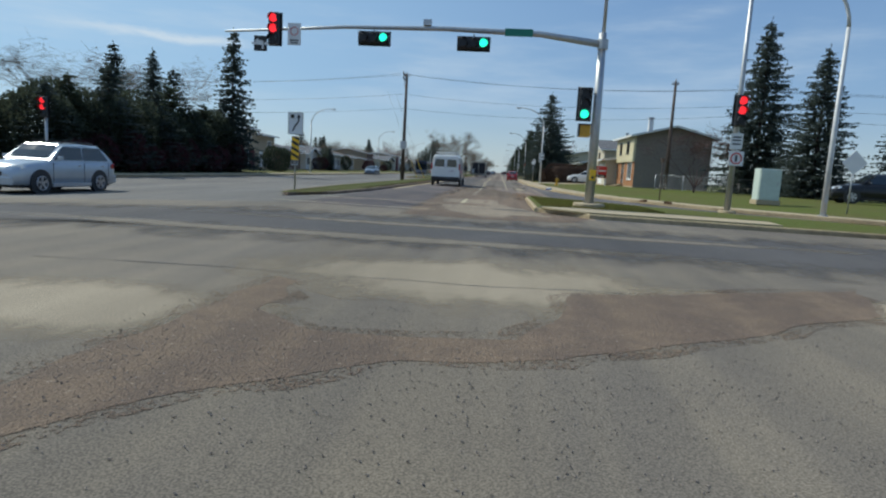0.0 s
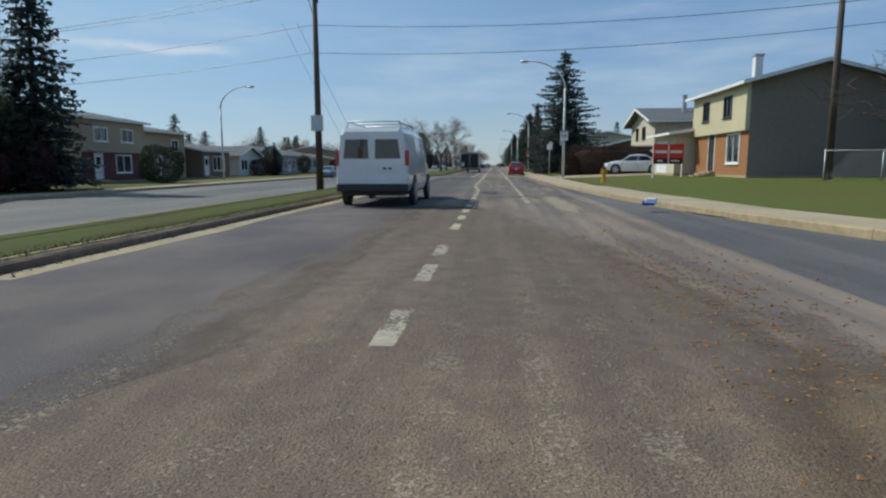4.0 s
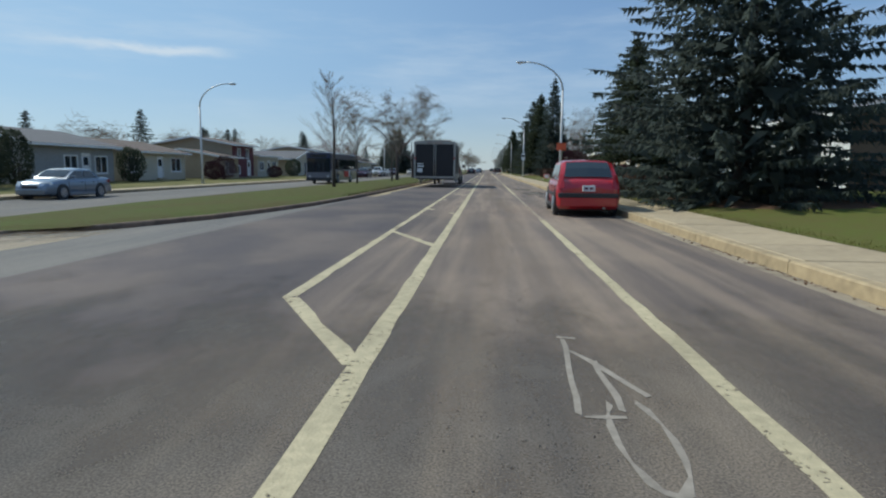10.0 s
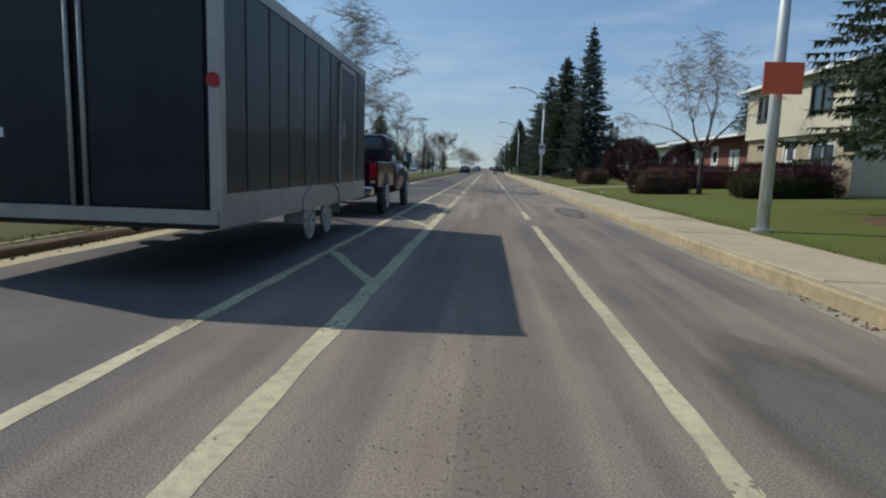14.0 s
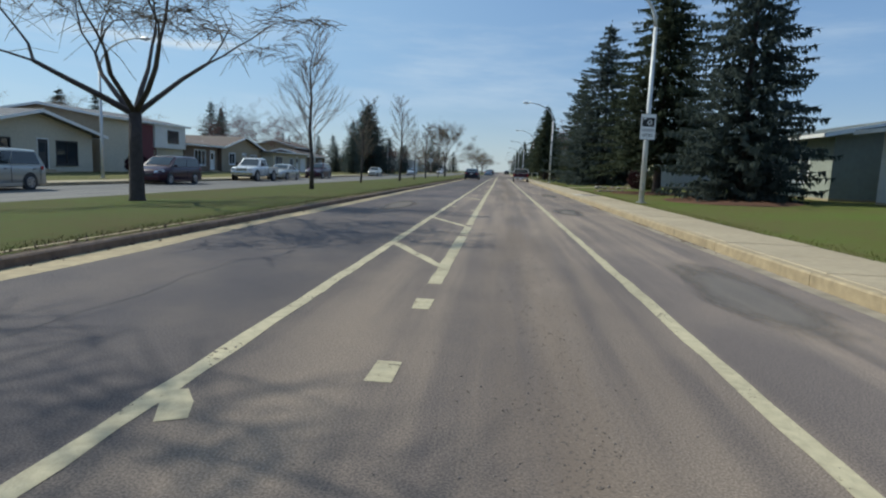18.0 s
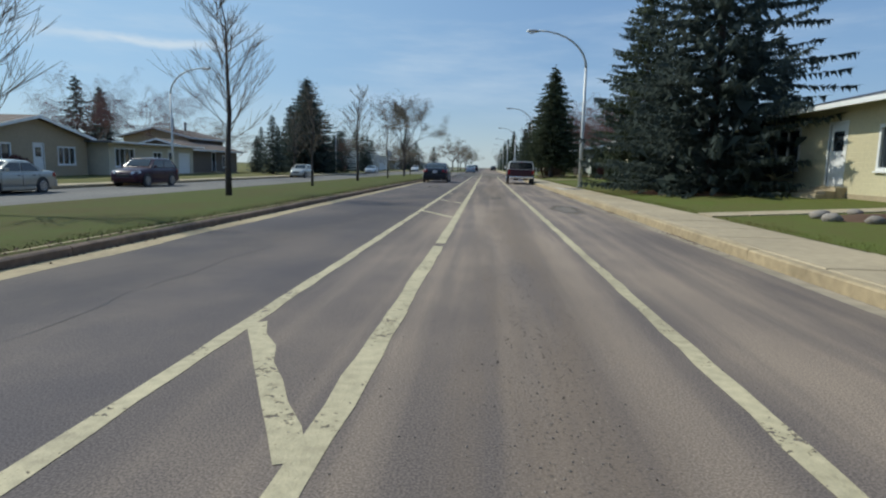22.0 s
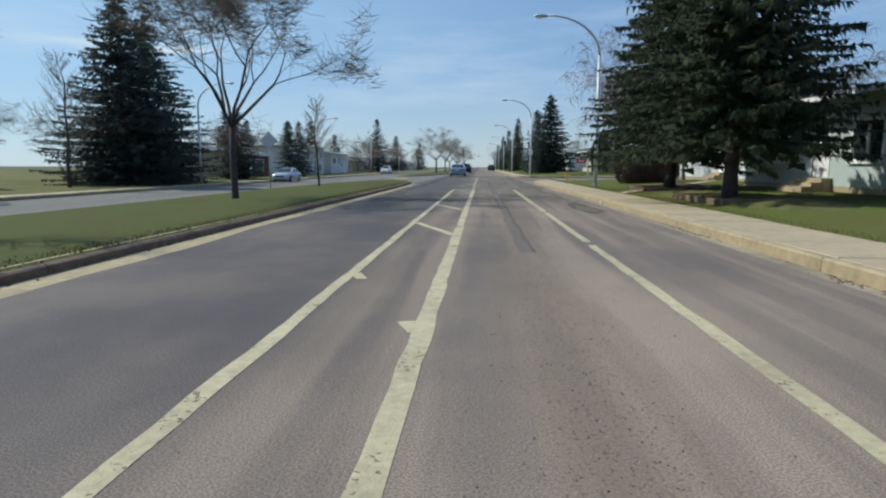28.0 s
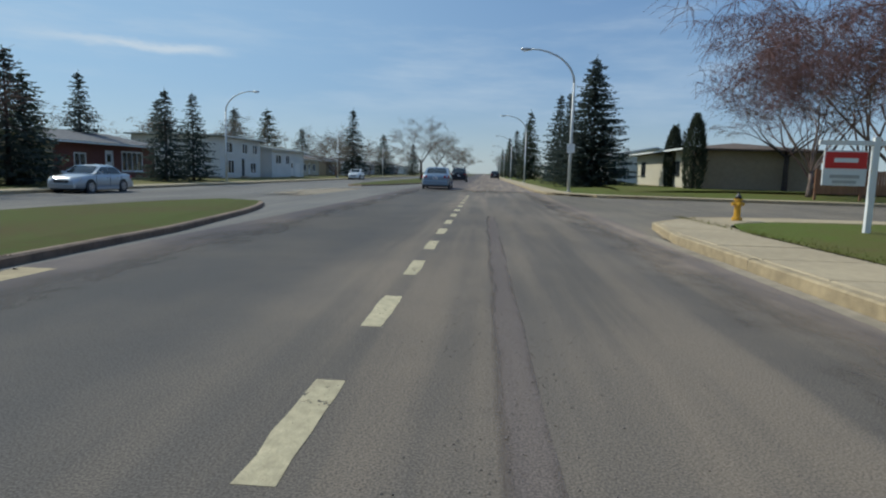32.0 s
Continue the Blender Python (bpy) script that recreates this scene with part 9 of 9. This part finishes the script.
    for x, y, ww, top, mat in chimneys:
        c = part("chimney", Solid().box(x - ww / 2, y - ww / 2, h - 0.2, x + ww / 2, y + ww / 2, top), M[mat], ob)
        part("cap", Solid().box(x - ww / 2 - 0.05, y - ww / 2 - 0.05, top, x + ww / 2 + 0.05, y + ww / 2 + 0.05, top + 0.12), M["sign_back"], c)
    return ob


# right side, from the crossing onwards
h1 = house("two-storey house with yellow siding over orange brick", 1, 12.8, 32.0, 8.0, 6.6, 4.7, wall="siding_cream", side_wall="stucco_taupe", lower="brick", lower_h=2.35, rise=0.85, over=0.55,
           windows=[(-1.7, 3.15, 1.0, 1.05, 2, "trim"), (1.6, 3.15, 1.1, 1.05, 2, "trim"), (2.1, 0.75, 1.7, 1.5, 2, "white")], doors=[(-1.1, 0.3, 0.95, 2.05, "trim")], chimneys=[(-1.2, 2.3, 0.42, 6.7, "white")])
house("attached cream garage with a white overhead door", 1, 11.6, 38.6, 4.9, 7.5, 2.6, wall="stucco_cream", roof="gable_x", rise=0.55, over=0.45, garages=[(-0.6, 0.05, 2.7, 2.15)], side_wall="stucco_cream", name="garage", shingle="shingle_brown")
house("cream split-level house with a gable front", 1, 13.4, 52.6, 8.6, 10, 4.3, wall="stucco_cream", roof="gable_y", rise=1.15, over=0.7, windows=[(-1.9, 2.9, 1.0, 1.0, 2, "trim"), (0.6, 2.9, 1.2, 1.0, 2, "trim")], chimneys=[(1.8, 3.0, 0.28, 6.4, "steel")], gable_fill="stucco_cream")
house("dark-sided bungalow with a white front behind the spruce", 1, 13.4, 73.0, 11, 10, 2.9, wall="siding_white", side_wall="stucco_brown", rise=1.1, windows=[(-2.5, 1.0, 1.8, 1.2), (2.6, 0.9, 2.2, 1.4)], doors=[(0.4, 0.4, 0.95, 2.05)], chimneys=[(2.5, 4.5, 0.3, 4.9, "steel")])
house("white bungalow with dark window and deep eaves", 1, 13.6, 88.0, 10.5, 10, 2.85, wall="siding_white", rise=1.0, windows=[(-3.4, 0.95, 1.3, 1.1, 2, "trim"), (2.8, 0.5, 1.6, 1.0)], doors=[(-0.4, 0.4, 0.95, 2.05)], side_wall="stucco_white")
house("cream two-storey house with a brown balcony", 1, 13.8, 104.6, 9.2, 10, 5.0, wall="stucco_cream", lower="stucco_tan", lower_h=2.5, rise=1.0, windows=[(-2.6, 3.4, 1.4, 1.1, 2, "trim"), (2.4, 3.4, 1.6, 1.1, 2, "trim"), (2.5, 0.9, 1.8, 1.2)], doors=[(-0.2, 0.3, 0.95, 2.05)])
house("brick bungalow with white curtained window and low white gutters", 1, 14.2, 115.5, 10.5, 10, 2.95, wall="brick_red", rise=0.9, over=0.9, windows=[(-2.9, 0.75, 2.6, 1.6, 2, "white", "white"), (3.6, 1.0, 1.2, 1.1, 2, "white", "white")], doors=[(0.6, 0.3, 0.95, 2.05)], side_wall="stucco_grey")
# grey-green sides: shade on the white end walls put in as colour
house("white bungalow with a low gable roof", 1, 14.6, 129.5, 11.0, 10, 2.9, wall="stucco_white", side_wall="stucco_green", rise=1.0, over=0.7, windows=[(-2.6, 0.9, 1.8, 1.3), (2.2, 0.9, 2.0, 1.3)], doors=[(-0.2, 0.3, 0.95, 2.05)], shingle="shingle_green")
house("pale grey-green bungalow with white trim", 1, 14.2, 143.2, 11.0, 10, 2.9, wall="stucco_green", rise=1.0, over=0.8, windows=[(-3.0, 0.9, 1.6, 1.3), (2.6, 0.85, 1.9, 1.4)], doors=[(0.0, 0.3, 0.95, 2.05)], shingle="shingle_green")
house("cream sided bungalow behind spruces", 1, 11.6, 163.2, 10.4, 10, 3.0, wall="siding_cream", rise=1.15, over=0.7, windows=[(-3.2, 0.9, 1.9, 1.5), (3.1, 0.9, 1.4, 1.3)], doors=[(0.2, 0.35, 0.95, 2.05)], side_wall="stucco_grey")
house("cream bungalow with a large dark picture window", 1, 12.8, 185.6, 10.5, 10, 2.9, wall="stucco_cream", rise=1.0, over=0.7, windows=[(-2.4, 0.75, 2.4, 1.6, 3, "trim"), (3.2, 1.0, 1.2, 1.0)], doors=[(1.0, 0.4, 0.95, 2.05)], shingle="shingle_brown")
# taupe sides carry the end walls' shade in the stucco colour
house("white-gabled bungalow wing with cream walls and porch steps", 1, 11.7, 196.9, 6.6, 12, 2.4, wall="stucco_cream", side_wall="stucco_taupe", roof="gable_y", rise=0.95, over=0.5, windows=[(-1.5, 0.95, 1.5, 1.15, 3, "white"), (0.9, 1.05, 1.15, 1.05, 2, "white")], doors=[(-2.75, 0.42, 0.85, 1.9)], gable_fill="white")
house("pale mint sided bungalow beyond the pickup", 1, 10.9, 209.2, 11.0, 10, 2.9, wall="siding_mint", rise=0.95, over=0.8, windows=[(-2.8, 0.9, 1.8, 1.3), (2.6, 0.9, 1.5, 1.2)], doors=[(0.2, 0.4, 0.95, 2.05)])
house("white sided bungalow behind drooping spruces", 1, 13.2, 224.5, 12.0, 10, 3.0, wall="siding_white", rise=1.0, over=0.8, windows=[(-3.6, 0.95, 1.9, 1.2), (3.0, 0.95, 2.0, 1.3)], doors=[(1.1, 0.45, 0.95, 2.05)])
house("cream bungalow on the corner with a brown roof", 1, 14.6, 272.0, 15.0, 9, 2.75, wall="stucco_cream", roof="hip", rise=0.8, over=0.7, windows=[(4.6, 1.0, 1.6, 1.0, 2, "trim"), (-5.0, 0.9, 1.4, 1.2, 2, "trim")], side_wall="stucco_tan", shingle="shingle_brown", chimneys=[(-5, 4, 0.3, 4.6, "steel")])
for i, (y, w) in enumerate(((296, "stucco_white"), (313, "stucco_cream"), (331, "siding_grey"), (350, "stucco_tan"), (370, "siding_white"), (392, "stucco_cream"), (415, "stucco_grey"), (440, "siding_white"))):
    house("bungalow further along the road", 1, 14.0, y, 12, 10, 2.9, wall=w, rise=1.1, windows=[(-3, 0.9, 1.8, 1.3), (3, 0.9, 1.8, 1.3)], doors=[(0, 0.4, 0.95, 2.05)], group="far bungalows", shingle=("shingle", "shingle_brown")[i % 2])

# across the road
house("two-storey house with brown siding over dark brick", -1, -32.0, 46.2, 8.5, 10, 5.2, wall="stucco_tan", lower="stucco_maroon", lower_h=2.5, rise=0.9, windows=[(-2.0, 3.4, 1.7, 1.1), (1.6, 3.4, 1.7, 1.1), (1.2, 0.8, 2.2, 1.5)], doors=[(-2.2, 0.3, 0.95, 2.05, "white")])
house("tan two-storey house with a plain side wall", -1, -33.0, 56.0, 8.0, 10, 4.7, wall="stucco_tan", rise=0.8, windows=[(2.0, 2.9, 1.4, 1.1), (2.0, 0.5, 1.6, 1.1)], doors=[(-1.0, 0.3, 0.95, 2.05, "white")])
house("dark fronted bungalow with a wide window", -1, -31.5, 64.2, 6.8, 10, 3.0, wall="stucco_brown", rise=0.9, windows=[(0.6, 0.8, 3.0, 1.6, 3)], doors=[(-2.4, 0.3, 0.95, 2.05)])
house("cream house with a white gable front", -1, -31.5, 73.6, 6.2, 11, 2.7, wall="stucco_white", roof="gable_y", rise=1.0, windows=[(-1.6, 0.8, 2.0, 1.3)], doors=[(1.6, 0.3, 0.95, 2.05, "white")])
house("low grey bungalow with dark red panels", -1, -32.0, 89.5, 9.6, 10, 3.0, wall="stucco_grey", rise=1.2, windows=[(-0.6, 0.8, 1.5, 1.4), (3.1, 0.8, 1.6, 1.4)], doors=[(1.2, 0.3, 0.95, 2.05, "white")])
house("cream bungalow with a red-brown roof", -1, -32.5, 102.2, 11, 10, 2.8, wall="stucco_cream", rise=1.1, shingle="shingle_brown", windows=[(-4, 0.9, 1.8, 1.3), (3.6, 0.9, 2.0, 1.4)], doors=[(0.5, 0.3, 0.95, 2.05)])
house("low brown-roofed wing with a white picture window", -1, -31.2, 116.0, 5.6, 9, 2.6, wall="stucco_tan", side_wall="stucco_tan", rise=0.8, windows=[(0.2, 0.6, 2.4, 1.5, 3)], shingle="shingle_brown", name="house_wing")
house("maroon two-storey house with white windows", -1, -32.0, 122.4, 7.0, 10, 4.2, wall="stucco_maroon", side_wall="stucco_tan", rise=0.9, windows=[(-1.4, 2.6, 1.0, 1.2), (1.4, 2.6, 1.0, 1.2), (-1.8, 0.6, 1.3, 1.0)], doors=[(1.8, 0.3, 0.95, 2.05, "white")], shingle="shingle_brown")
house("cream bungalow with a low grey roof", -1, -32.0, 131.6, 8.6, 10, 3.0, wall="stucco_cream", rise=1.1, windows=[(-2.6, 1.0, 1.6, 1.2), (2.5, 1.0, 1.7, 1.3)], doors=[(0.2, 0.3, 0.95, 2.05)])
# tan sides are the cream stucco darkened for the shaded end
house("pale cream gabled bungalow with dark window frames", -1, -32.0, 149.0, 12.0, 11, 2.9, wall="stucco_cream", side_wall="stucco_tan", roof="gable_y", rise=1.3, over=0.8, windows=[(-2.8, 1.1, 1.5, 1.2, 2, "trim"), (3.2, 0.6, 2.2, 1.7, 2, "trim")], doors=[(0.8, 0.3, 0.95, 2.05, "trim")])
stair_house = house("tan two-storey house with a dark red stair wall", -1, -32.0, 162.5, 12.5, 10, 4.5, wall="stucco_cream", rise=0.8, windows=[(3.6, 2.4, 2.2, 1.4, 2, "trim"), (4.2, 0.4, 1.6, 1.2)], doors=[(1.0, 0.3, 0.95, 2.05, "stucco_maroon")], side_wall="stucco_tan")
part("stair_wall", Solid().box(-2.2, -0.35, 0, 0.4, 0.0, 4.3), M["stucco_maroon"], stair_house, "dark red stair wall")
part("upper_bay", Solid().box(0.5, -0.45, 2.3, 5.9, -0.01, 4.4), M["stucco_white"], stair_house, "white upper bay")
part("bay_window", Solid().box(2.6, -0.47, 2.75, 4.6, -0.455, 4.0), M["glass"], stair_house)
house("small brown bungalow with a white bay window", -1, -32.0, 172.6, 7.2, 10, 2.9, wall="stucco_brown", rise=0.9, windows=[(-0.4, 0.8, 2.4, 1.6, 3)], doors=[(2.4, 0.3, 0.95, 2.05)], shingle="shingle_brown")
house("brown gabled bungalow with white windows", -1, -32.0, 183.0, 11.4, 11, 2.9, wall="stucco_tan", side_wall="stucco_brown", roof="gable_y", rise=1.3, windows=[(-3.0, 1.0, 1.6, 1.3), (3.3, 0.9, 1.9, 1.3, 3)], doors=[(0.4, 0.3, 0.95, 2.05)], shingle="shingle_brown")
house("cream flat-roofed wing with a white garage door", -1, -30.5, 196.3, 14.2, 9, 2.7, wall="stucco_cream", roof="hip", rise=0.35, over=0.8, garages=[(5.3, 0.05, 2.4, 2.1)], windows=[(-4.9, 0.8, 2.8, 1.5, 4), (0.2, 1.0, 1.5, 1.1)], doors=[(2.6, 0.3, 0.9, 2.05, "white")], name="garage")
house("low front wing of the brown split-level house", -1, -31.6, 211.2, 12.0, 7, 2.65, wall="stucco_umber", rise=0.9, over=0.6, windows=[(2.9, 0.7, 2.2, 1.4, 3, "white")], doors=[(-0.6, 0.3, 0.9, 2.05, "trim")], shingle="shingle_brown", name="house_wing")
house("upper part of the brown split-level house", -1, -35.0, 216.2, 9.2, 8, 4.1, wall="stucco_umber", rise=1.0, over=0.6, windows=[(2.4, 2.4, 1.7, 1.1, 2, "white")], doors=[(3.4, 0.3, 0.9, 2.0, "white")], side_wall="stucco_tan", chimneys=[(-2.6, 3.0, 0.22, 6.3, "steel"), (1.4, 3.4, 0.22, 6.1, "steel")], shingle="shingle_brown")
house("brick bungalow with a wide bay window", -1, -32.0, 270.5, 14.0, 10, 3.0, wall="brick_red", rise=1.0, windows=[(3.2, 0.7, 3.2, 1.7, 4), (-4.0, 1.0, 1.4, 1.1)], doors=[(-0.2, 0.3, 0.95, 2.05)], side_wall="stucco_tan")
house("pale two-storey house with a low roof and dark windows", -1, -28.8, 291.0, 12.0, 10, 4.6, wall="stucco_white", roof="hip", rise=0.5, windows=[(-3.6, 2.9, 2.0, 1.2), (1.0, 2.9, 1.6, 1.2), (4.2, 2.9, 1.6, 1.2), (-3.4, 0.6, 2.4, 1.5, 3), (3.6, 0.6, 2.0, 1.3)], doors=[(0.4, 0.3, 0.95, 2.05, "trim")], shingle="shingle_green")
house("pale split-level house with a white garage door", -1, -27.8, 305.5, 14.0, 10, 3.8, wall="siding_white", rise=0.7, windows=[(-4.4, 1.9, 2.2, 1.2), (-0.6, 1.9, 1.6, 1.2)], garages=[(4.2, 0.05, 2.6, 2.1)], doors=[(1.4, 0.3, 0.95, 2.05)], shingle="shingle_green")
for i, (y, w) in enumerate(((330, "stucco_cream"), (348, "stucco_tan"), (368, "siding_white"), (390, "stucco_grey"), (415, "stucco_cream"), (440, "siding_grey"), (470, "stucco_white"))):
    house("bungalow further along the far side", -1, -32.0, y, 13, 10, 3.0, wall=w, rise=1.1, windows=[(-3, 0.9, 1.8, 1.3), (3, 0.9, 1.8, 1.3)], doors=[(0, 0.3, 0.95, 2.05)], group="far bungalows", shingle=("shingle_brown", "shingle")[i % 2])


# ---- drives, garden walks, beds ----
def ground_sheet(poly, lift=0.012, step=1.2):
    """A thin slab that follows the lawn: poly is (x, y) corners in order along two sides."""
    (xa, ya0, ya1), (xb, yb0, yb1) = poly
    k = max(1, int(abs(xb - xa) / step))
    rings = []
    for i in range(k + 1):
        f = i / k
        x, y0, y1 = xa + (xb - xa) * f, ya0 + (yb0 - ya0) * f, ya1 + (yb1 - ya1) * f
        z = ground_z(x) + lift
        rings.append([(x, y0, z - 0.12), (x, y1, z - 0.12), (x, y1, z), (x, y0, z)])
    return Solid().loft(rings)


def laid_path(name, label, xa, xb, ya, yb, width, mat, slabs, parent_lift=0.012):
    """A drive or walk of cast slabs from the pavement to a house."""
    base = structure(name, ground_sheet(((xa, ya, ya + width), (xb, yb, yb + width)), parent_lift - 0.01), M["gutter"], label)
    for i in range(slabs):
        f0, f1 = i / slabs + 0.004, (i + 1) / slabs - 0.004
        x0, x1 = xa + (xb - xa) * f0, xa + (xb - xa) * f1
        y0, y1 = ya + (yb - ya) * f0, ya + (yb - ya) * f1
        part("slab", ground_sheet(((x0, y0, y0 + width), (x1, y1, y1 + width)), parent_lift + 0.012), M[mat], base)


laid_path("driveway", "pale concrete driveway beside the tall hedge", 4.96, 13.0, 39.2, 40.0, 7.2, "concrete", 4)
laid_path("garden_walk", "narrow concrete walk to the dark bungalow", 4.96, 13.3, 67.2, 71.8, 1.0, "concrete", 7)
laid_path("garden_walk_second", "narrow concrete walk across the lawn", 4.96, 13.5, 77.2, 78.6, 1.0, "concrete", 7)
laid_path("garden_walk_third", "narrow concrete walk bending to the brick bungalow", 4.96, 13.9, 110.2, 115.6, 0.95, "concrete", 7)
laid_path("garden_walk_fourth", "narrow concrete walk between spruces", 4.96, 10.4, 155.4, 156.8, 0.95, "concrete", 6)
laid_path("garden_walk_fifth", "narrow concrete walk to the gabled house", 4.96, 11.2, 194.6, 196.6, 1.0, "concrete", 5)
laid_path("garden_walk_sixth", "narrow concrete walk to the white bungalow", 4.96, 12.4, 210.6, 221.4, 0.95, "concrete", 7)


def bed(name, label, cx, cy, rx, ry, mat, seed=1):
    """A garden bed, slightly mounded, with a wandering edge."""
    n, rows = 26, 4
    v = [(cx, cy, ground_z(cx) + 0.09)]
    for j in range(1, rows + 1):
        q = j / rows
        for i in range(n):
            a = 2 * math.pi * i / n
            w = 1 + 0.2 * noise.noise((math.cos(a) * 1.5 + seed, math.sin(a) * 1.5, seed))
            x, y = cx + rx * q * w * math.cos(a), cy + ry * q * w * math.sin(a)
            v.append((x, y, ground_z(x) + 0.085 * (1 - q ** 3) + (0.0 if j < rows else -0.03) + 0.012 * noise.noise((x * 3, y * 3, seed))))
    f = [(0, 1 + i, 1 + (i + 1) % n) for i in range(n)]
    for j in range(rows - 1):
        for i in range(n):
            a, b = 1 + j * n + i, 1 + j * n + (i + 1) % n
            f.append((a, a + n, b + n, b))
    return structure(name, Solid().add(v, f, True), M[mat], label)


bed("mulch_bed", "reddish bark mulch under the tall spruce", 9.2, 135.6, 2.6, 4.2, "mulch", 1)
bed("mulch_bed_second", "reddish bark mulch under a dense spruce", 8.2, 144.8, 2.2, 3.2, "mulch", 2)
bed("mulch_bed_third", "reddish bark mulch under the broad spruce", 8.2, 167.8, 2.2, 3.4, "mulch", 3)
bed("soil_bed", "small bare soil bed in the lawn", 6.6, 148.2, 1.0, 0.9, "soil", 4)
bed("soil_bed_second", "dark soil bed below the red shrub", 10.8, 122.8, 1.9, 2.3, "soil", 5)
bed("soil_bed_third", "dark soil bed below the house wall", 10.7, 195.4, 0.8, 3.4, "soil", 6)
bed("needle_litter", "brown fallen needles under the large spruce", 8.1, 62.8, 3.2, 4.2, "soil", 7)
bed("needle_litter_second", "brown fallen needles under the green spruces", 8.6, 216.2, 1.6, 2.0, "soil", 8)
bed("dry_grass", "dry tan grass beneath the spruces", 7.1, 206.6, 1.75, 6.4, "dry_lawn", 12)
bed("needle_litter_third", "brown fallen needles below the open spruces", 9.9, 87.6, 2.2, 3.6, "soil", 9)

rock_bed = bed("rock_bed", "loose field stones round a garden bed", 8.4, 154.6, 1.5, 1.2, "soil", 11)
rs = random.Random(77)


def stone(x, y, s, seed):
    r2 = random.Random(seed)
    rings = []
    for zf, q in ((-0.3, 0.7), (0.15, 1.0), (0.5, 0.85), (0.72, 0.4)):
        rings.append([(s * q * r2.uniform(0.8, 1.15) * math.cos(a), s * q * r2.uniform(0.8, 1.15) * math.sin(a), s * zf) for a in (2 * math.pi * k / 7 for k in range(7))])
    ob = part("garden_stone", Solid().loft(rings, smooth=True), M["stone"])
    ob.matrix_basis = pose(x, y, ground_z(x) + 0.02, 0, 0, r2.uniform(0, 360))
    return tagged(ob, "rounded grey-brown field stone edging a bed", "stone", "stones round the beds")


for i in range(11):
    a = 2 * math.pi * i / 11
    stone(8.4 + 1.5 * math.cos(a) + rs.uniform(-.1, .1), 154.6 + 1.2 * math.sin(a), rs.uniform(0.1, 0.2), i)
for i in range(9):
    stone(5.9 + i * 0.17 + rs.uniform(-.04, .04), 147.25 + 0.05 * rs.uniform(-1, 1), rs.uniform(0.06, 0.12), 40 + i)


def timber_bed(x0, x1, y0, y1, label):
    """Squared timbers laid as a low frame."""
    z = ground_z((x0 + x1) / 2)
    ob = thing("timber_planter", label, "planter", pose((x0 + x1) / 2, (y0 + y1) / 2, z))
    w, l = (x1 - x0) / 2, (y1 - y0) / 2
    for lay in range(2):
        zz = 0.12 * lay - 0.125
        for s2 in (-1, 1):
            part("timber", Solid().box(s2 * w - 0.07, -l, zz, s2 * w + 0.07, l, zz + 0.115, 0.012), M["timber"], ob)
            part("timber", Solid().box(-w + 0.075, s2 * l - 0.07, zz, w - 0.075, s2 * l + 0.07, zz + 0.115, 0.012), M["timber"], ob)
    part("soil", Solid().box(-w + 0.08, -l + 0.08, -0.1, w - 0.08, l - 0.08, 0.06), M["soil"], ob)


def board_fence(x0, x1, y, h, label):
    """A close-boarded fence: boards on two rails between posts."""
    z = ground_z((x0 + x1) / 2)
    ob = thing("board_fence", label, "fence", pose(x0, y, z))
    n = int((x1 - x0) / 0.155)
    b = Solid().box(-0.07, -0.012, 0.03, 0.07, 0.012, h, 0.006).mesh("board", M["fence_wood"])
    for i in range(n):
        part("board", b, None, ob, m=pose(0.155 * i + 0.08, 0, random.uniform(-0.01, 0.01)))
    for i in range(int((x1 - x0) / 2.4) + 1):
        part("post", Solid().box(2.4 * i - 0.05, 0.016, -0.3, 2.4 * i + 0.05, 0.11, h + 0.05), M["fence_wood"], ob)
    for zz in (0.3, h - 0.25):
        part("rail", Solid().box(0, 0.013, zz, x1 - x0, 0.05, zz + 0.09), M["fence_wood"], ob)


M["fence_wood"] = material("brown_fence_boards", (0.22, 0.105, 0.055), 0.8, vary=0.35, scale=6, coarse=0.8, bump=0.25, per_object=0.4)
board_fence(18.2, 31.0, 254.6, 1.35, "brown board fence across the side street")
timber_bed(5.7, 7.8, 203.8, 207.2, "low weathered timber bed of dark soil")
timber_bed(6.1, 8.3, 212.0, 214.8, "low weathered timber bed under a spruce")


def wire_fence(x0, x1, y, n, h, label):
    """A chain-link fence: posts, a top rail and a woven wire face."""
    ob = thing("wire_fence", label, "fence", pose(0, y, 0))
    z = ground_z((x0 + x1) / 2)
    for i in range(n + 1):
        x = x0 + (x1 - x0) * i / n
        part("post", Solid().tube([(x, 0, z - 0.3), (x, 0, z + h + 0.04)], 0.03, 8), M["steel"], ob)
    part("top_rail", Solid().tube([(x0, 0, z + h), (x1, 0, z + h)], 0.02, 6), M["steel"], ob)
    mesh = Solid()
    k = int((x1 - x0) / 0.09)
    for i in range(k):
        x = x0 + i * 0.09
        for sg in (-1, 1):
            xb = min(max(x + sg * h * 0.9, x0), x1)
            zb = z + 0.04 + (h - 0.04) * abs(xb - x) / (h * 0.9)
            if zb > z + 0.06:
                mesh.tube([(x, 0.025, z + 0.04), (xb, 0.025, zb)], 0.0025, 3, False)
    part("wire_mesh", mesh, M["steel"], ob, kind="stuff")


wire_fence(13.2, 24.0, 21.6, 5, 1.15, "grey chain-link fence beside the taupe house")
